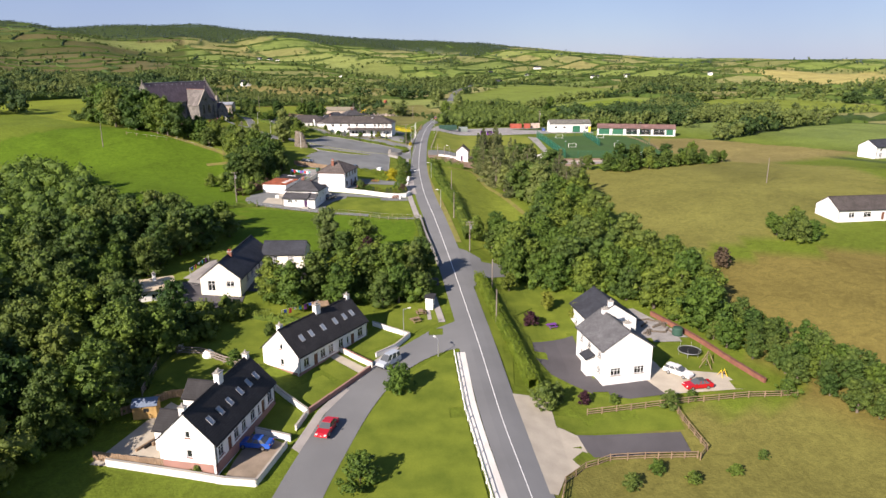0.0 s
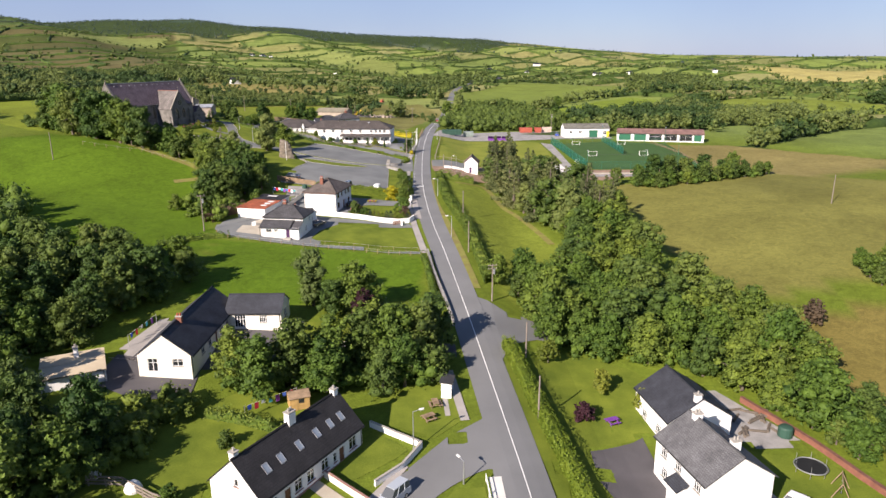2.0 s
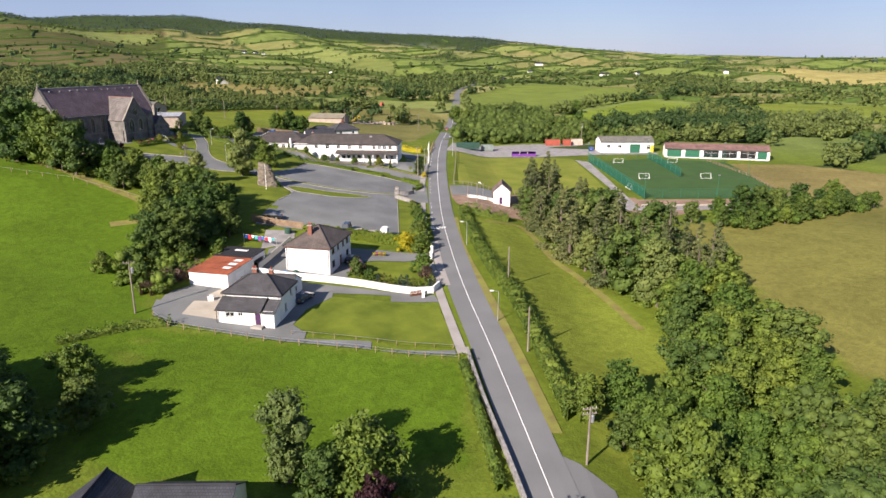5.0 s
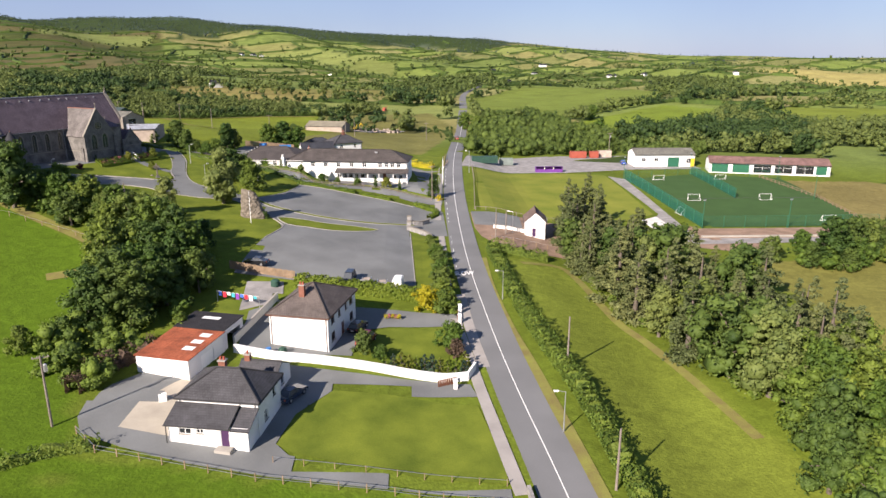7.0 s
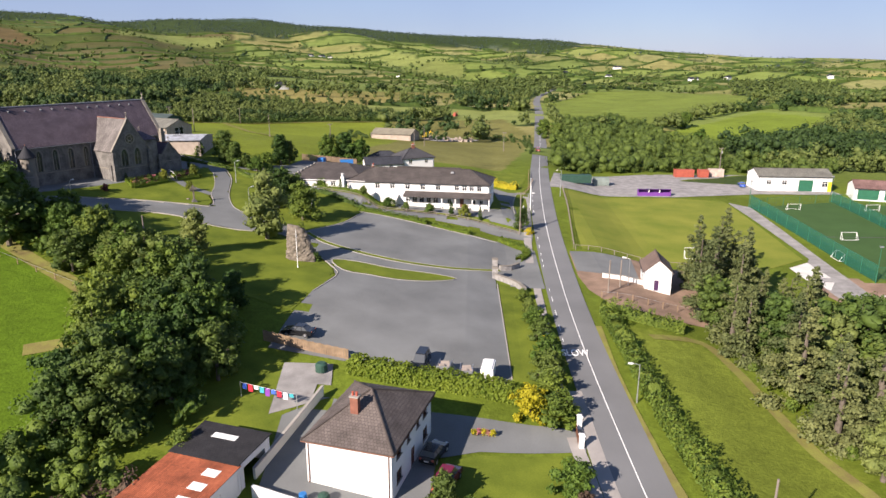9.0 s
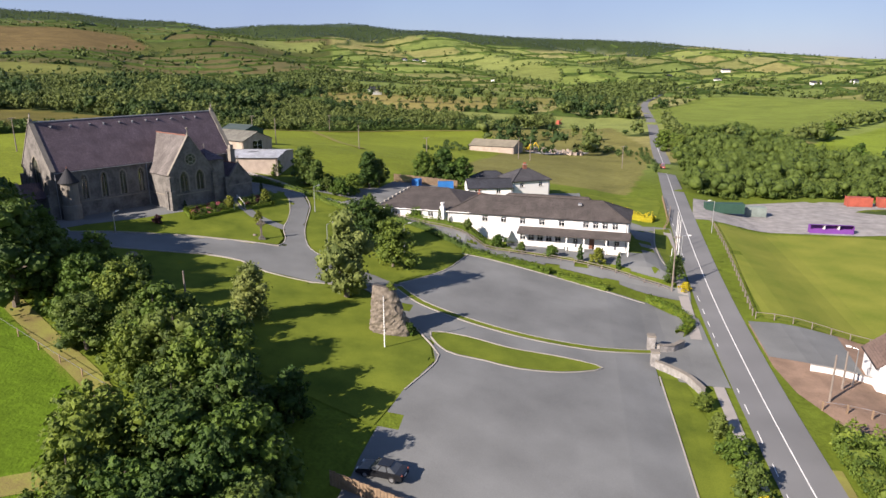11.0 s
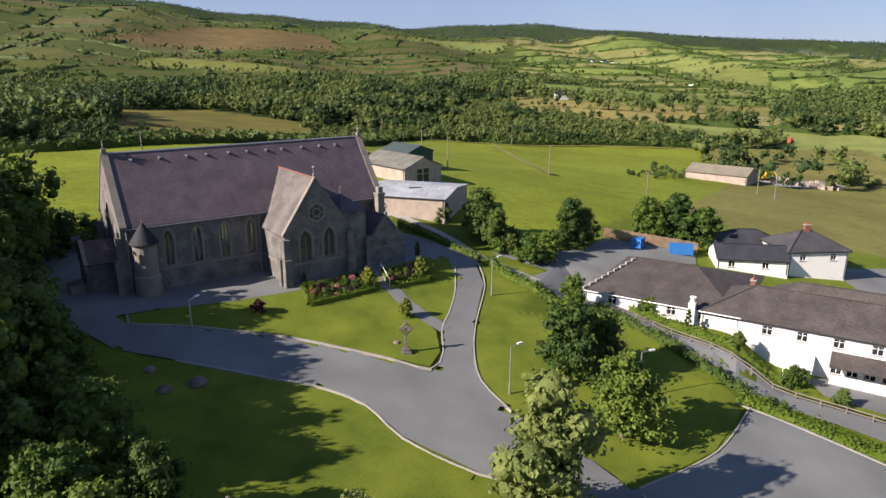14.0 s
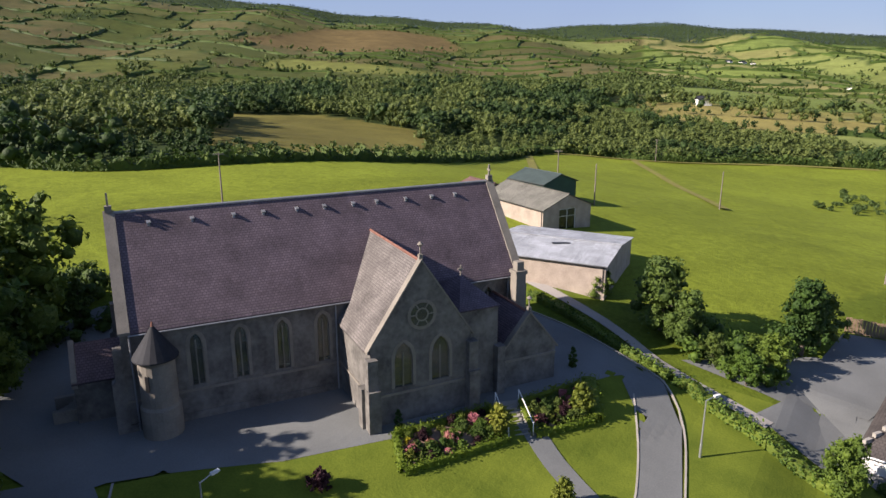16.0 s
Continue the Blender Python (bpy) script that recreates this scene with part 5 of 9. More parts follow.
strip("church_path", [(-66.4, 258.5), (-60.3, 254.8), (-55.4, 252.5)], 1.9, 0.16, PARKING, "narrow tarmac church path", "path", gap=0.8, cols=3)
kerb([(-84.6, 234.8), (-82.6, 233.2), (-77.1, 236.6), (-72.6, 239.2), (-67.5, 241.2), (-60.2, 242.8), (-57.7, 243.3), (-53.1, 243.9), (-53.5, 247.7), (-55.8, 252.4), (-57.0, 257.4), (-58.8, 263), (-61.0, 268)], "pale kerb round the church lawn")
kerb([(-43.6, 241.4), (-48.0, 244.8), (-50.8, 249.8), (-53.1, 256.0), (-56.4, 267.3), (-59.6, 271.8), (-62.8, 273.7), (-70, 276.9), (-78, 279.4)], "pale kerb of the church drive")
kerb([(-74, 230.8), (-64.5, 233.5), (-60.8, 234.7), (-55.3, 234.7), (-50.2, 232.2), (-43, 231.4), (-36, 232.8), (-30, 227.9), (-22.6, 218.4), (-21.4, 214.4), (-23.5, 207)], "pale kerb round the lower lawn")
patch("lower_lawn", [(-74, 230.6), (-64.5, 233.3), (-60.8, 234.5), (-55.3, 234.5), (-50.2, 232.0), (-43, 231.2), (-36, 232.6), (-30, 227.7), (-22.8, 218.3), (-21.7, 214.4), (-25, 200), (-34, 203), (-56, 211), (-78, 226)], 0.09, LAWN, "large shaded church lawn", "lawn", 0.8)
patch("bank_lawn", [(-48.3, 244.9), (-44, 241.6), (-35.5, 238.5), (-31.3, 236.6), (-26, 246), (-23.4, 257.4), (-29.3, 261.2), (-42.6, 270.2), (-47, 277.5), (-57, 276.5), (-59.4, 271.9), (-56.4, 267.5), (-53.3, 256), (-51.1, 249.8)], 0.075, LAWN, "mown lawn below the school lane", "lawn", 0.8)
# school
patch("school_lane", [(-60, 279), (-49.3, 290.0), (-41.7, 296.5), (-40.5, 288.4), (-43.6, 280.1), (-40.8, 274.1), (-32.4, 267.6), (-18.7, 263.2), (-5, 259.6), (9.5, 256), (14, 254.6), (13.5, 250.4), (0, 254.6), (-10, 256.6), (-19.1, 259.2), (-29.3, 262.0), (-42.6, 270.8), (-50, 278)], 0.10, PARKING, "grey tarmac school lane", "road")
patch("school_yard", [(-18, 269), (-16, 264.6), (-5.3, 261.0), (9.5, 257.2), (14, 256), (16.2, 294), (10, 296), (6, 290), (8, 270)], 0.095, PARKING, "grey tarmac school yard", "yard")
patch("school_bed", [(-17.5, 263.0), (-5, 259.9), (4.5, 257.6), (4.7, 259), (-5, 261.4), (-17, 264.6)], 0.12, LAWN, "planted strip before the school", "lawn")
patch("school_verge", [(12.8, 292.9), (15.9, 293.5), (15.2, 281), (14.2, 268.3), (11.4, 264.2), (10.9, 276.5)], 0.12, LAWN, "kerbed grass verge at the school gate", "lawn")
patch("back_yard", [(-13, 312), (-3, 321), (-2.6, 309.4), (3, 303.6), (10.2, 295.6), (9, 291), (-8, 301)], 0.10, PARKING, "grey tarmac yard behind the school", "yard")
patch("back_lawn", [(-2, 321), (17.4, 330), (17.2, 319), (14.5, 303), (4, 307), (-2.3, 309)], 0.09, LAWN, "bright green clipped lawn", "lawn")
# sports ground
patch("pitch_bank", [(64, 230), (66, 221), (78, 215), (96, 226), (118, 223), (119, 234.6), (78, 235), (72, 240)], 0.07, SOIL, "bare brown earth below the pitches", "bank")
patch("playing_field", [(23.4, 245.5), (57.5, 240.5), (69.5, 248.5), (70.5, 298.8), (58, 302), (26.2, 301.5)], 0.09, PITCH_GRASS, "dry mown green playing field", "lawn")
patch("club_yard", [(22.5, 304), (58, 303.5), (84.5, 309), (108, 309), (107, 334), (93, 345), (60, 344), (27, 330)], 0.09, GRAVEL, "grey gravel club yard", "yard")
patch("club_path", [(71, 297), (75.2, 292), (72.6, 226.5), (118, 226), (118, 222), (66, 222), (66, 240), (71, 249)], 0.09, GRAVEL, "grey gravel path round the pitches", "path")
patch("pitch", [(75.5, 291.8), (100, 299), (126.3, 291), (122, 236), (77.5, 236)], 0.12, TURF, "green artificial turf pitch", "sports pitch")
patch("pump_yard", [(20.2, 229), (20.4, 243), (34, 244), (44, 240), (44, 222), (38, 212), (24, 214), (21, 222)], 0.085, SOIL, "bare brown earth yard", "yard")
patch("pump_concrete", [(20.4, 232), (20.6, 244), (33, 243.6), (31.6, 229)], 0.11, PARKING, "grey tarmac lane", "driveway")
strip("dry_verge", [(19.6, 206), (19.3, 190), (20.2, 173), (21.6, 160), (23.5, 140), (25.0, 122), (25.6, 114)], 1.5, 0.10, DRY_GRASS, "dry straw-coloured grass verge beside the road", "verge", cols=2)
strip("field_path", [(27, 203), (35, 205), (37.3, 197), (38.2, 187), (39.4, 177.5), (41.2, 172), (44, 160), (46.5, 146)], 1.6, 0.09, DRY_GRASS, "worn dry path along the field's edge", "path", cols=2)
strip("field_track", [(-128, 460), (-118, 442), (-105.6, 422), (-90, 394), (-75, 367)], 2.4, 0.22, DRY_GRASS, "rough brown track across the church field", "track", cols=2)
strip("field_track", [(-158, 436), (-135, 395), (-115, 358), (-99, 334), (-94, 318)], 2.6, 0.22, DRY_GRASS, "rough brown track behind the sheds", "track", cols=2)
strip("field_track", [(-150, 354), (-154, 436), (-122, 458), (-84, 488), (-52, 506)], 2.6, 0.22, DRY_GRASS, "dry grass strip along the wood's edge", "track", cols=2)
patch("gravel_apron", [(64.4, 243), (69.5, 246.5), (70, 236), (66.5, 230.5), (64.6, 236)], 0.11, PATH_PALE, "pale gravel apron beside the pitches", "path")
kerb([(-24.6, 256.6), (-17, 254.3), (-9.2, 251.9), (-4, 250.2), (0.6, 248.8), (6.0, 247.8)], "pale kerb below the car park hedge")
kerb([(12.7, 293.1), (10.8, 276.5), (11.2, 264.2), (14.2, 267.8)], "pale kerb of the school verge")
kerb([(-31.2, 236.9), (-25.8, 246), (-23.2, 256.6)], "pale kerb beside the car park")
patch("rear_yard", [(-31, 86), (-24, 84.5), (-17.6, 82), (-17, 74.5), (-24, 74), (-31.5, 78)], 0.10, TARMAC_DARK, "dark tarmac yard beside the outbuilding", "driveway")
strip("dry_verge", [(-100, 225), (-91, 219.6), (-77, 212), (-64, 204.2), (-52, 197), (-46, 189.5), (-54, 184)], 2.4, 0.07, DRY_GRASS, "long dry grass along the trees' edge", "verge", cols=2)

# ---- buildings ----
# large white house: front gable towards the road's lower end
hA = house("house", "large white rendered two-storey house with dark slate roof", 47.6, 57.6, 100.5, 10.4, 8.2, -1.75, 5.3, 2.7, SLATE_GREY, openings={
    "l": [(-2.0, 0.9, 1.7, 1.2, "win"), (2.0, 0.9, 1.7, 1.2, "win")],
    "b": [(-3.0, 0.9, 1.3, 1.2, "win"), (-0.4, 3.4, 1.3, 1.1, "win"), (3.4, 0.9, 1.3, 1.2, "win"), (3.4, 3.4, 1.3, 1.1, "win"), (-3.4, 3.4, 1.3, 1.1, "win")],
    "f": [(-2.5, 0.9, 1.3, 1.2, "win"), (2.5, 3.4, 1.3, 1.1, "win")]}, bars=2)
chimney(hA, -2.4, -0.9, 7.2, 1.2, 0.7, 1.0, RENDER_WHITE, 2)
chimney(hA, 3.6, 0.0, 7.4, 1.2, 0.7, 1.0, RENDER_WHITE, 2)
porch = join(plate(sides(10.4, 8.2)["b"], -0.2, 1.9, -0.5, 2.6, -1.3, -0.005))
part("porch", porch, RENDER_WHITE, hA)
q = [(-2.2, 5.75, 2.6), (0.5, 5.75, 2.6), (0.5, 4.15, 3.3), (-2.2, 4.15, 3.3)]
part("porch_roof", Shape().slab(q[::-1], 0.12, slope_uv(q)), SLATE_DARK, hA)
hA2 = house("house", "white rendered rear wing with dark slate roof", 49.6, 71.8, 97, 9.8, 8.6, -1.6, 4.2, 2.8, SLATE_DARK, openings={
    "l": [(-1.2, 2.9, 1.5, 1.2, "win")], "b": [(-2.0, 1.0, 1.4, 1.2, "win"), (2.0, 1.0, 1.4, 1.2, "win")], "r": [(0, 1.0, 1.4, 1.2, "win")]}, bars=2)
chimney(hA2, -4.6, 0.6, 6.6, 1.0, 0.6, 0.8, RENDER_WHITE, 1)


def estate_house(label, x, y, ang, L, W, z0, he, hr, lights):
    h = house("house", label, x, y, ang, L, W, z0, he, hr, TILE_BLACK, openings={
        "f": [(-6.8, 0.8, 1.2, 1.4, "win"), (-4.6, 0.0, 1.0, 2.1, "door"), (-2.9, 0.8, 1.2, 1.4, "win"), (-0.9, 0.8, 1.2, 1.4, "win"), (1.6, 0.8, 1.2, 1.4, "win"), (3.4, 0.8, 0.6, 1.2, "win"), (4.7, 0.0, 1.0, 2.1, "door"), (6.8, 0.8, 1.4, 1.5, "win")],
        "l": [(0.3, 1.0, 0.7, 1.0, "win"), (0.3, 3.6, 0.6, 0.9, "win")], "r": [(0.0, 3.4, 0.8, 1.0, "win")],
        "b": [(-5, 1.0, 1.2, 1.1, "win"), (-1, 1.0, 1.2, 1.1, "win"), (3, 1.0, 1.2, 1.1, "win"), (6, 1.0, 1.2, 1.1, "win")]}, bars=1, plinth=PLINTH, sill=PLINTH)
    for u in lights:
        rooflight(h, L, W, he, hr, u, 0.42)
    chimney(h, 0.2, 0.0, he + hr - 0.6, 1.9, 1.1, 0.75, RENDER_WHITE, 2)
    chimney(h, -L / 2 + 0.6, 0.3, he + hr - 0.5, 1.1, 0.7, 0.7, RENDER_WHITE, 1)
    chimney(h, L / 2 - 0.6, 0.0, he + hr - 0.5, 1.1, 0.7, 0.7, RENDER_WHITE, 1)
    return h


h1 = estate_house("white semi-detached estate house with black tiled roof", -0.9, 60.1, 57.5, 17.3, 7.3, 0.9, 3.2, 3.45, (-5.9, -3.7, -0.8, 2.2, 4.6, 6.6))
estate_house("white semi-detached estate house with black tiled roof and rear annexe", -10.0, 36.0, 77.0, 16.6, 7.2, 0.75, 3.2, 3.5, (-6.0, -3.6, -1.2, 1.6, 4.0, 6.2))
for along_house, back_by, L, words in ((4.6, 5.0, 4.2, "low white rear annexe of an estate house"), (-3.6, 4.4, 3.4, "small white rear annexe with a black tiled roof")):
    house("annexe", words, -10.0 + 0.225 * along_house - 0.974 * back_by, 36.0 + 0.974 * along_house + 0.225 * back_by, 167, L, 3.7, 0.9, 2.5, 1.5, TILE_BLACK, openings={"f": [(0.5, 1.0, 1.0, 1.0, "win")]}, category="annexe")
bung = house("bungalow", "cream rendered bungalow with dark slate roof", -21.0, 89.8, 86, 20.3, 7.6, 4.7, 2.75, 2.95, SLATE_DARK, wall=RENDER_CREAM, openings={
    "l": [(-1.7, 0.15, 1.4, 2.0, "win"), (1.9, 1.0, 1.5, 1.1, "win")],
    "f": [(-5.5, 0.9, 1.3, 1.2, "win"), (-2.6, 0.9, 1.3, 1.2, "win"), (0.2, 0.0, 1.0, 2.1, "door"), (2.4, 0.9, 1.3, 1.2, "win"), (5.2, 0.9, 1.3, 1.2, "win")],
    "b": [(-4.0, 0.9, 1.3, 1.2, "win"), (0.0, 0.9, 1.3, 1.2, "win"), (4, 0.9, 1.3, 1.2, "win")]}, bars=1)
chimney(bung, -4.5, -0.3, 5.3, 1.0, 0.6, 0.8, BRICK, 2)
wing = house("bungalow_wing", "cream rendered bungalow wing with a trellis door", -12.6, 98.4, -2, 9.0, 6.4, 4.9, 2.7, 1.9, SLATE_DARK, wall=RENDER_CREAM, openings={
    "f": [(-2.2, 0.1, 1.8, 2.1, "win"), (1.6, 0.9, 1.2, 1.2, "win")], "r": [(0.0, 0.9, 1.8, 1.3, "win")]}, bars=3)
shedL = house("outbuilding", "low outbuilding with a pale flat felt roof", -34.5, 80.0, 25, 8.0, 7.0, 3.6, 2.6, 0.01, FLAT_FELT, openings={"f": [(0, 0.9, 1.2, 1.0, "win")]}, oe=0.5)
chimney(shedL, 0.5, 2.0, 2.6, 1.6, 0.6, 0.6, RENDER_WHITE, 1)
villa = house("villa", "white two-storey villa with brown hipped tile roof", -9.1, 170.3, -14.2, 8.6, 11.8, 8.55, 5.1, 2.7, TILE_VILLA, "h", openings={
    "r": [(-3.9, 0.9, 1.5, 1.3, "win"), (-3.9, 3.5, 1.4, 1.2, "win"), (-1.2, 3.5, 0.9, 1.2, "win"), (0.0, 0.0, 1.1, 2.2, "door"), (1.6, 3.5, 0.9, 1.2, "win"), (3.9, 0.9, 1.5, 1.3, "win"), (3.9, 3.5, 1.4, 1.2, "win")],
    "l": [(-2, 0.9, 1.2, 1.2, "win"), (2, 3.5, 1.2, 1.2, "win")]}, bars=1, frame=BROWN_PAINT, fascia=BROWN_PAINT)
chimney(villa, -0.6, -2.6, 6.4, 1.9, 0.8, 0.6, BRICK, 2)
cottage = house("cottage", "white cottage with grey hipped tile roof and a lean-to", -15.7, 147.4, -10.7, 9.2, 6.6, 7.75, 4.3, 2.0, TILE_GREY, "h", openings={
    "r": [(-1.2, 0.9, 0.9, 1.2, "win"), (1.4, 2.6, 0.8, 1.0, "win")], "l": [(0, 0.9, 1.2, 1.2, "win")], "b": [(0, 0.9, 1.2, 1.2, "win")]}, bars=1)
chimney(cottage, -0.8, 0.3, 5.8, 1.3, 0.8, 0.6, BRICK, 2)
pl = sides(9.2, 6.6)
lean = panel(9.0, lambda u: 2.45, [], [(-2.6, 1.3, 1.4, 0.7, "win"), (-0.9, 1.5, 0.8, 0.5, "win"), (1.9, 0.0, 1.0, 2.1, "door")], 0.25, lambda u, d, z: (u, -6.0 + d, z))
part("lean_to_wall", lean, RENDER_WHITE, cottage)
for o in ((-2.6, 1.3, 1.4, 0.7, "win"), (-0.9, 1.5, 0.8, 0.5, "win"), (1.9, 0.0, 1.0, 2.1, "door")):
    window(cottage, lambda u, d, z: (u, -6.0 + d, z), o, None, 1, None, PLUM_PAINT)
for sx in (-4.5, 4.25):
    w = Shape()
    y0, y1 = -5.75, -3.31
    w.face([(sx, y0, -1), (sx, y1, -1), (sx, y1, 3.5), (sx, y0, 2.45)][::-1]).face([(sx + .25, y0, -1), (sx + .25, y1, -1), (sx + .25, y1, 3.5), (sx + .25, y0, 2.45)])
    part("lean_to_side", w, RENDER_WHITE, cottage)
for x0, x1, drop in ((-4.85, 2.55, 0.0), (2.6, 4.75, 0.14)):
    q = [(x0, -6.35, 2.42 - drop), (x1, -6.35, 2.42 - drop), (x1, -3.28, 3.62 - drop), (x0, -3.28, 3.62 - drop)]
    part("lean_to_roof", Shape().slab(q, 0.12, slope_uv(q)), TILE_GREY, cottage)
part("gutter", Shape().tube((-4.85, -6.4, 2.36), (2.55, -6.4, 2.36), 0.06, n=6), BLACK_PAINT, cottage)
part("downpipe", Shape().tube((-4.6, -6.32, 0), (-4.6, -6.32, 2.36), 0.05, n=6), BLACK_PAINT, cottage)
part("roof_valley", Shape().tube((2.57, -6.35, 2.5), (2.57, -3.3, 3.7), 0.06, n=5), BLACK_PAINT, cottage)
part("door_step", Shape().box(1.9, -6.5, -0.6, 1.8, 1.0, 0.8), KERB, cottage)
back = house("cottage_store", "small dark-roofed store behind the cottage", -13.5, 154.2, -10.7, 5.0, 5.5, 7.9, 2.4, 1.4, TILE_GREY, openings={"r": [(0, 0.9, 0.8, 1.0, "win")]})
chimney(back, -1.8, 0.0, 3.4, 1.2, 0.7, 0.6, BRICK, 1)


def shed(name, label, x, y, ang, L, W, z0, h0, h1, wall, sheet, openings=None, door=None, up=0.15):
    """A shed whose single roof slope rises from h0 at the front to h1 at the back."""
    root = thing(name, label, "shed", pose(x, y, z0, 0, 0, ang))
    p = sides(L, W)
    openings = openings or {}
    for sd in "fblr":
        wd = L if sd in "fb" else W - 0.5
        top = {"f": lambda u: h0, "b": lambda u: h1, "l": lambda u: h0 + (h1 - h0) * (0.5 - u / W), "r": lambda u: h0 + (h1 - h0) * (0.5 + u / W)}[sd]
        part("wall", panel(wd, top, [], openings.get(sd, []), 0.2, p[sd]), wall, root)
        for o in openings.get(sd, []):
            if o[4] != "gap":
                window(root, p[sd], o, None, 1, None, door)
    q = [(-L / 2 - .2, -W / 2 - .2, h0 + up), (L / 2 + .2, -W / 2 - .2, h0 + up), (L / 2 + .2, W / 2 + .2, h1 + up), (-L / 2 - .2, W / 2 + .2, h1 + up)]
    part("roof", Shape().slab(q, 0.08, slope_uv(q)), sheet, root)
    return root


garage = shed("garage", "white garage with a rusted corrugated roof", -25.2, 160.2, -15.9, 7.4, 8.6, 8.4, 3.1, 3.4, RENDER_WHITE, SHEET_RUST, {"f": [(1.9, 0.0, 0.9, 2.0, "door")], "r": [(0.0, 0.0, 3.0, 2.5, "door")]}, WHITE_PAINT)
for u in (-1.8, 0.2, 2.2):
    part("roof_sheet", Shape().slab([(1.2, u, 3.43 + u * .035), (2.7, u, 3.43 + u * .035), (2.7, u + 1.0, 3.47 + u * .035), (1.2, u + 1.0, 3.47 + u * .035)], 0.03), WHITE_PAINT, garage, "pale translucent roof sheet")
garage2 = shed("garage", "open-fronted garage with a dark felt roof", -23.4, 167.0, -15.9, 7.4, 5.2, 8.6, 3.3, 3.5, RENDER_WHITE, TILE_BLACK, {"r": [(0.0, 0.0, 3.6, 2.6, "gap")]})
part("roof_sheet", Shape().slab([(-1.5, 0.5, 3.58), (1.2, 0.5, 3.58), (1.2, 1.3, 3.61), (-1.5, 1.3, 3.61)], 0.03), WHITE_PAINT, garage2, "pale translucent roof sheet")
pump = house("pump_house", "small white gabled pump house with brown tile roof", 34.3, 229.6, 82, 7.0, 4.6, 7.8, 3.6, 2.0, TILE_WARM, openings={"l": [(-0.2, 0.0, 0.9, 2.0, "door")], "b": [(0, 1.8, 0.6, 0.9, "win")]}, door=PLUM_PAINT)

# ---- church ----
church = thing("church", "large grey limestone church with purple slate roof", "church", CHURCH)
CL, CW, CE, CR = 34.0, 11.4, 8.2, 7.4
cp = sides(CL, CW)
nave_windows = [(u, 2.9, 1.0, 4.2, "arch") for u in (-11.9, -8.6, -5.3, -2.0)] + [(13.6, 2.9, 1.0, 4.2, "arch")]
west = [(0.0, 3.6, 3.0, 6.6, "arch"), (-3.2, 2.9, 0.9, 3.4, "arch"), (3.2, 2.9, 0.9, 3.4, "arch")]
for sd, ops in (("f", nave_windows), ("b", [(u, 2.9, 1.0, 4.2, "arch") for u in (-13, -9, -5, -1, 3, 7, 11)]), ("l", west), ("r", west)):
    gab = sd in "lr"
    top = (lambda u: CE + CR * (1 - abs(u) / (CW / 2)) + 0.28) if gab else (lambda u: CE)
    part("wall", panel(CW if gab else CL - 1.21, top, [0.0] if gab else [], ops, 0.6, cp[sd]), STONE, church)
    for o in ops:
        window(church, cp[sd], o, STONE_PALE, 2 if o[2] > 2 else 1)
    if not gab:
        part("string_course", plate(cp[sd], -CL / 2, CL / 2, 2.45, 2.65, -0.09, -0.003), STONE_PALE, church)
        part("plinth", plate(cp[sd], -CL / 2, CL / 2, -1.0, 0.7, -0.14, -0.003), STONE, church)
        part("eaves_course", plate(cp[sd], -CL / 2, CL / 2, CE - 0.35, CE, -0.12, -0.003), STONE_PALE, church)
roof_gable(church, CL, CW, CE, CR, SLATE_PURPLE, 0.3, 0, LEAD, -CL / 2 + 0.6, CL / 2 - 0.6, LEAD)
for sx in (-1, 1):
    cop = Shape()
    for sg in (-1, 1):
        y0, y1 = sg * (CW / 2 + 0.35), 0.0
        z0, z1 = CE - 0.1, CE + CR + 0.32
        x0, x1 = sx * (CL / 2 + 0.1), sx * (CL / 2 - 0.72)
        qq = [(x0, y0, z0), (x1, y0, z0), (x1, y1, z1), (x0, y1, z1)]
        cop.slab(qq, -0.22 if False else 0.22)
    part("gable_coping", cop, STONE_PALE, church)
    fin = Shape().box(sx * (CL / 2 - 0.3), 0, CE + CR + 0.2, 0.5, 0.5, 0.5)
    part("finial", join(fin, Shape().box(sx * (CL / 2 - 0.3), 0, CE + CR + 0.7, 0.14, 0.14, 1.0), Shape().box(sx * (CL / 2 - 0.3), 0, CE + CR + 1.15, 0.14, 0.62, 0.14)), STONE_PALE, church, "weathered stone gable cross")
    for u in (-CW / 2 + 0.25, CW / 2 - 0.25):
        bt = Shape().box(sx * (CL / 2 + 0.45), u, -1, 0.9, 0.8, 5.2).box(sx * (CL / 2 + 0.3), u, 4.2, 0.6, 0.8, 2.6)
        bt.slab([(sx * (CL / 2 + 0.9), u - .42, 4.1), (sx * (CL / 2 + 0.9), u + .42, 4.1), (sx * CL / 2, u + .42, 5.0), (sx * CL / 2, u - .42, 5.0)], 0.15)
        part("buttress", bt, STONE, church)
for k, u in enumerate((-14.0, -10.8, -7.6, -5.2, -2.4, 0.0, 2.6, 4.8, 7.6, 10.2, 12.6)):
    zr = CE + CR * 0.93
    yv, zv = -CW / 2 * 0.13, CE + CR * 0.87
    vent = part("roof_vent", Shape().box(u, yv, zv, 0.2, 0.26, 0.3), LEAD, church)
    part("vent_cap", Shape().slab([(u - .16, yv - .22, zv + .3), (u + .16, yv - .22, zv + .3), (u + .16, yv + .16, zv + .4), (u - .16, yv + .16, zv + .4)], 0.04), STEEL, vent)
for u in (-16.4, -0.9, 15.6):
    part("downpipe", Shape().tube((u, -CW / 2 - 0.12, 0), (u, -CW / 2 - 0.12, CE - 0.2), 0.07, n=6), LEAD, church)


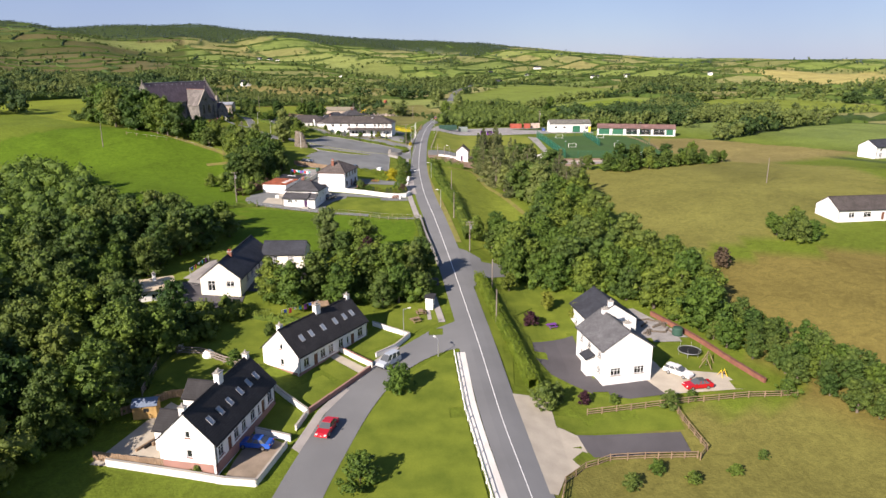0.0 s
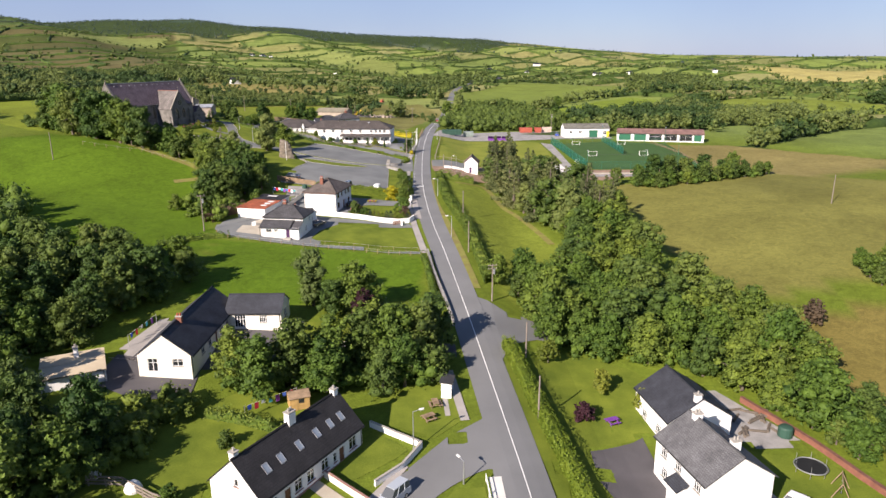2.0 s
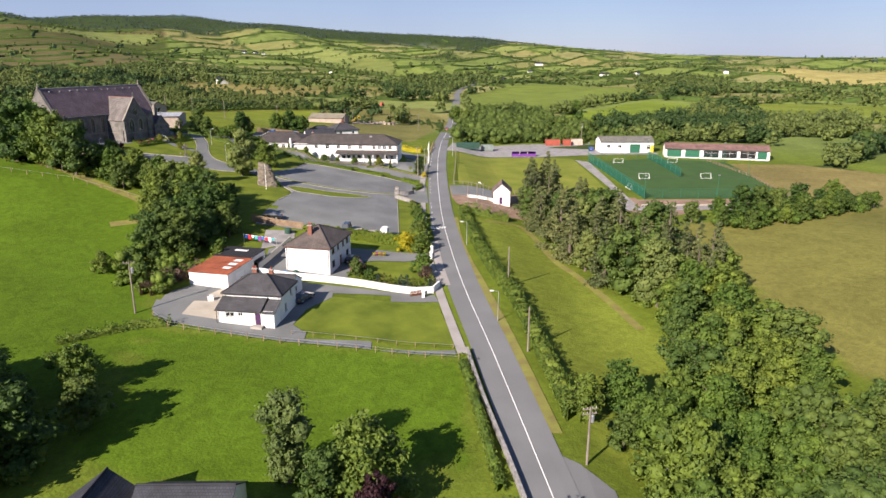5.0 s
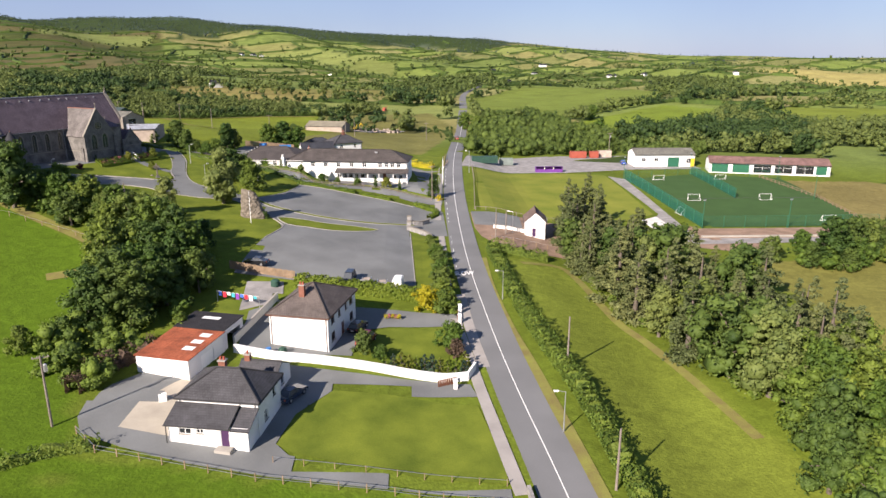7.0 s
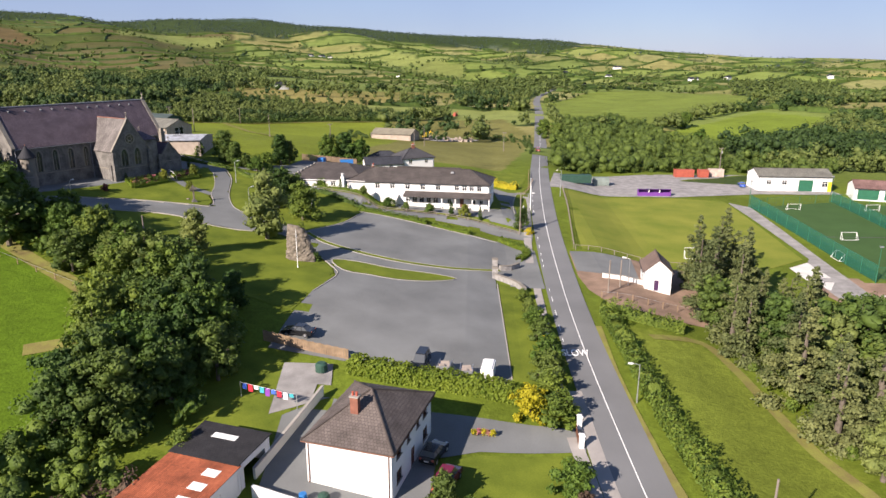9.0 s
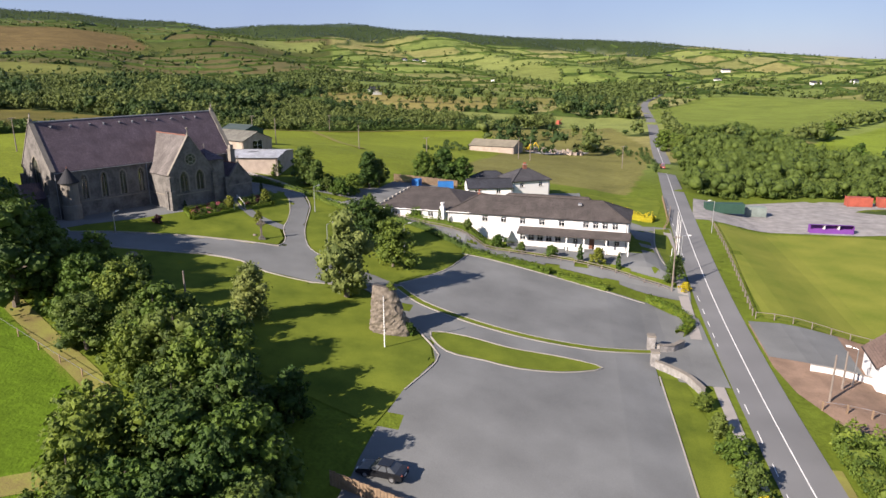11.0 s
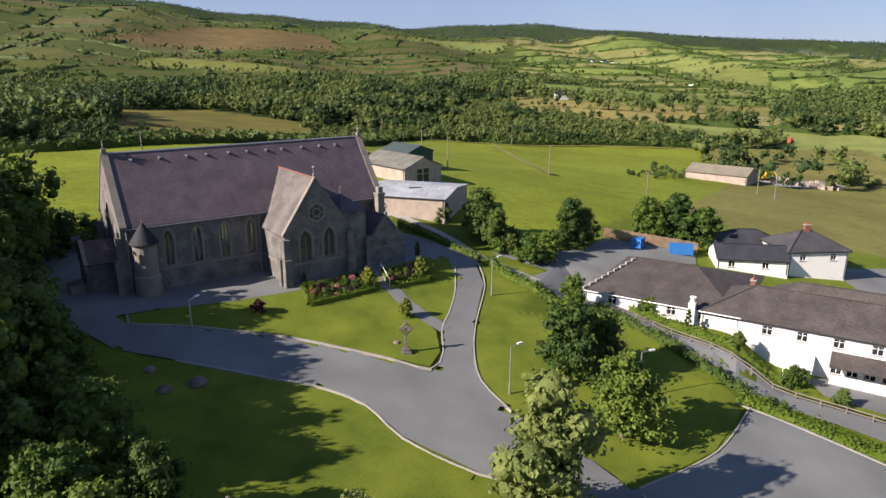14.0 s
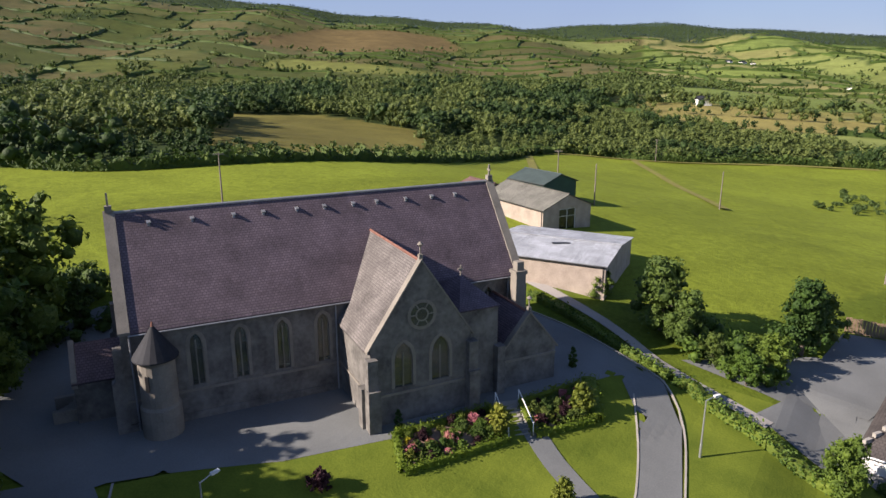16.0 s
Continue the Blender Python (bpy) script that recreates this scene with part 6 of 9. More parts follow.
def church_gable(x, y0, y1, w, he, hr, front, side_l, tiles, name, mat=STONE):
    """A gabled arm that stands out from the nave's front wall, y0 at the nave, y1 at its gable."""
    Lp = y0 - y1

    def turn(s):
        s.v = [(x + b, y1 + a + Lp / 2, c) for a, b, c in ((px, -py, pz) for px, py, pz in s.v)]
        return s
    p = sides(Lp, w)
    for sd, ops in (("l", front), ("f", side_l), ("b", [])):
        gab = sd == "l"
        top = (lambda u: he + hr * (1 - abs(u) / (w / 2)) + 0.2) if gab else (lambda u: he)
        wd = w if gab else Lp - 0.505
        shift = 0 if gab else 0.2525
        place = p[sd] if gab else (lambda u, d, z, q=p[sd], k=(1 if sd == "f" else -1): q(u + k * shift, d, z))
        tp = lambda u, d, z, q=place: (lambda c: (x - c[1], y1 + c[0] + Lp / 2, c[2]))(q(u, d, z))
        part(name + "_wall", panel(wd, top, [0.0] if gab else [], ops, 0.5, tp), mat, church)
        for o in ops:
            window(church, tp, o, STONE_PALE, 1)
        part(name + "_string_course", plate(tp, -wd / 2, wd / 2, 2.45, 2.65, -0.09, -0.003), STONE_PALE, church)
    k = hr / (w / 2)
    for sg in (-1, 1):
        qq = [(x + sg * (w / 2 + .25), y0, he - .25 * k + .12), (x + sg * (w / 2 + .25), y1 + .45, he - .25 * k + .12), (x, y1 + .45, he + hr + .12), (x, y0, he + hr + .12)]
        if sg > 0:
            qq = [qq[1], qq[0], qq[3], qq[2]]
        part(name + "_roof_slope", Shape().slab(qq, 0.12, slope_uv(qq)), tiles, church)
        cq = [(x + sg * (w / 2 + .25), y1 + .5, he - .05), (x + sg * (w / 2 + .25), y1 - .08, he - .05), (x, y1 - .08, he + hr + .34), (x, y1 + .5, he + hr + .34)]
        part(name + "_coping", Shape().slab(cq if sg < 0 else cq[::-1], 0.2), STONE_PALE, church)
    part(name + "_ridge", Shape().tube((x, y0, he + hr + .14), (x, y1 + .4, he + hr + .14), 0.12, n=6), CLAY_RIDGE, church, "red clay ridge tiles")
    part(name + "_finial", join(Shape().box(x, y1 + .2, he + hr + .3, .3, .3, .35), Shape().tube((x, y1 + .2, he + hr + .6), (x, y1 + .2, he + hr + 1.3), .06, n=6), Shape().lathe(x, y1 + .2, ((he + hr + 1.2, .05), (he + hr + 1.4, .24), (he + hr + 1.6, .05)), 10)), STONE_PALE, church)
    return p


PX, PY1 = 3.6, -CW / 2 - 7.4
church_gable(PX, -CW / 2 + 5.3, PY1, 8.4, 6.4, 6.2, [(-1.55, 3.0, 1.5, 3.6, "arch"), (1.55, 3.0, 1.5, 3.6, "arch")], [(-4.4, 3.0, 0.8, 3.2, "arch"), (-2.7, 3.0, 0.8, 3.2, "arch")], SLATE_WORN, "transept")
rose = Shape()
for i in range(24):
    a, b = 2 * math.pi * i / 24, 2 * math.pi * (i + 1) / 24
    for r0, r1, d in ((0.95, 1.2, -0.06), (0.42, 0.55, -0.05)):
        rose.face([(PX + r * math.cos(t), PY1 + d, 8.6 + r * math.sin(t)) for r, t in ((r0, a), (r1, a), (r1, b), (r0, b))][::-1])
part("rose_window", rose, STONE_PALE, church)
part("rose_pane", Shape().face([(PX + .95 * math.cos(2 * math.pi * i / 24), PY1 - 0.03, 8.6 + .95 * math.sin(2 * math.pi * i / 24)) for i in range(24)]), GLASS_LEADED, church)
for i in range(6):
    t = math.pi * i / 3
    part("tracery", Shape().tube((PX + .45 * math.cos(t), PY1 - .05, 8.6 + .45 * math.sin(t)), (PX + .95 * math.cos(t), PY1 - .05, 8.6 + .95 * math.sin(t)), .05, n=5), STONE_PALE, church)
for u in (-4.2, 4.2):
    bt = Shape().box(PX + u, PY1 - 0.3, -1, 0.95, 1.0, 4.4).box(PX + u, PY1 - 0.15, 3.4, 0.8, 0.8, 2.4)
    part("buttress", bt, STONE, church)
    bt = Shape().box(PX + u * 1.09, PY1 + 0.5, -1, 0.7, 0.8, 4.4)
    part("buttress", bt, STONE, church)
# small tower and sacristy beside the transept
tx = PX + 5.6
part("porch_tower", Shape().box(tx, -CW / 2 - 3.1, -1, 3.5, 6.2, 8.8), STONE, church, "square stone porch tower")
tw = [(tx - 1.9, -CW / 2 - 6.4, 7.8), (tx + 1.9, -CW / 2 - 6.4, 7.8), (tx + 1.9, -CW / 2 + .6, 7.8), (tx - 1.9, -CW / 2 + .6, 7.8)]
ap = (tx, -CW / 2 - 2.9, 9.6)
for i in range(4):
    qq = [tw[i], tw[(i + 1) % 4], ap]
    part("porch_tower_roof", Shape().slab(qq, 0.1, slope_uv(qq)), SLATE_PURPLE, church)
part("porch_finial", Shape().tube((tx, -CW / 2 - 2.9, 9.5), (tx, -CW / 2 - 2.9, 10.5), .07, n=6).box(tx, -CW / 2 - 2.9, 10.1, .5, .12, .12), STONE_PALE, church)
part("porch_door", Shape().box(tx - 0.6, -CW / 2 - 6.24, 0, 1.1, 0.1, 2.6), BLUE_PAINT, church, "blue painted church door")
for u in (-1.75, 1.75):
    part("buttress", Shape().box(tx + u, -CW / 2 - 6.5, -1, 0.7, 0.9, 5.4), STONE, church)
church_gable(PX + 10.5, -CW / 2 + 1.5, -CW / 2 - 6.2, 5.4, 3.2, 3.2, [], [], SLATE_PURPLE, "sacristy")
part("sacristy_chimney", Shape().box(CL / 2 - 1.0, -CW / 2 - 1.2, -1, 1.0, 1.0, 9.4).box(CL / 2 - 1.0, -CW / 2 - 1.2, 8.4, 1.2, 1.2, 0.3).box(CL / 2 - 1.0, -CW / 2 - 1.2, 8.7, 0.7, 0.7, 0.8), STONE_PALE, church)
# stair turret and west porch
ux, uy = -CL / 2 + 2.2, -CW / 2 - 1.0
turret = part("turret", Shape().lathe(ux, uy, ((-1, 1.45), (2.4, 1.45), (2.6, 1.3), (5.9, 1.3), (6.2, 1.5)), 20), STONE_PALE, church, "round stone stair turret")
part("turret_roof", Shape().lathe(ux, uy, ((6.2, 1.62), (6.3, 1.62), (8.6, 0.08)), 20), SLATE_DARK, turret)
part("turret_cap", Shape().lathe(ux, uy, ((8.5, .12), (8.9, .05)), 8), CLAY_RIDGE, turret)
# solid black block painted in for the dark of the slit opening
part("turret_slit", Shape().box(ux - 0.75, uy - 1.04, 4.0, 0.26, 0.2, 1.2, -0.6), BLACK_PAINT, turret)
wx, wy = -CL / 2 - 1.8, -0.6
part("west_porch_wall", Shape().box(wx, wy, -1, 3.6, 4.2, 4.6), STONE, church)
for sg in (-1, 1):
    qq = [(wx - 1.9, wy + sg * 2.35, 3.5), (-CL / 2 - .02, wy + sg * 2.35, 3.5), (-CL / 2 - .02, wy, 5.9), (wx - 1.9, wy, 5.9)]
    if sg > 0:
        qq = [qq[1], qq[0], qq[3], qq[2]]
    part("west_porch_roof", Shape().slab(qq, 0.12, slope_uv(qq)), SLATE_PURPLE, church)
part("west_porch_gable", Shape().slab([(wx - 1.9, wy - 2.3, 3.7), (wx - 1.5, wy - 2.3, 3.7), (wx - 1.5, wy, 6.2), (wx - 1.9, wy, 6.2)], .6).slab([(wx - 1.9, wy, 6.2), (wx - 1.5, wy, 6.2), (wx - 1.5, wy + 2.3, 3.7), (wx - 1.9, wy + 2.3, 3.7)], .6), STONE_PALE, church)
for k in range(4):
    part("porch_step", Shape().box(wx - 2.0 - 0.35 * k, wy, -1, 0.4, 2.2, 1.8 - 0.2 * k), STONE_PALE, church)
for sg in (-1, 1):
    part("step_wall", Shape().box(wx - 2.6, wy + sg * 1.3, -1, 1.8, 0.4, 2.1), STONE_PALE, church)

# ---- school ----
sang = math.degrees(math.atan2(4.6, -35.2)) + 180
SCHOOL_ROW = (-10.6, -6.9, -3.2, 0.5, 4.2, 7.9)
school = house("school", "long white two-storey school with brown tiled roof", -14.6 + 2.8 * math.cos(radians(sang)), 274.8 + 2.8 * math.sin(radians(sang)), sang, 34.4, 10.5, 13.5, 5.6, 2.5, TILE_BROWN, "h", openings={
    "f": [(u - 2.8, 4.0, 1.15, 1.1, "win") for u in SCHOOL_ROW] + [(u - 2.8, 4.0, 1.1, 1.1, "win") for u in (12.4, 14.2, 15.9, 17.7)] + [(u - 2.8, 0.9, 1.15, 1.15, "win") for u in (0.6, 2.2, 3.9, 5.6, 7.3)] + [(10.8, 0.0, 1.1, 2.2, "door")] + [(u - 2.8, 0.9, 0.9, 1.0, "win") for u in (-11.0, 10.6, 16.4, 18.2)],
    "r": [(-2, 0.9, 1.2, 1.2, "win"), (-2, 3.5, 1.2, 1.1, "win"), (2, 3.5, 1.2, 1.1, "win")]}, bars=1, sill=KERB)
q = [(-2.9, -7.9, 2.75), (17.8, -7.9, 2.75), (17.8, -5.26, 3.6), (-2.9, -5.26, 3.6)]
part("canopy_roof", Shape().slab(q, 0.15, slope_uv(q)), TILE_BROWN, school)
part("canopy_wall", Shape().box(1.6, -6.6, -0.8, 8.6, 0.2, 1.75), RENDER_WHITE, school)
for u in (6.4, 9.6, 13.6, 17.5):
    part("canopy_post", Shape().box(u, -7.6, -0.8, 0.22, 0.22, 3.4), RENDER_WHITE, school)
for u in (8.0, 15.0):
    part("low_wall", Shape().box(u, -7.4, -0.8, 2.4, 0.3, 1.5), RENDER_CREAM, school)
q = [(-7.4, -8.0, 1.9), (-4.4, -8.0, 1.9), (-4.4, -5.27, 2.7), (-7.4, -5.27, 2.7)]
part("porch_glazing", Shape().slab(q, 0.06), LAMP_GLASS, school, "pale translucent lean-to porch roof")
for u in (-7.3, -5.9, -4.5):
    part("porch_post", Shape().box(u, -7.9, -0.8, 0.1, 0.1, 2.7), WHITE_PAINT, school)
part("roof_vent", Shape().box(8.0, -1.9, 7.5, 0.7, 0.6, 0.35), STEEL, school)


def hip_block(root, u0, u1, v0, v1, ze, r0, r1, vr, zr, tiles, front=()):
    """Walls up to the eaves ze with a hipped roof whose ridge runs from r0 to r1."""
    place = {"f": lambda u, d, z: (u, v0 + d, z), "b": lambda u, d, z: (u, v1 - d, z), "l": lambda u, d, z: (u0 + d, u, z), "r": lambda u, d, z: (u1 - d, u, z)}
    for sd, a, b in (("f", u0, u1), ("b", u0, u1), ("l", v0 + 0.3, v1 - 0.3), ("r", v0 + 0.3, v1 - 0.3)):
        mid = (a + b) / 2
        ops = [(u - mid, z, w, h, k) for u, z, w, h, k in front] if sd == "f" else []
        here = lambda u, d, z, q=place[sd], m=mid: q(u + m, d, z)
        part("wall", panel(b - a, lambda u: ze, [], ops, 0.3, here), RENDER_WHITE, root)
        for o in ops:
            window(root, here, o, None, 1, KERB)
    e, zl = 0.4, ze - 0.05
    A, B, C, D = (u0 - e, v0 - e, zl), (u1 + e, v0 - e, zl), (u1 + e, v1 + e, zl), (u0 - e, v1 + e, zl)
    P, Q = (r0, vr, zr), (r1, vr, zr)
    for q in ([A, B, Q, P], [B, C, Q], [C, D, P, Q], [D, A, P]):
        part("roof_slope", Shape().slab(q, 0.12, slope_uv(q)), tiles, root)
    part("ridge", Shape().tube(P, Q, 0.11, n=6), tiles, root)
    part("fascia", Shape().tube(A, B, 0.08, n=5), WHITE_PAINT, root)


school_axis = pose(-14.6, 274.8, 13.5, 0, 0, sang)
school2 = thing("school_wing", "white school wing with a broad brown hipped roof", "school", school_axis)
hip_block(school2, -29.0, -10.2, -5.24, 13.5, 5.6, -25.4, -17.2, 4.4, 8.3, TILE_BROWN, [(-25.6, 4.2, 1.15, 1.1, "win"), (-21.7, 4.2, 1.15, 1.1, "win"), (-18.0, 4.2, 1.15, 1.1, "win"), (-14.2, 4.2, 1.15, 1.1, "win")])
for k in range(9):
    f = (k + 0.3) / 9
    part("verge_block", Shape().box(-29.5 + 4.2 * f, -5.5 + 9.6 * f, 5.6 + 2.6 * f, 0.8, 0.3, 0.34, 1.16), KERB, school2)
part("flue", Shape().box(-15.4, -5.75, 2.6, 0.8, 0.9, 4.0).lathe(-15.4, -5.75, ((6.6, .28), (7.1, .28), (7.15, .42), (7.3, .42)), 10), RENDER_WHITE, school2)
chimney(school2, -9.8, 1.8, 6.8, 1.5, 0.6, 0.8, BRICK, 2)
school_rear = thing("school_extension", "low rear school extension with a brown hipped roof", "school", school_axis)
hip_block(school_rear, -8.0, 13.0, 4.9, 12.0, 4.9, -5.0, 11.5, 7.6, 7.3, TILE_BROWN)
school3 = house("school_house", "white two-storey house behind the school", -16.8, 308.3, 29, 9.7, 8.0, level(-15, 305) - 0.2, 4.7, 2.2, TILE_GREY, "h", openings={"f": [(-2.5, 3.1, 1.0, 1.1, "win"), (2.5, 3.1, 1.0, 1.1, "win")]})
chimney(school3, 0, 0, 6.4, 1.5, 0.9, 0.6, BRICK, 2)
low = house("outbuilding", "low white school outbuilding with a dark slate roof", -25.0, 302.4, 15, 10.6, 6.2, level(-25, 302) - 0.2, 2.3, 1.5, SLATE_DARK, openings={"f": [(-3, 0.9, 1.0, 1.0, "win"), (2, 0.9, 1.0, 1.0, "win")]}, category="outbuilding")
house("outbuilding", "low outbuilding with a dark hipped slate roof", -25.5, 311.5, 15, 9.0, 6.0, level(-25.5, 311.5) - 0.2, 2.4, 1.7, SLATE_DARK, "h", openings={"f": [(2, 0.9, 1.0, 1.0, "win")]}, category="outbuilding")

# ---- farm sheds behind the church ----
def barn(label, x, y, ang, L, W, z0, he, hr, wall, sheet, doors=(), cat="barn"):
    b = house("barn", label, x, y, ang, L, W, z0, he, hr, sheet, wall=wall, openings={"r": [(0, 0, 3.2, he - 0.2, "gap")] if doors else []}, category=cat, oe=0.25, og=0.25)
    return b


barn("low barn of bare blocks with a weathered zinc roof", -79.8, 293.0, 8, 15.4, 14.6, level(-81.2, 292.8) - 0.6, 3.2, 0.7, BLOCK, SHEET_PALE)
zinc = bpy.data.objects["barn"]
# black plates laid on the sheets stand for the hole's dark inside
part("roof_hole_plate", Shape().box(0.6, -1.8, 3.86, 1.9, 0.8, 0.06, 0.5).box(1.4, -1.5, 3.88, 0.9, 0.7, 0.06, 0.1), BLACK_PAINT, zinc, "flat black plates standing for the dark of a torn roof hole")
for u in (-4.2, 0.4, 3.6):
    part("roof_sheet", Shape().slab([(u, -7.0, 3.27), (u + 1.1, -7.0, 3.27), (u + 1.1, -0.4, 3.92), (u, -0.4, 3.92)], 0.02), SHEET_GREY if u > 3 else FLAT_FELT if u > 0 else SHEET_PALE, zinc, "patched sheet of a different age")
barn("grey sheeted barn with a pale gabled roof", -92.5, 311.5, -24, 15.0, 9.5, level(-92.5, 311.5) - 0.8, 3.6, 1.9, BLOCK, SHEET_GREY, (1,))
barn("small green-roofed farm shed", -98.5, 326.0, -20, 9.0, 8.0, level(-98.5, 326.0), 3.8, 1.4, SHEET_GREEN, material("green_sheet", (0.055, 0.075, 0.07), 0.6, 0, 0.2, 0.5, 0.2, 4))
barn("low red-roofed farm shed", -104.0, 314.0, -24, 7.0, 6.0, level(-104.0, 314.0), 2.8, 1.0, BLOCK, SHEET_RED)
barn("long low shed with a pale olive sheet roof in a field", -35.0, 424.0, -14, 19.0, 12.0, level(-35.0, 424.0), 2.8, 1.9, BLOCK, material("olive_sheet", (0.21, 0.19, 0.14), 0.8, 0, 0.2, 0.4, 0.2, 4))

# ---- sports club ----
club = house("clubhouse", "white clubhouse with a grey roof and green doors", 96.5, 318.5, -2, 21.5, 9.0, 9.2, 4.6, 1.6, SHEET_GREY, openings={
    "f": [(-7.5, 2.2, 1.4, 1.2, "win"), (-3.0, 2.2, 1.4, 1.2, "win"), (3.2, 0.0, 4.2, 3.6, "door"), (8.6, 1.6, 1.6, 1.6, "win")]}, door=GREEN_PAINT, category="clubhouse")
part("yellow_panel", plate(sides(21.5, 9.0)["f"], 9.4, 10.7, 0.0, 3.2, -0.04, -0.003), YELLOW_PAINT, club)
stand = house("long_shed", "long white block shed with a rusty red roof and green doors", 127.0, 301.5, -15, 38.0, 8.0, 9.0, 3.7, 1.6, SHEET_RED, wall=RENDER_WHITE, openings={
    "f": [(u, 0.5, 5.4, 2.8, "door") for u in (-15.5, -8.8)] + [(u, 0.6, 5.6, 2.7, "gap") for u in (-2.0, 4.6, 11.2)] + [(16.3, 0.5, 3.4, 2.8, "door")]}, door=GREEN_PAINT, category="shed")

for u in (9.5, 15.0):
    part("roof_sheet", Shape().slab([(u, -4.1, 3.78), (u + 3.4, -4.1, 3.78), (u + 3.4, -0.3, 5.27), (u, -0.3, 5.27)], 0.04), SHEET_GREY, stand, "grey replacement roof sheet")

# ---- houses by the far fields ----
house("bungalow", "white bungalow among trees with a brown roof", 135.2, 130.8, 5, 20, 9, level(135.2, 130.8), 3.0, 2.6, TILE_BROWN, openings={"f": [(-6, 0.9, 1.6, 1.3, "win"), (-1.5, 0.9, 2.2, 1.3, "win"), (3, 0.0, 1.0, 2.1, "door"), (6, 0.9, 1.6, 1.3, "win")]})
house("house", "white house with a slate roof beyond a field", 206.0, 231.0, 20, 12, 8, level(206, 231), 4.8, 2.4, SLATE_DARK, openings={"f": [(-3, 0.9, 1.4, 1.3, "win"), (3, 0.9, 1.4, 1.3, "win"), (-3, 3.2, 1.2, 1.1, "win")]})

# ---- trees, woods and hedges ----
random.seed(5)
G = "trees behind the estate houses"
for kind, x, y, h in (("oak", -8, 76, 8), ("alder", -3.5, 79, 8.5), ("oak", 1.5, 82, 8), ("alder", 6, 84, 8.5), ("oak", 10.5, 85, 9), ("ash", 14.5, 86, 8.5), ("oak", 12, 79, 7), ("ash", 16, 80, 5.5), ("alder", 16.5, 90.5, 8), ("oak", 7, 90, 7.5),
                      ("oak", -12, 80, 7), ("ash", 9, 77, 6), ("oak", 1, 77, 7)):
    plant(kind, x, y, h * 1.18, group=G)
plant("birch", -4.5, 105.5, 11)
plant("oak", 3.5, 103, 10)
plant("ash", -0.5, 101.5, 7)
plant("copper", 5.0, 98.5, 7)
for kind, x, y, h in (("oak", -91, 227, 12.5), ("alder", -87, 224.5, 12), ("oak", -97, 229, 13), ("ash", -82, 222.5, 11), ("oak", -101.5, 234, 13.5), ("alder", -106, 239, 13), ("oak", -76, 219.5, 10), ("ash", -94, 223, 12), ("oak", -110, 246, 12), ("oak", -79.5, 218, 13), ("alder", -84, 217, 13), ("oak", -75.5, 214.5, 12), ("oak", -71.5, 213.5, 12), ("ash", -67.5, 211, 11), ("oak", -63, 210, 11), ("oak", -57, 208, 11.5), ("oak", -50, 204, 12), ("ash", -45, 199.5, 12), ("oak", -40, 196, 12.5), ("alder", -36, 192.5, 12.5), ("oak", -33, 187, 12)):
    plant(kind, x - (3.5 if x < -66 else 0), y - (2.5 if x < -66 else 0), h * (1.22 if x < -66 else 0.84 if y < 200 else 0.74), "tall broad-leaved tree shading the church forecourt", "trees between field and church")
LEFT_WOOD = [(-62, 124), (-51, 119), (-40, 119), (-30, 106), (-37, 96), (-38, 88), (-28, 76), (-24, 69), (-20.5, 63), (-24.5, 57), (-25.5, 45), (-28, 33), (-34, 12), (-60, 10), (-62, 60)]
CHURCH_TREES = [(-112, 244), (-105, 238), (-95, 229.5), (-84, 226), (-72, 220), (-60, 216), (-48, 209.5), (-41, 203.5), (-32, 199), (-29, 188), (-29, 172), (-36, 169), (-42, 171), (-45, 181), (-43, 189), (-51, 199), (-64, 206.5), (-77, 214), (-92, 222), (-112, 228)]
LOWER_WOOD = [(35, 110), (37, 104), (36, 92), (47, 88.5), (60, 83), (67, 69), (70, 66), (75, 76), (73.5, 92), (68, 110), (64, 128), (62, 146), (66, 158), (58, 160), (51, 146), (49, 138), (43, 121)]
CONIFERS = [(39, 214), (40, 192), (41.5, 179), (45.5, 169), (51, 152), (57, 148), (68, 160), (66, 171), (62, 183), (57, 198), (50, 218), (41, 221)]
PITCH_TREES = [(84, 204), (91, 199), (104, 202), (138, 222), (126, 224), (108, 214), (96, 212)]
wood(LEFT_WOOD, ["alder", "oak", "alder", "ash"], 5.6, 7.5, 12, "wood beside the estate", 2)
# alder share raised here to darken the belt
wood(CHURCH_TREES, ["alder", "alder", "ash", "oak"], 4.6, 5.5, 8.6, "trees between field and church", 3)
wood([(-46, 186), (-40, 189), (-34, 187), (-31.5, 179), (-34, 171), (-39, 167), (-43, 175)], ["oak", "alder", "alder", "ash"], 4.4, 8.5, 11.5, "trees beside the villa garden", 9)
# paler leaf kinds only, carrying the stronger light on this wood in their colour
wood(LOWER_WOOD, ["oak", "ash", "oak", "oak"], 4.8, 7.0, 11, "wood beside the side road", 4)
wood([(67, 69), (72, 58), (80, 39), (90, 30), (98, 34), (84, 56), (76, 75)], ["oak", "ash", "alder"], 2.7, 3.6, 6.0, "scrub belt beside the paddock", 14)
wood(CONIFERS, ["pine", "pine", "pine", "ash", "pine", "pine", "birch"], 4.2, 8.0, 14, "conifer belt", 5)
wood([(41, 222), (49, 222), (48, 238), (42, 237)], ["pine"], 3.6, 11, 14.5, "conifer belt", 6)
wood(PITCH_TREES, ["alder", "alder", "oak", "ash"], 4.6, 5, 8.0, "trees below the pitches", 7)
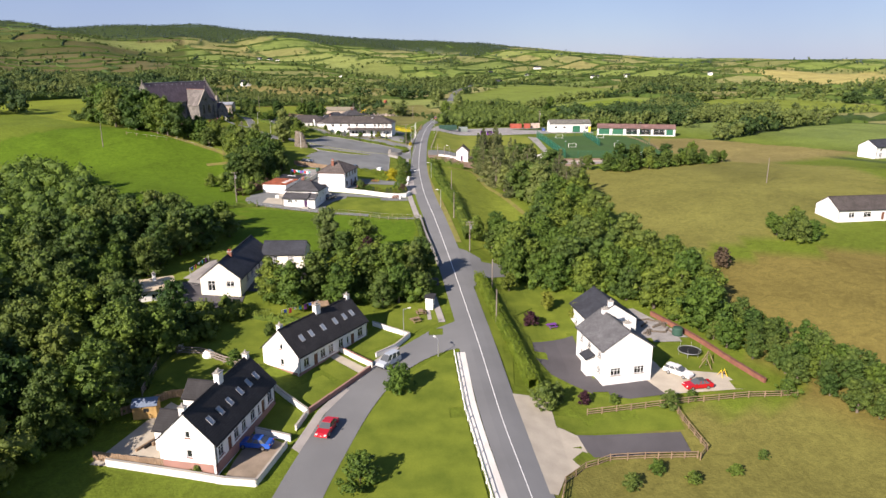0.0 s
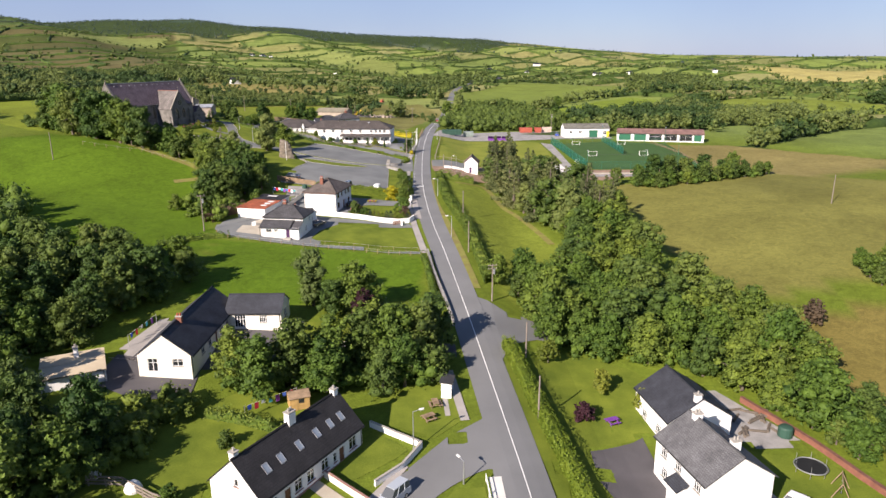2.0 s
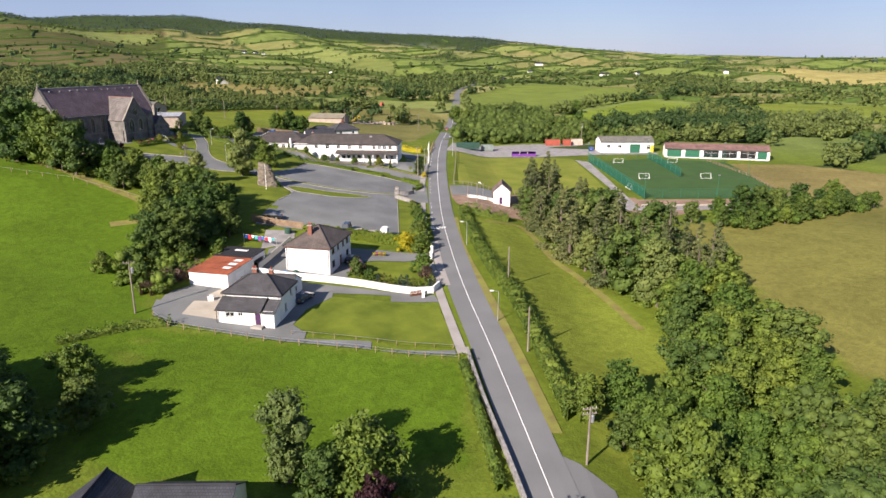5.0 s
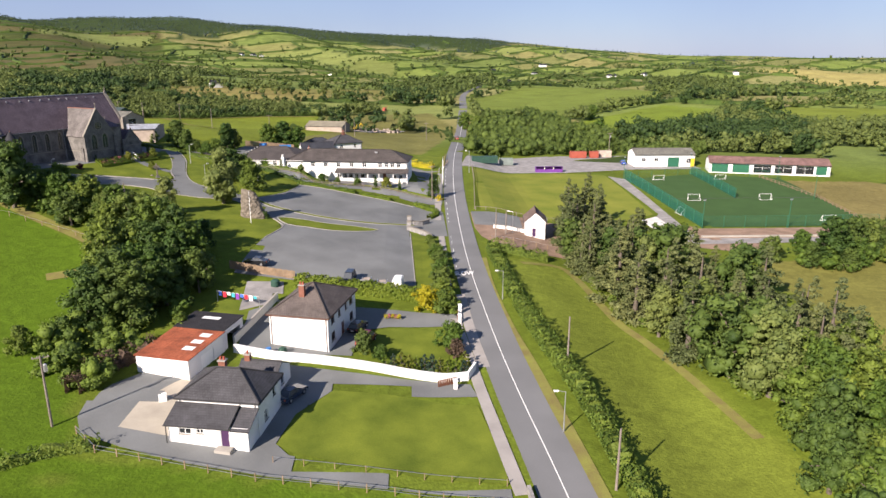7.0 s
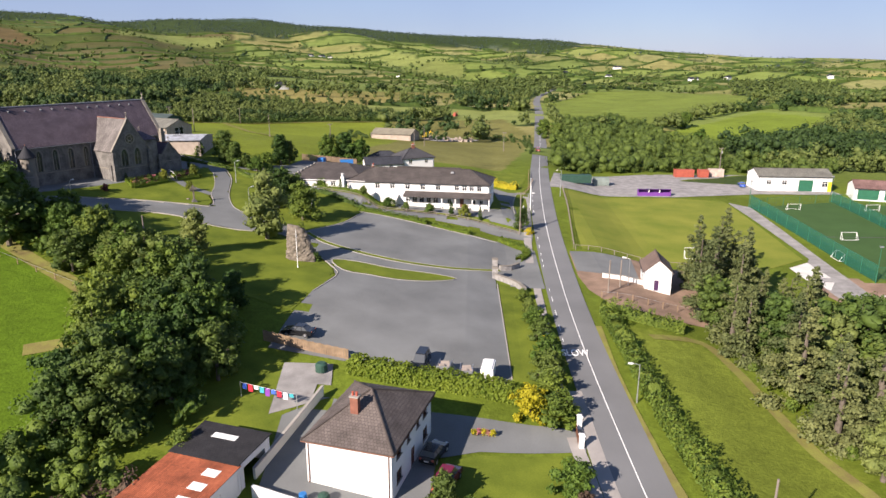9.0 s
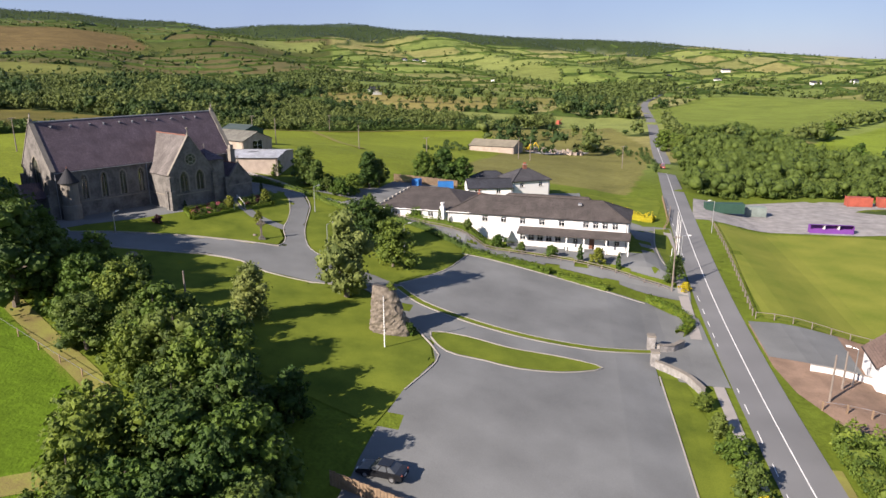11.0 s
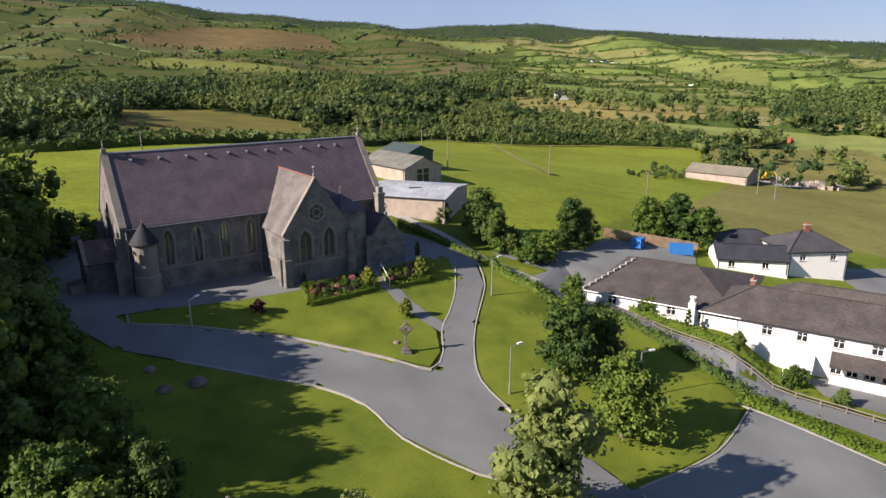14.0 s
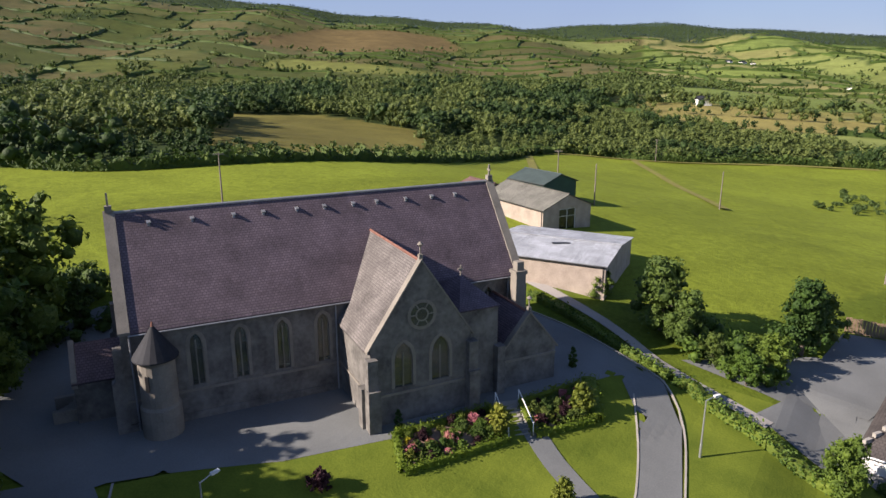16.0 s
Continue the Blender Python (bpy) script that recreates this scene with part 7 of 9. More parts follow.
for kind, x, y, h in (("alder", 91, 205, 10.5), ("alder", 97, 208, 9.5), ("oak", 88, 211, 6.5), ("ash", 105, 213, 8), ("ash", 80, 208, 6), ("alder", 112, 216, 8.5), ("oak", 124, 220, 9)):
    plant(kind, x, y, h, "dark broad-leaved tree below the pitches", "trees below the pitches")
wood([(104.5, 111.4), (112.6, 109.8), (111.6, 119.8), (105.5, 122.4)], ["oak", "ash"], 3.6, 4.5, 7.5, "trees round a bungalow", 8)
for kind, x, y, h in (("bush", 12.8, 46.8, 5.0), ("bush", 8.6, 26.5, 4.6), ("shrub", 34.2, 45.0, 4.4), ("shrub", 36.4, 47.2, 3.4), ("red", 40.5, 47.0, 2.2), ("bush", 45.0, 47.0, 1.6), ("red", 36.5, 73, 3.0), ("young", 41, 80, 4.2), ("young", 45.5, 75, 4.0), ("young", 34.5, 88, 4.5),
                      ("shrub", 53.0, 45.6, 3.0), ("bush", 57, 47.5, 1.6), ("bush", 72, 48, 3.0), ("bush", -10.8, 27.6, 1.5), ("column", -8.6, 27.8, 1.8), ("gold", -17.8, 36.0, 2.2), ("bush", -13, 54, 2.6), ("shrub", -9.5, 64.5, 2.4),
                      ("birch", -36.7, 228.6, 13.0), ("oak", -33.7, 243.4, 8.5), ("alder", -40.4, 249.5, 9.0), ("alder", -38.5, 254.5, 7.0), ("birch", -45.0, 215.7, 8.0), ("oak", -44.7, 268.5, 5.5),
                      ("ash", -63.6, 284.2, 8.6), ("ash", -60.4, 282.2, 6.4), ("oak", -71.8, 287.6, 3.8), ("alder", -50.6, 289.5, 8.6), ("ash", -49.4, 293.4, 6.5), ("oak", -52.6, 282.5, 4.8), ("oak", -53.8, 278.6, 3.8), ("ash", -57.4, 280.8, 3.4), ("oak", -41, 305.5, 8.0), ("alder", -36.5, 307.5, 9.0), ("oak", -32.5, 307.5, 7.6),
                      ("young", -60.5, 252.6, 2.6), ("young", -63.5, 262.6, 3.0), ("young", -67.4, 255.8, 2.8), ("red", -73.8, 243.0, 1.8), ("column", -73.4, 251.0, 1.9), ("column", -66.9, 268.4, 2.2),
                      ("shrub", -14.5, 262.6, 2.4), ("bush", -9, 261.0, 2.6), ("column", -4, 259.8, 3.4), ("young", -1, 259.2, 3.4), ("column", 2.5, 258.4, 3.2), ("bush", -19, 265.4, 2.8), ("shrub", -25, 267.4, 2.4), ("column", -30.8, 269.0, 3.0), ("bush", -36, 272.5, 2.4),
                      ("alder", 11.6, 256.8, 5.0), ("gold", 13.2, 254.6, 1.8), ("bush", -26.0, 220.5, 1.8), ("oak", 30.4, 119, 6.5), ("oak", 35.5, 121, 8.0), ("ash", 33.5, 113, 5.0),
                      ("oak", -27.5, 167.5, 4.0), ("shrub", -1.6, 164.0, 3.6), ("bush", 0.8, 162.2, 2.2), ("bush", 10.8, 166.2, 4.4), ("russet", 11.3, 163.4, 2.8), ("gold", 7.6, 179.8, 4.4), ("gold", 11.4, 181.2, 2.8), ("bush", 10.6, 178.8, 4.2), ("bush", 10.3, 184, 4.0), ("shrub", 10.6, 189, 4.4), ("bush", 10.8, 194, 4.2), ("gold", 11, 197.5, 2.4), ("shrub", 10.8, 201, 3.6), ("bush", 10.4, 206, 3.2), ("shrub", 9.8, 211, 2.8), ("bush", 9.2, 216, 2.4),
                      ("oak", -46, 161, 4.5), ("oak", -33, 121, 7.5), ("oak", -38, 114, 8.5), ("ash", -29, 114.5, 6.5), ("oak", -45, 120, 9.0), ("oak", 38, 470, 11), ("oak", 44, 463, 9), ("oak", 105, 430, 9), ("oak", 125, 520, 10), ("dead", 84, 100, 5.0), ("bush", 46, 30.5, 2.2), ("bush", 50, 28.5, 1.8), ("shrub", 42, 28, 2.2), ("bush", 56, 30, 1.6), ("shrub", 61, 33, 1.5)):
    plant(kind, x, y, h)
hedge([(-35.5, 151.4), (-35.2, 154.7), (-33.4, 157.8), (-30.9, 160.7), (-27.9, 162.4)], 2.0, 1.7, LEAF_BROWN, "dry brown bramble hedge behind the garage", 150, 0.4, 0.13)
hedge([(28.4, 90.5), (30.0, 76), (31.8, 62), (33.2, 49.5)], 1.9, 2.1, LEAF_HEDGE, "long clipped bright green roadside hedge", 130, 0.04)
hedge([(21.8, 210), (22.4, 196), (23.0, 181), (24.8, 164), (26.6, 152), (27.6, 135), (28.4, 117)], 2.0, 1.8, LEAF, "overgrown field hedge beside the road", 170, 0.22, 0.15)
hedge([(21.5, 212), (28, 208.5), (33, 208)], 2.2, 1.8, LEAF, "overgrown hedge at the field's end", 90, 0.25, 0.16)
hedge([(-14.2, 186.4), (-9.0, 185.2), (-3.5, 184.6), (6.8, 183.2)], 2.2, 1.9, LEAF_HEDGE, "tall clipped laurel hedge", 240, 0.08, 0.16)
for i in range(13):
    f = i / 12
    gx, gy = (1.6 + 12.4 * f, 159.2 - 2.6 * f + 1.2 * math.sin(math.pi * f)) if f < 0.86 else (12.3, 158.0 + 18 * (f - 0.86))
    plant(("thuja", "gold_thuja", "blue_thuja")[(i * 2 + i // 3) % 3], gx, gy, 2.2 + 0.5 * math.sin(i * 2.3) ** 2, group="clipped conifers above the villa wall")
hedge([(-24.4, 257.7), (-17, 255.4), (-9.0, 252.9)], 1.6, 0.9, LEAF_HEDGE, "low clipped car park hedge", 80, 0.12)
hedge([(-7.6, 252.4), (-4, 251.2), (0.3, 249.8)], 1.8, 0.9, LEAF_HEDGE, "low clipped car park hedge", 80, 0.12)
hedge([(6.6, 249.4), (9.0, 247.6), (11.2, 244.4), (11.6, 240.4), (9.8, 237.2)], 1.5, 1.0, LEAF_HEDGE, "low hedge at the car park gate", 80, 0.12)
hedge([(-42.3, 271.2), (-29.6, 262.6), (-25, 260.2), (-20, 258.6)], 1.3, 0.9, LEAF_LIGHT, "loose hedge below the school lane", 60, 0.25)
hedge([(-40.5, 275), (-33, 269.8), (-20, 265.8)], 1.2, 0.8, LEAF_HEDGE, "low hedge before the school", 60, 0.2)
hedge([(-59.4, 273.2), (-64.6, 275.6), (-72.7, 280.0), (-78.4, 282.4)], 1.0, 0.9, LEAF, "dark leafy hedge beside the church drive", 80, 0.15)
hedge([(-58.6, 272.8), (-53.1, 271.2), (-49.3, 269.4), (-44.0, 268.2)], 1.3, 1.1, LEAF, "loose green hedge along the school lane", 70, 0.2)
for loop in ([(-70.5, 247.8), (-73.1, 250.2), (-69.1, 257.6), (-66.6, 255.5), (-70.5, 247.8)], [(-67.7, 259.9), (-65.0, 265.6), (-62.3, 262.4), (-65.2, 257.6), (-67.7, 259.9)]):
    for a, b in zip(loop, loop[1:]):
        hedge([a, b], 0.6, 0.75, LEAF_HEDGE, "low clipped edging hedge of a flower bed", 90, 0.06, 0.08)
hedge([(-62.3, 262.6), (-63.6, 264.6), (-64.6, 266.6)], 1.6, 0.9, LEAF_HEDGE, "broad clipped hedge beside a flower bed", 90, 0.06, 0.08)
hedge([(3.6, 305.1), (8.5, 302.2), (13.3, 299.9)], 1.8, 1.7, LEAF_GOLD, "low golden yellow clipped garden hedge", 70, 0.15)
hedge([(-41.5, 134), (-33, 139.4), (-28, 141)], 1.2, 1.1, LEAF, "straggling thin green field hedge", 50, 0.3)
hedge([(15.6, 131), (16.4, 122), (17.0, 112), (17.6, 104)], 1.0, 1.3, LEAF, "green ivy-clad bank beside the road", 80, 0.2)
hedge([(-190, 276), (-168, 293), (-148, 354), (-154, 440), (-119, 463), (-82, 493), (-50, 511)], 3.0, 2.2, LEAF_DARK, "field hedge before the woods", 30, 0.35, 0.35)


LOW_SCRUB = [(-205, 285), (-148, 300), (-143, 380), (-150, 452), (-215, 466), (-172, 390), (-156, 325), (-186, 320), (-205, 332)]


def far_growth():
    """Hedgerow trees, woods and scrub of the far land, too many to count."""
    rng = np.random.default_rng(11)
    rnd = random.Random(12)
    near_v, far_v, ridge_v = ([], []), ([], []), []
    near_c, far_c, ridge_c = ([], []), ([], []), []
    spots = []
    for _ in range(170000):
        r = 165 * math.exp(rnd.random() * math.log(2700 / 165))
        az = rnd.uniform(-82, 52)
        x, y = r * math.sin(radians(az)), 150 + r * math.cos(radians(az))
        if any(x0 < x < x1 and y0 < y < y1 and inside(poly, x, y) for x0, x1, y0, y1, poly, c in BOXES):
            continue
        if (r < 330 and (x > -125 and x < 110)) or (x < 160 and 225 < y < 335 and x > 0):
            continue
        w = woodland(x, y)
        cell, edge = field_cell(x, y)
        if abs(x - along([(p[1], p[0]) for p in ROAD], y)) < 9 and y < 820:
            continue
        keep = w > 0.42 or (edge < 5 and rnd.random() < 0.45) or rnd.random() < 0.003
        if not keep:
            continue
        spots.append((x, y, r, w))
    for x0, x1, y0, y1, poly, c in BOXES:
        if y0 < 425:
            continue
        for a, b in zip(poly, poly[1:] + poly[:1]):
            k = int(math.dist(a, b) / 4)
            for i in range(k):
                x, y = a[0] + (b[0] - a[0]) * i / k + rnd.uniform(-1, 1), a[1] + (b[1] - a[1]) * i / k + rnd.uniform(-1, 1)
                if rnd.random() < 0.8 and abs(x - along([(p[1], p[0]) for p in ROAD], y)) > 6:
                    spots.append((x, y, math.hypot(x, y - 150), 0.0))
    grid = {}
    for x, y, r, w in spots:
        gap = 4.8 if r < 620 else 7.5 if r < 1200 else 12
        k = (int(x / gap), int(y / gap), int(gap * 10))
        if k in grid:
            continue
        grid[k] = 1
        if r > 2050 and w > 0.42 and rnd.random() < 0.3:
            continue
        lift = noise.noise(Vector((x * 0.03, y * 0.03, 5.0)))
        h = (rnd.uniform(4.5, 10.0) if r < 700 else rnd.uniform(3.5, 9.0)) * (1 + 0.45 * lift)
        if w < 0.42:
            h = rnd.uniform(3, 5.5) if rnd.random() < 0.45 else rnd.uniform(6, 11.5)
        if inside(LOW_SCRUB, x, y):
            h = min(h, rnd.uniform(1.6, 3.6))
        elif -190 < x < -40 and 455 < y < 640:
            h = min(h, rnd.uniform(3.0, 6.5))
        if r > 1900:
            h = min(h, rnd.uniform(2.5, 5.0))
        g = level(x, y)
        near = r < 620
        n = 74 if near else 11 if r < 1200 else 4
        m = 5 if near else 2 if r < 1200 else 1
        cs = [(x + h * 0.26 * rnd.uniform(-1, 1), y + h * 0.26 * rnd.uniform(-1, 1), g + h * rnd.uniform(0.2, 0.82)) for _ in range(m)]
        rs = [max(0.8, h * rnd.uniform(0.15, 0.30) * (1.0 if near else 1.15 if r < 1200 else 1.7)) for _ in range(m)]
        sz = (0.3 + 0.04 * h) * (0.78 if near else 2.2 if r < 1200 else 3.2)
        dark = lift + 0.8 * noise.noise(Vector((x * 0.011, y * 0.011, 9.0))) > (0.12 if r < 1800 else -9)
        # ridge trees take the haze-tinted leaf
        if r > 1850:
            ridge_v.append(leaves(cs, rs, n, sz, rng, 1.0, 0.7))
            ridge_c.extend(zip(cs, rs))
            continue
        (near_v if near else far_v)[dark].append(leaves(cs, rs, n, sz, rng, 1.0, 0.7))
        (near_c if near else far_c)[dark].extend(zip(cs, rs))
    for v, c, mat, lab in ((near_v[0], near_c[0], LEAF_FAR, "woods and scrub across the valley"), (near_v[1], near_c[1], LEAF_WOOD, "dark alder woods across the valley"), (far_v[0], far_c[0], LEAF_FAR, "distant hedgerow trees and woods"), (far_v[1], far_c[1], LEAF_WOOD, "distant dark green woods"), (ridge_v, ridge_c, LEAF_HAZED_RIDGE, "far ridge woods with distance haze put into their blue-green colour")):
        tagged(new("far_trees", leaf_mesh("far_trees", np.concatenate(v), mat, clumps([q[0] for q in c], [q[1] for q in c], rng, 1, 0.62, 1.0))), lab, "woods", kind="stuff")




def unwarp(u, v):
    """The place at which the fields' bent grid has the values u and v."""
    x, y = 0.88 * u - 0.47 * v, 0.47 * u + 0.88 * v
    for _ in range(12):
        a = u - 25 * math.sin(y * 0.006) - 10 * math.sin(y * 0.021)
        b = v - 22 * math.sin(x * 0.007 + 1) - 9 * math.sin(x * 0.02)
        k = 0.88 * 0.88 + 0.47 * 0.47
        x, y = (0.88 * a - 0.47 * b) / k, (0.47 * a + 0.88 * b) / k
    return x, y


def field_hedges():
    """Thick hedges along the fields of the far land, with a ragged top."""
    rnd = random.Random(31)
    lines = []
    for row in range(-24, 40):
        lines.append([(-2400 + 9 * i, row * 95) for i in range(540)])
        w, off = 120 + 90 * chance(row, 9.0), 140 * chance(row, 5.0)
        for col in range(-20, 24):
            lines.append([(col * w - off, row * 95 + 9.5 * i) for i in range(11)])
    vs, fs = [], []
    for ln in lines:
        last = None
        for u, v in ln:
            x, y = unwarp(u, v)
            r, az = math.hypot(x, y - 150), math.degrees(math.atan2(x, y - 150))
            ok = 300 < r < 2300 and -84 < az < 55 and not (r < 380 and -125 < x < 110) and woodland(x, y) < 0.5 and abs(x - along([(p[1], p[0]) for p in ROAD], y)) > 8
            if not ok or any(x0 < x < x1 and y0 < y < y1 and inside(poly, x, y) for x0, x1, y0, y1, poly, c in BOXES) or noise.noise(Vector((x * 0.01, y * 0.01, 2))) < -0.28:
                last = None
                continue
            g = level(x, y) - 0.4
            h, wd = rnd.uniform(1.8, 4.6), rnd.uniform(1.3, 2.6)
            i0 = len(vs)
            jx, jy = rnd.uniform(-1, 1), rnd.uniform(-1, 1)
            vs += [(x + wd * a + jx, y + wd * b + jy, g + h * c) for a, b, c in ((-1, -1, 0), (-0.8, -0.8, 0.8), (0, 0, 1.1), (0.8, 0.8, 0.8), (1, 1, 0), (1, -1, 0), (0.8, -0.8, 0.8), (0, 0, 1.15), (-0.8, 0.8, 0.8), (-1, 1, 0))]
            if last is not None:
                for k in (0, 1, 2, 3, 5, 6, 7, 8):
                    fs.append((last + k, last + k + 1, i0 + k + 1, i0 + k))
            last = i0
    me = bpy.data.meshes.new("field_hedges")
    me.from_pydata(vs, [], fs)
    me.polygons.foreach_set("use_smooth", [True] * len(fs))
    me.materials.append(LEAF_DARK)
    tagged(new("field_hedges", me), "thick dark hedges between the far fields", "hedges", kind="stuff")


def undergrowth(polys, label, h0, h1, gap, seed, count=130, size=0.22, mat=LEAF):
    """Saplings and scrub that close the gaps under the trees."""
    rng, rnd = np.random.default_rng(seed), random.Random(seed)
    v, balls = [], []
    for poly in polys:
        xs, ys = [p[0] for p in poly], [p[1] for p in poly]
        got = set()
        for _ in range(int((max(xs) - min(xs)) * (max(ys) - min(ys)) / gap ** 2 * 2)):
            x, y = rnd.uniform(min(xs), max(xs)), rnd.uniform(min(ys), max(ys))
            k = (int(x / gap), int(y / gap))
            if k in got or not inside(poly, x, y) or any(math.hypot(x - a, y - b) < c for a, b, c in CLEARINGS):
                continue
            got.add(k)
            h, g = rnd.uniform(h0, h1), level(x, y)
            cs = [(x + h * 0.3 * rnd.uniform(-1, 1), y + h * 0.3 * rnd.uniform(-1, 1), g + h * rnd.uniform(0.15, 0.7)) for _ in range(4)]
            rs = [h * rnd.uniform(0.22, 0.34) for _ in range(4)]
            v.append(leaves(cs, rs, int(count * 1.25), size, rng, 1.0, 0.6))
            balls.extend(zip(cs, rs))
    tagged(new("undergrowth", leaf_mesh("undergrowth", np.concatenate(v), mat, clumps([q[0] for q in balls], [q[1] for q in balls], rng, 1, 0.72, 1.0))), label, "undergrowth", kind="stuff")


undergrowth([LEFT_WOOD, CHURCH_TREES, LOWER_WOOD, PITCH_TREES], "dense scrub and saplings under the trees", 2.2, 4.2, 2.6, 21, 60, 0.24)
undergrowth([[(-64.5, 283.6), (-58, 279), (-52.6, 276.6), (-51, 279.5), (-49.8, 292), (-52.5, 294), (-55, 286), (-62, 287)], [(-45, 303), (-32, 305.5), (-32, 309), (-44, 309)]], "scrub and young trees behind the school", 1.2, 3.4, 2.4, 24, 110, 0.2)
undergrowth([[(28, 339), (60, 347.5), (95, 350), (112, 338), (128, 346), (118, 374), (86, 370), (60, 388), (33, 384)], [(34, 386), (60, 390), (100, 380), (106, 419), (102, 488), (91, 545), (52, 538), (42, 470)], [(36, 392), (60, 395), (70, 408), (40, 412)]], "scrub woodland behind the club yard", 1.6, 8.0, 4.0, 25, 190, 0.24, LEAF_LIGHT)
undergrowth([[(-62, 404), (-46, 402), (-45, 428), (-58, 440)], [(0, 452), (20, 440), (26, 470), (6, 482)], [(24, 372), (27, 420), (31, 470), (25, 470), (20, 410)]], "low thorn scrub in the rough field", 1.0, 3.2, 5.0, 33, 90, 0.22, LEAF_FAR)
undergrowth([[(-24, 57), (-20, 59.5), (-16.5, 66), (-14.5, 72), (-19, 73), (-26, 70), (-30, 62)]], "dense bushes below the bungalow yard", 2.2, 4.4, 2.0, 29, 90, 0.2)
undergrowth([[(-13, 77), (-6, 74.5), (3, 78), (11, 77.5), (17.5, 80), (18, 85), (8, 84.5), (-6, 82), (-13, 81)]], "leafy scrub between the gardens", 2.5, 5.0, 2.2, 26, 90, 0.2)
undergrowth([[(-30, 30), (-25, 33), (-24.5, 44), (-28, 52), (-24, 62), (-19, 70), (-26, 74), (-34, 60), (-34, 40)]], "rough weeds and scrub behind the gardens", 0.8, 2.4, 1.9, 27, 60, 0.17)
undergrowth([[(-46, 168), (-37, 169), (-31, 161), (-33, 151), (-41, 155)]], "brambles and scrub behind the garage", 1.6, 4.6, 2.2, 28, 90, 0.18)
undergrowth([CONIFERS], "low scrub under the conifers", 1.2, 2.4, 3.0, 22)
undergrowth([[(-62, 124), (-62, 10), (-92, 20), (-104, 150), (-96, 164), (-84, 156)]], "dense wood beside the estate", 6.5, 10, 4.2, 23, 150, 0.34)
undergrowth([[(-118, 234), (-110, 240.5), (-107.6, 248), (-109.5, 253), (-121, 257), (-124, 240)]], "dark bushes along the churchyard edge", 1.8, 3.8, 2.2, 35, 90, 0.2, LEAF_DARK)
plant("column", -110.2, 247.0, 5.5, "tall dark columnar conifer beside the churchyard")
far_growth()
field_hedges()

# ---- walls, fences and gates ----
masonry("garden_wall", [(7.6, 69.2), (14.2, 64.6), (11.9, 60.6), (8.8, 57.6)], 0.8, 0.22, RENDER_WHITE, "low grey-white garden wall of a corner plot", KERB)
masonry("garden_wall", [(3.0, 59.0), (5.8, 56.6), (8.4, 54.4)], 0.9, 0.22, RENDER_CREAM, "salmon-coloured dividing wall with brick base", PLINTH)
masonry("garden_wall", [(8.2, 53.6), (4.6, 47.8), (0.4, 41.0)], 0.75, 0.22, PLINTH, "low red-brown front wall along the pavement", PLINTH, smooth=True)
masonry("garden_wall", [(0.3, 40.8), (-3.4, 44.6), (-7.6, 49.6)], 0.9, 0.22, RENDER_WHITE, "white dividing wall between estate gardens", KERB)
masonry("garden_wall", [(-1.0, 34.6), (-3.5, 35.4), (-5.8, 36.2)], 0.9, 0.22, RENDER_WHITE, "white dividing wall between estate gardens", KERB)
masonry("garden_wall", [(0.2, 40.4), (-0.7, 36.9)], 0.75, 0.22, RENDER_CREAM, "low front wall along the pavement", KERB)
masonry("garden_wall", [(-1.3, 33.4), (-2.4, 29.5), (-3.5, 25.6)], 0.8, 0.22, RENDER_CREAM, "low front wall along the pavement", KERB, smooth=True)
masonry("garden_wall", [(-3.5, 25.6), (-7.4, 26.0), (-11, 26.8), (-22, 29)], 0.9, 0.25, RENDER_WHITE, "white rendered side garden wall", KERB)
masonry("garden_wall", [(-19.2, 163.0), (-13.4, 161.2), (-7.7, 160.4), (-1.2, 159.0), (2.9, 157.8), (9.5, 156.3), (12.4, 156.7), (13.6, 159.4)], 1.15, 0.25, RENDER_WHITE, "long curved white garden wall of the villa", WHITE_PAINT, smooth=True, gap=1.5)
masonry("garden_wall", [(-19.8, 165.5), (-16.4, 180.5)], 1.2, 0.25, RENDER_CREAM, "rendered wall behind the villa", KERB)
masonry("brick_wall", [(60.5, 77.0), (65.3, 66.4), (67.4, 59.8), (70.4, 51.6)], 0.8, 0.4, BRICK, "long low red brick boundary wall", BRICK_DARK, smooth=True)
masonry("stone_wall", [(5.2, 230.8), (6.2, 230.6), (8.0, 231.4), (9.6, 233.4)], 1.0, 0.5, WALL_STONE, "curved rubble stone gate wall", STONE_PALE, smooth=True, gap=0.8)
masonry("stone_wall", [(5.0, 225.2), (6.4, 224.6), (8.6, 222.6), (9.8, 219.6)], 1.0, 0.5, WALL_STONE, "curved rubble stone gate wall", STONE_PALE, smooth=True, gap=0.8)
masonry("retaining_wall", [(16.6, 134.5), (17.6, 122), (19.2, 108), (20.2, 98)], 0.9, 0.35, WALL_STONE, "rough stone roadside wall under ivy", None, smooth=True)
masonry("pump_wall", [(24.5, 228.6), (31.8, 228.4)], 0.9, 0.25, RENDER_WHITE, "low white wall beside the pump house", KERB)
masonry("low_wall", [(73.6, 227.4), (98, 227), (118, 226.6)], 0.5, 0.3, KERB, "low concrete edge of the pitches", None)


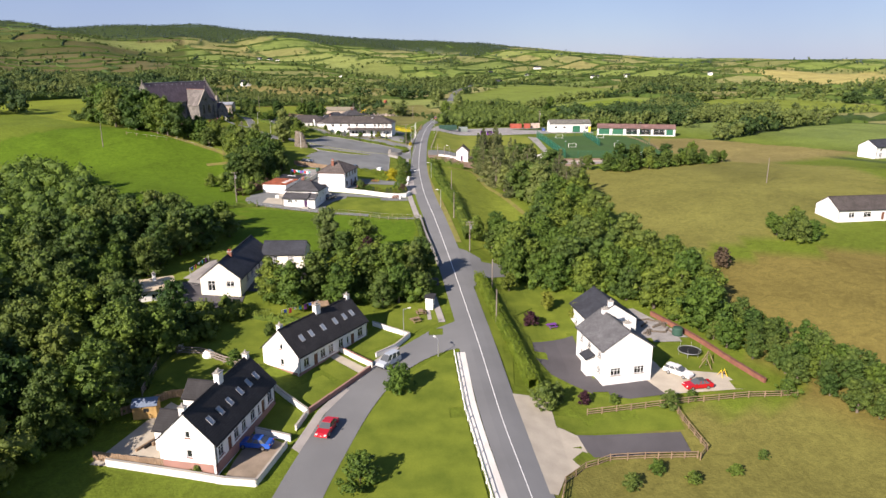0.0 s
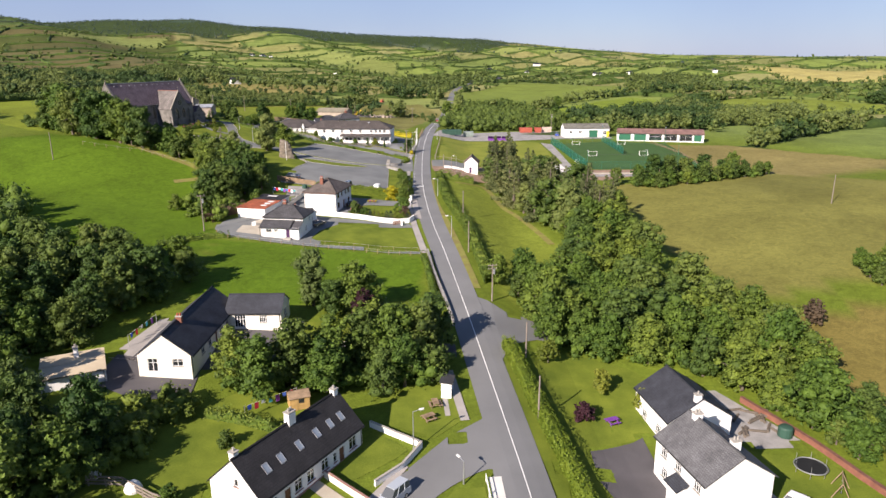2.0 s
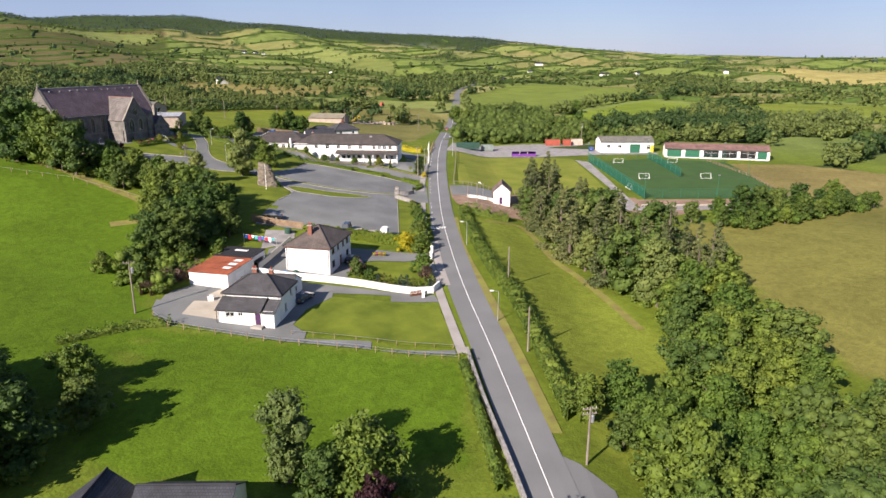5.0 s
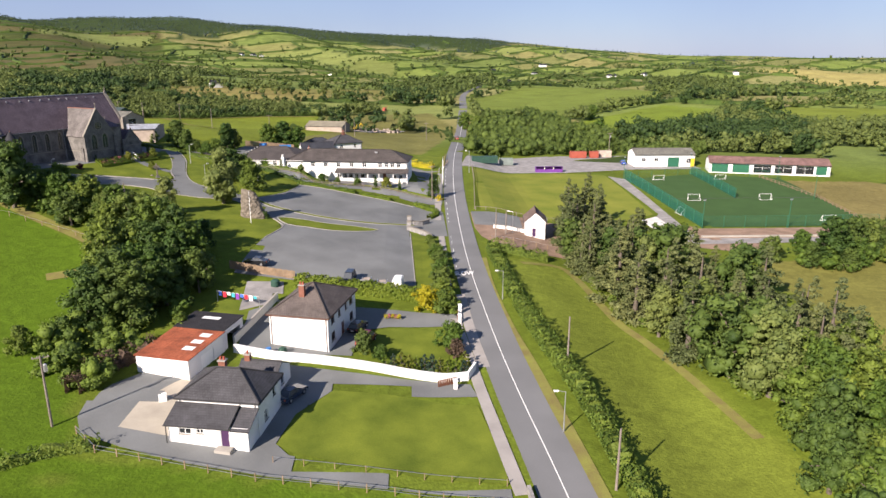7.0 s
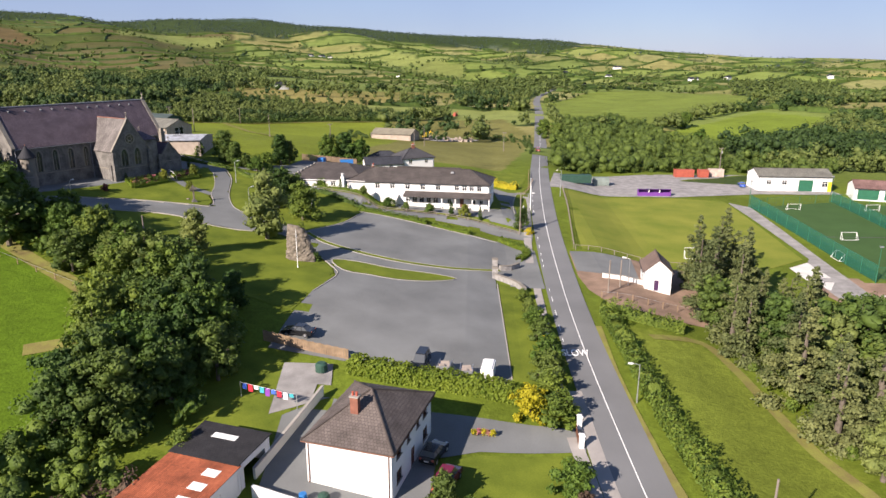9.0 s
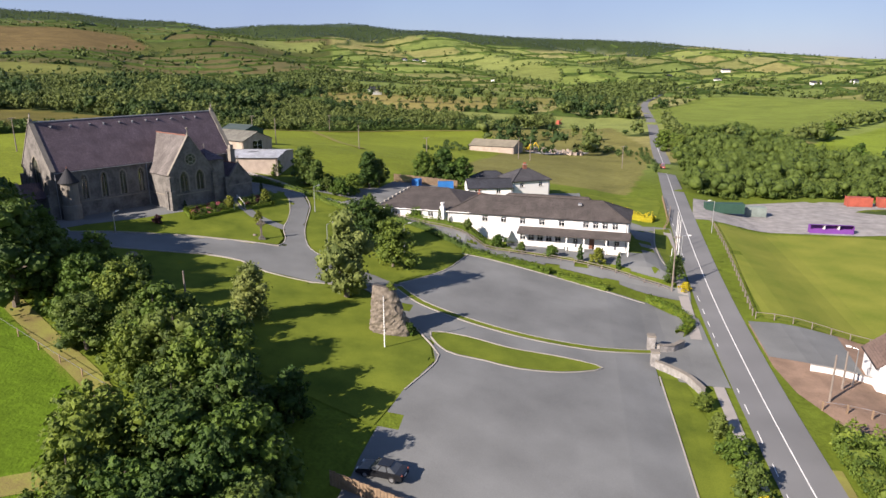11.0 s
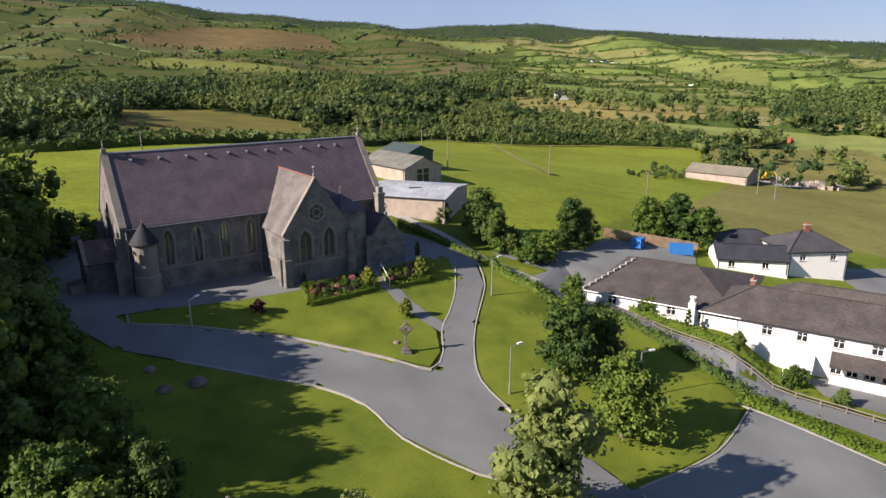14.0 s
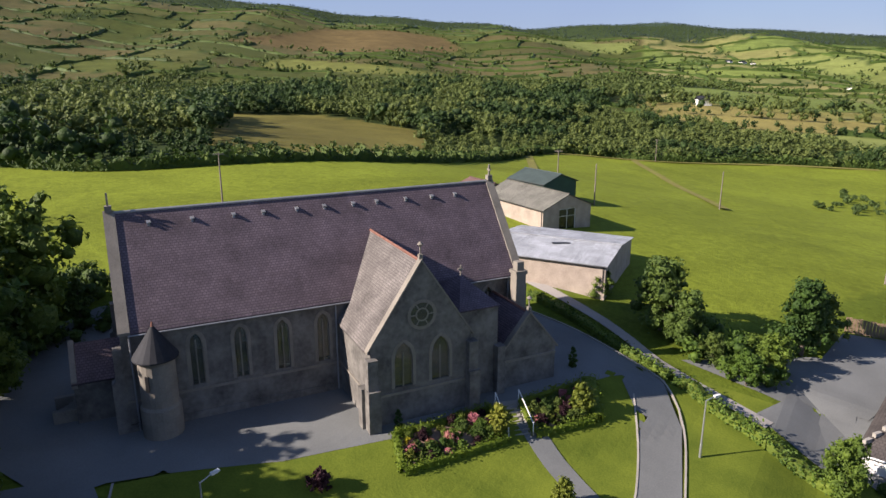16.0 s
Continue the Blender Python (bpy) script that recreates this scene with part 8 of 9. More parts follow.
def fence(name, pts, gap, height, post_mat, rail_mat, rails, label, post_w=0.12, rail_h=0.1, group=""):
    """Posts with rails between them."""
    root = thing(name, label, "fence", Matrix.Identity(4), group)
    spots = []
    for a, b in zip(pts, pts[1:]):
        a, b = Vector(a), Vector(b)
        k = max(1, round((b - a).length / gap))
        spots += [a.lerp(b, i / k) for i in range(k)]
    spots.append(Vector(pts[-1]))
    pm = Shape().box(0, 0, -0.3, post_w, post_w, height + 0.3).data("post", post_mat)
    for p in spots:
        o = new("post", pm)
        o.parent = root
        o.location = (p.x, p.y, level(p.x, p.y))
    for a, b in zip(spots, spots[1:]):
        za, zb = level(a.x, a.y), level(b.x, b.y)
        d = (b - a).normalized()
        n = Vector((-d.y, d.x)) * 0.03
        for r in rails:
            s = Shape()
            h = height * r
            s.slab([(a.x + n.x, a.y + n.y, za + h), (a.x - n.x, a.y - n.y, za + h), (b.x - n.x, b.y - n.y, zb + h), (b.x + n.x, b.y + n.y, zb + h)], rail_h)
            part("rail", s, rail_mat, root)
    return root


F = "post-and-rail fences of the paddock"
fence("timber_fence", [(40.2, 43.9), (44.7, 44.6), (56.2, 46.5), (65.9, 47.6), (73.5, 47.6)], 2.4, 1.1, TIMBER, TIMBER, (0.95, 0.6, 0.3), "weathered post-and-rail timber fence", group=F)
fence("timber_fence", [(53.6, 45.8), (53.6, 41.9), (54.3, 34.9), (52.6, 33.0)], 2.0, 1.1, TIMBER, TIMBER, (0.95, 0.6, 0.3), "weathered post-and-rail timber fence", group=F)
fence("timber_fence", [(32.4, 24.0), (33.6, 27.8), (37.0, 31.4), (40.7, 33.3), (45.4, 33.5), (52.4, 33.4)], 2.0, 1.1, TIMBER, TIMBER, (0.95, 0.6, 0.3), "weathered post-and-rail timber fence", group=F)
fence("white_railing", [(21.5, 58.0), (22.1, 42), (23.9, 23.5), (25.6, 8)], 2.5, 1.0, WHITE_PAINT, WHITE_PAINT, (1.0, 0.55), "white painted roadside railing", 0.1, 0.08)
fence("wire_fence", [(-31.5, 143.5), (-28.2, 140.2), (-10.8, 136.0), (3.2, 134.2), (15.2, 132.4)], 2.6, 1.0, TIMBER, STEEL, (0.95, 0.5), "thin timber post-and-wire field fence", 0.1, 0.02)
fence("wire_fence", [(-9.6, 139.0), (3.4, 137.2), (14.6, 135.6)], 3.0, 0.8, TIMBER, STEEL, (0.9,), "low post-and-wire lawn fence", 0.08, 0.02)
fence("lane_fence", [(-41.6, 272.2), (-32.4, 266.6), (-18.9, 262.4), (-5, 258.8), (9, 255.2), (11, 254.2)], 2.4, 0.95, POLE_WOOD, POLE_WOOD, (0.95, 0.55), "dark stained fence along the school lane", 0.12, 0.1)
fence("field_fence", [(21.8, 246.5), (23.2, 262), (24.8, 280), (26.2, 302)], 2.6, 1.2, POLE_WOOD, POLE_WOOD, (0.98, 0.5), "dark timber fence beside the playing field", 0.14, 0.08)
fence("field_fence", [(22.0, 245.4), (40, 243.0), (57, 239.6)], 2.6, 1.1, POLE_WOOD, POLE_WOOD, (0.98,), "timber fence at the playing field's end", 0.12, 0.08)
fence("timber_fence", [(22.5, 218.2), (30, 217.2), (40, 217.6)], 2.4, 1.2, TIMBER, STEEL, (0.95,), "rough timber posts beside bare ground", 0.16, 0.02)
fence("timber_fence", [(120, 292), (123, 262), (121, 236), (116, 226)], 2.2, 1.1, TIMBER, TIMBER, (0.95, 0.5), "timber fence round the pitches", 0.14, 0.1)
fence("timber_fence", [(14.5, 292), (16.6, 300), (18.6, 312)], 2.4, 1.1, TIMBER, TIMBER, (0.95, 0.5), "timber fence beside a lawn", 0.12, 0.1)
fence("wire_fence", [(-88, 206), (-70, 204.6), (-52, 197.5), (-44, 187)], 4.0, 1.0, TIMBER, STEEL, (0.9,), "thin timber post-and-wire field fence", 0.1, 0.02)


def board_fence(pts, height, label):
    """Close timber boards, each its own."""
    root = thing("board_fence", label, "fence", Matrix.Identity(4))
    me = Shape().box(0, 0, -0.2, 0.3, 0.04, height + 0.2).data("board", TIMBER)
    for a, b in zip(pts, pts[1:]):
        a, b = Vector(a), Vector(b)
        k = max(1, int((b - a).length / 0.33))
        ang = math.atan2(b.y - a.y, b.x - a.x)
        for i in range(k):
            p = a.lerp(b, (i + 0.5) / k)
            o = new("board", me)
            o.parent = root
            o.location, o.rotation_euler = (p.x, p.y, level(p.x, p.y) + 0.05 * math.sin(i * 1.9)), (0, 0, ang)


board_fence([(-26.5, 191.2), (-20, 189.6), (-14.8, 188.6)], 1.5, "weathered board fence round a back garden")
board_fence([(-14.6, 28.6), (-18, 29.0), (-24, 30.0)], 1.3, "weathered board fence behind an estate house")
board_fence([(-24.5, 39.5), (-19.5, 44.2), (-15.6, 45.2)], 1.2, "weathered board fence behind an estate house")
board_fence([(-47.5, 299.8), (-43.5, 301.2), (-32.6, 303.6)], 1.8, "tall board fence behind the school")


def pillar(x, y, h, w, mat, cap, label):
    r = thing("gate_pillar", label, "pillar", at(x, y), "gate pillars")
    part("shaft", Shape().box(0, 0, -0.3, w, w, h + 0.3), mat, r)
    part("cap", Shape().box(0, 0, h, w + 0.14, w + 0.14, 0.12).slab([(-w / 2, -w / 2, h + .2), (w / 2, -w / 2, h + .2), (w / 2, w / 2, h + .2), (-w / 2, w / 2, h + .2)], 0.1), cap, r)


pillar(12.6, 174.2, 1.5, 0.5, RENDER_WHITE, WHITE_PAINT, "white rendered gate pillar of the villa")
pillar(12.9, 177.9, 1.5, 0.5, RENDER_WHITE, WHITE_PAINT, "white rendered gate pillar of the villa")
pillar(10.6, 154.6, 1.2, 0.5, RENDER_WHITE, WHITE_PAINT, "white rendered gate pillar of the cottage drive")
pillar(5.0, 230.6, 2.0, 1.0, WALL_STONE, STONE_PALE, "square rubble stone gate pillar")
pillar(4.9, 225.6, 2.0, 1.0, WALL_STONE, STONE_PALE, "square rubble stone gate pillar")
for x, y, r in ((12.4, 176.0, 88), (9.6, 155.4, 20)):
    g = thing("wooden_gate", "brown painted low wooden gate", "gate", at(x, y, r))
    for k in range(9):
        part("slat", Shape().box(-1.2 + 0.3 * k, 0, 0.1, 0.22, 0.05, 0.95), BROWN_PAINT, g)
    part("crossbar", Shape().box(0, 0.05, 0.3, 2.6, 0.06, 0.1), BROWN_PAINT, g)

# ---- poles, lamps and signs ----
def street_lamp(x, y, h, rz, label="grey steel street lamp with a short arm"):
    r = thing("street_lamp", label, "street lamp", at(x, y, rz), "street lamps")
    part("column", Shape().tube((0, 0, -0.2), (0, 0, 1.2), 0.11, 0.1).tube((0, 0, 1.2), (0, 0, h), 0.075, 0.05), STEEL, r)
    arm = part("arm", Shape().tube((0, 0, h - 0.05), (0.9, 0, h + 0.12), 0.04, 0.035), STEEL, r)
    part("lantern", Shape().box(1.1, 0, h + 0.05, 0.6, 0.22, 0.14).box(1.1, 0, h, 0.45, 0.18, 0.06), LAMP_GLASS, arm)


# the 3 m one at (18.9, 57.6) stands in for a sign post
for x, y, h, rz in ((20.6, 183.8, 5.0, 180), (22.4, 144.6, 5.2, 180), (13.2, 64.0, 5.4, 20), (13.4, 262.5, 7.0, 0), (-54.4, 264.6, 5.0, 60), (-44.8, 244.2, 5.0, 60), (-76.8, 236.0, 3.4, 90), (-33.6, 251.0, 5.0, 40), (18.9, 57.6, 3.0, 120), (28.6, 226.0, 5.0, 150), (24.4, 292, 7, 180)):
    street_lamp(x, y, h, rz)


def telegraph_pole(x, y, h, rz, arms=1, box=False, label="weathered wooden telegraph pole with a cross-arm"):
    r = thing("telegraph_pole", label, "pole", at(x, y, rz), "telegraph poles")
    part("pole", Shape().tube((0, 0, -0.4), (0, 0, h), 0.15, 0.1), POLE_WOOD, r)
    for k in range(arms):
        z = h - 0.35 - 0.6 * k
        a = part("cross_arm", Shape().box(0, 0.12, z, 1.7, 0.1, 0.12), POLE_WOOD, r)
        for u in (-0.75, -0.3, 0.3, 0.75):
            part("insulator", Shape().lathe(u, 0.12, ((z + 0.12, 0.04), (z + 0.2, 0.06), (z + 0.3, 0.03)), 8), KERB, a)
    if box:
        part("transformer", Shape().lathe(0.32, 0, ((h - 1.9, 0.2), (h - 1.1, 0.2), (h - 1.0, 0.1)), 12), STEEL, r)


for x, y, h, rz, arms, box in ((-34.7, 144.8, 8.5, 20, 1, True), (26.2, 159.6, 7.5, 80, 0, False), (25.6, 134.6, 7.0, 80, 0, False), (29.9, 71.0, 6.5, 80, 0, False), (27.9, 108.6, 7.2, 10, 2, True), (31.0, 88.4, 6.0, 0, 0, False), (11.2, 255.4, 9.0, 10, 1, False),
                                   (-44.4, 325.0, 8.5, 30, 1, False), (-76, 366, 8, 30, 0, False), (-107, 351, 8, 30, 1, False), (-119, 460, 8, 30, 1, False), (-24, 397, 8, 20, 0, False), (-19.5, 393, 8, 20, 0, False), (-136, 285, 8, 60, 1, False), (-91, 193, 8, 30, 0, False), (24.0, 220.4, 6.0, 0, 0, False), (26.8, 224.4, 5.0, 0, 0, False),
                                   (-52, 213.5, 6.0, 0, 0, False), (86, 348, 9, 0, 1, True), (13.5, 395, 8, 0, 1, False), (-93, 224.5, 8, 40, 0, False), (129, 170, 8, 10, 0, False), (-90, 330, 7.5, 0, 0, False)):
    telegraph_pole(x, y, h, rz, arms, box, "weathered wooden telegraph pole with a cross-arm" if arms else "plain weathered wooden telegraph pole")
for x, y, h in ((15.0, 274.8, 6.8), (15.2, 278.2, 6.8), (15.5, 281.6, 6.8), (-27.9, 215.6, 6.5)):
    r = thing("flagpole", "plain white painted metal flagpole", "flagpole", at(x, y), "flagpoles")
    part("mast", Shape().tube((0, 0, -0.2), (0, 0, h), 0.07, 0.045), WHITE_PAINT, r)
    part("finial", Shape().lathe(0, 0, ((h, 0.03), (h + 0.08, 0.08), (h + 0.16, 0.02)), 8), STEEL, r)
r = thing("school_sign", "oval pale school sign on two posts", "sign", at(12.8, 268.6, 80))
part("board", Shape().slab([(1.3 * math.cos(t), -0.06, 1.9 + 0.45 * math.sin(t)) for t in (2 * math.pi * k / 20 for k in range(20))], 0.0).box(0, 0, 1.5, 2.3, 0.1, 0.8), WHITE_PAINT, r)
part("band", Shape().box(0, -0.07, 1.75, 2.1, 0.02, 0.16), BLUE_PAINT, r, "pale blue band of lettering")
for u in (-0.9, 0.9):
    part("leg", Shape().box(u, 0, -0.2, 0.1, 0.1, 1.8), GREEN_PAINT, r)
txt = bpy.data.curves.new("slow_letters", "FONT")
txt.body, txt.size, txt.align_x, txt.extrude, txt.offset = "SLOW", 1.25, "CENTER", 0.02, 0.02
lt = new("road_lettering", txt)
lt.data.materials.append(LINE)
g0 = Vector((15.1, 195.6, level(15.1, 195.6)))
sl = math.degrees(math.atan2(level(15.1, 199) - level(15.1, 195), 4))
lt.matrix_basis = pose(g0.x, g0.y, g0.z + 0.17, sl, 0, 1) @ Matrix.Diagonal((1.05, 2.2, 1, 1))
tagged(lt, "white painted word SLOW on the asphalt", "road marking", kind="structure")

# ---- vehicles ----
PAINTS = {}


def car_paint(name, colour):
    if name not in PAINTS:
        m = material(name + "_car_paint", colour, 0.25, 0.1, 0.04, 0.6, 0.0, 6, None, 0.5)
        m.node_tree.nodes["Principled BSDF"].inputs["Coat Weight"].default_value = 0.6
        PAINTS[name] = m
    return PAINTS[name]


CAR_GLASS = glass_material("car_glass", (0.10, 0.11, 0.12))
CAR_GLASS.node_tree.nodes["Principled BSDF"].inputs["Transmission Weight"].default_value = 0.2
FORMS = {
    # outline of the body side (forward x, height), then of the glass house, roof height
    "hatch": (((-1.95, .32), (-2.0, .75), (-1.85, .95), (0.75, .95), (1.75, .78), (1.98, .6), (1.98, .32)), ((-1.75, .93), (-1.35, 1.42), (0.05, 1.45), (0.85, .93))),
    "saloon": (((-2.2, .32), (-2.25, .8), (-2.1, .93), (0.8, .92), (2.0, .76), (2.2, .58), (2.2, .32)), ((-1.65, .9), (-1.0, 1.38), (0.1, 1.4), (0.95, .9))),
    "estate": (((-2.25, .34), (-2.3, .8), (-2.2, .98), (0.85, .96), (2.0, .8), (2.2, .62), (2.2, .34)), ((-2.15, .96), (-1.9, 1.46), (0.1, 1.5), (0.95, .94))),
    "van": (((-2.2, .36), (-2.25, .9), (-2.2, 1.1), (1.1, 1.08), (1.95, .9), (2.15, .66), (2.15, .36)), ((-2.15, 1.08), (-2.0, 1.85), (0.3, 1.88), (1.15, 1.06))),
}


def car(label, paint, colour, x, y, rz, form="hatch", dark_roof=False, category="car"):
    r = thing("car", label, category, at(x, y, rz, 0.12))
    body, cab = FORMS[form]
    mat = car_paint(paint, colour)

    def loft(out, w0, w1, z0, z1):
        s = Shape()
        wz = lambda z: (w0 + (w1 - w0) * (z - z0) / (z1 - z0)) / 2
        left = [(a, -wz(b), b) for a, b in out]
        right = [(a, wz(b), b) for a, b in out]
        s.face(left[::-1]).face(right)
        n = len(out)
        for i in range(n):
            j = (i + 1) % n
            s.face([left[i], left[j], right[j], right[i]])
        return s
    b = part("body", loft(body, 1.74, 1.62, 0.3, 1.0), mat, r)
    part("glass_house", loft(cab, 1.56, 1.2, 0.93, cab[2][1]), CAR_GLASS, r)
    (ra, rz0), (rb, rz1) = cab[1], cab[2]
    part("roof_panel", Shape().slab([(ra - .03, -.62, rz0 + .035), (rb + .05, -.62, rz1 + .035), (rb + .05, .62, rz1 + .035), (ra - .03, .62, rz0 + .035)], 0.07), CAR_GLASS if dark_roof else mat, r)
    for sg in (-1, 1):
        for k in (0.3, 0.68):
            u0, u1 = cab[0][0] + (cab[3][0] - cab[0][0]) * k, ra + (rb - ra) * k
            part("door_pillar", Shape().tube((u0, sg * .785, cab[0][1]), (u1, sg * .61, rz0 + .02), 0.05, n=4), mat, r)
        part("headlight", Shape().box(body[-2][0] - .12, sg * .62, body[-2][1] - .02, .2, .34, .14), LAMP_GLASS, r)
        part("tail_light", Shape().box(body[1][0] + .05, sg * .68, .68, .12, .24, .18), RED_RUST, r)
        part("mirror", Shape().box(cab[3][0] - .25, sg * .93, .95, .14, .2, .13), mat, r)
        for u in (-1.3, 1.3):
            w = part("wheel", Shape().tube((u, sg * .68, .31), (u, sg * .88, .31), .31, n=16), RUBBER, r)
            part("rim", Shape().tube((u, sg * .87, .31), (u, sg * .895, .31), .19, n=12), STEEL, w)
    for end in (body[-1][0] - .02, body[0][0] + .02):
        part("bumper", Shape().box(end, 0, .3, .14, 1.6, .2), mat if form != "van" else BLACK_PAINT, r)
    part("number_plate", Shape().box(body[0][0] - .06, 0, .52, .03, .5, .11), LAMP_GLASS, r)
    return r


car("red saloon car parked on the estate road", "red", (0.45, 0.012, 0.02), 3.4, 37.0, 255, "saloon")
car("blue saloon car on a gravel drive", "blue", (0.02, 0.09, 0.42), -5.2, 33.2, 170, "saloon")
car("silver hatchback parked by a garden gate", "silver", (0.42, 0.46, 0.50), 10.9, 55.0, 232, "van")
car("white estate car on the concrete yard", "white", (0.8, 0.8, 0.8), 57.6, 54.6, -48, "estate")
car("red sports car with a dark roof", "red", (0.45, 0.012, 0.02), 59.2, 50.6, 188, "saloon", True)
car("dark car in the shade of the car park", "black", (0.015, 0.016, 0.018), -22.4, 193.4, 170, "saloon")
car("black pickup truck by the hedge", "black", (0.015, 0.016, 0.018), -5.6, 188.6, 260, "van")
car("black car beside the villa", "black", (0.015, 0.016, 0.018), -2.9, 170.8, 70, "hatch")
car("maroon van beside the villa lawn", "maroon", (0.16, 0.012, 0.035), -1.4, 166.6, 72, "van")
car("dark blue saloon car beside the cottage", "navy", (0.02, 0.035, 0.07), -9.6, 151.6, 62, "saloon")
car("red van driving down the far road", "faded red", (0.42, 0.09, 0.06), 28.0, 398, 84, "van")
car("blue car parked at the clubhouse", "blue", (0.02, 0.09, 0.42), 83.4, 320.5, 80, "hatch")


def trailer(x, y, rz, box):
    r = thing("trailer", "white box trailer beside the hedge" if box else "grey flat trailer beside the hedge", "trailer", at(x, y, rz, 0.1), "trailers in the car park")
    part("bed", Shape().box(0, 0, 0.5, 3.0, 1.6, 0.15), STEEL, r)
    part("drawbar", Shape().tube((1.5, 0, 0.55), (2.6, 0, 0.5), 0.05), STEEL, r)
    for sg in (-1, 1):
        w = part("wheel", Shape().tube((-0.2, sg * .82, .32), (-0.2, sg * .98, .32), .32, n=14), RUBBER, r)
        part("rim", Shape().tube((-0.2, sg * .97, .32), (-0.2, sg * 1.0, .32), .18, n=10), STEEL, w)
    if box:
        part("box_body", Shape().box(0, 0, 0.65, 2.9, 1.55, 1.35).slab([(-1.4, -.6, 2.12), (1.4, -.6, 2.12), (1.4, .6, 2.12), (-1.4, .6, 2.12)], .14), WHITE_PAINT, r)
    else:
        for sg in (-1, 1):
            part("side_board", Shape().box(0, sg * .78, 0.65, 3.0, 0.06, 0.5), STEEL, r)
        part("end_board", Shape().box(1.47, 0, 0.65, 0.06, 1.5, 0.9), STEEL, r)
        part("load", Shape().box(-0.2, 0.1, 0.65, 1.8, 1.1, 0.45, 0.2).box(0.5, -0.2, 0.9, 0.7, 0.6, 0.4, 0.5), BLOCK, r)


trailer(-2.6, 187.8, 262, False)
trailer(0.2, 187.2, 268, False)
trailer(2.9, 187.4, 262, True)

# ---- church grounds ----
def boulder_monument():
    rows, n = 26, 44
    s = Shape()
    ring = []
    for k in range(rows + 1):
        f = k / rows
        z = -0.4 + 6.4 * f
        taper, deep = 1 - 0.52 * f, 1 - 0.42 * f
        if f > 0.94:
            taper, deep = taper * (1.9 - f) / 0.96, deep * (1.7 - f) / 0.76
        row = []
        for i in range(n):
            t = 2 * math.pi * i / n
            d = 1 + (0.12 * noise.noise(Vector((2.2 * math.cos(t), 3 * math.sin(t), z * 1.7))) + 0.10 * noise.noise(Vector((7 * math.cos(t), 7 * math.sin(t), z * 3.4)))) * (1 if f < 0.8 else 0.35)
            sq = (abs(math.cos(t)) ** 3 + abs(math.sin(t)) ** 3) ** (-1 / 3)
            row.append((2.75 * taper * d * sq * math.cos(t) - 0.95 * f, 1.6 * deep * d * sq * math.sin(t), z + (0.35 * math.cos(t + 2.6) if f > 0.9 else 0)))
        ring.append(row)
    for a, b in zip(ring, ring[1:]):
        for i in range(n):
            j = (i + 1) % n
            s.face([a[i], a[j], b[j], b[i]])
    s.face(ring[-1])
    ob = lone("stone_monument", s, BOULDER, "tall rough boulder-shaped stone monument on a lawn", "monument", at(-28.3, 220.6, 10))
    return ob


boulder_monument()
plant("bush", -28.2, 220.4, 1.1, "tuft of greenery on top of the stone monument", up=5.6)
r = thing("high_cross", "dark ringed stone cross on a stepped base", "cross", at(-56.7, 245.4, 35))
part("base", Shape().box(0, 0, -0.3, 1.0, 1.0, 0.6).box(0, 0, 0.3, 0.7, 0.7, 0.3), STONE, r)
part("shaft", Shape().box(0, 0, 0.6, 0.3, 0.22, 3.0).box(0, 0, 2.6, 1.5, 0.22, 0.3), BOULDER, r)
ringx = Shape()
for i in range(20):
    a, b = 2 * math.pi * i / 20, 2 * math.pi * (i + 1) / 20
    ringx.tube((.52 * math.cos(a), 0, 2.75 + .52 * math.sin(a)), (.52 * math.cos(b), 0, 2.75 + .52 * math.sin(b)), 0.07, n=6)
part("ring", ringx, BOULDER, r)
for i, (x, y, sz) in enumerate(((-71, 226.5, 0.7), (-69.5, 229, 0.9), (-74.5, 228.2, 0.6), (-58.5, 246.6, 0.4))):
    b = Shape().lathe(0, 0, ((-0.2, sz * .9), (sz * .25, sz), (sz * .6, sz * .75), (sz * .8, sz * .3)), 9)
    lone("boulder", b, BOULDER, "rounded grey boulder on the lawn", "boulder", at(x, y, 40 * i))
steps = thing("garden_steps", "concrete garden steps with white handrails", "steps", Matrix.Identity(4))
A, B = Vector((-68.6, 259.2)), Vector((-66.0, 256.8))
dn = (B - A).normalized()
for k in range(8):
    p = A.lerp(B, k / 8)
    zt = 22.35 - (22.35 - level(B.x, B.y) - 0.1) * (k + 0.2) / 8
    part("step", Shape().box(p.x, p.y, zt - 1.2, 0.62, 1.9, 1.2, math.atan2(dn.y, dn.x)), KERB, steps)
side = Vector((-dn.y, dn.x))
for sg in (-1, 1):
    p, q = A + side * sg * 1.0, B + side * sg * 1.0
    zq = level(B.x, B.y) + 1.1
    part("handrail", Shape().tube((p.x, p.y, 23.4), (q.x, q.y, zq), 0.045).tube((p.x, p.y, 22.2), (p.x, p.y, 23.4), 0.04).tube((q.x, q.y, zq - 1.2), (q.x, q.y, zq), 0.04), WHITE_PAINT, steps)
    part("string_wall", Shape().slab([(p.x - dn.y * .15, p.y + dn.x * .15, 22.5), (p.x + dn.y * .15, p.y - dn.x * .15, 22.5), (q.x + dn.y * .15, q.y - dn.x * .15, zq - .85), (q.x - dn.y * .15, q.y + dn.x * .15, zq - .85)], 1.2), KERB, steps)
patch("flower_bed", [(-70.5, 247.8), (-73.1, 250.2), (-69.1, 257.6), (-66.6, 255.5)], 0.14, SOIL, "soil of a flower bed", "flower bed", 0.8)
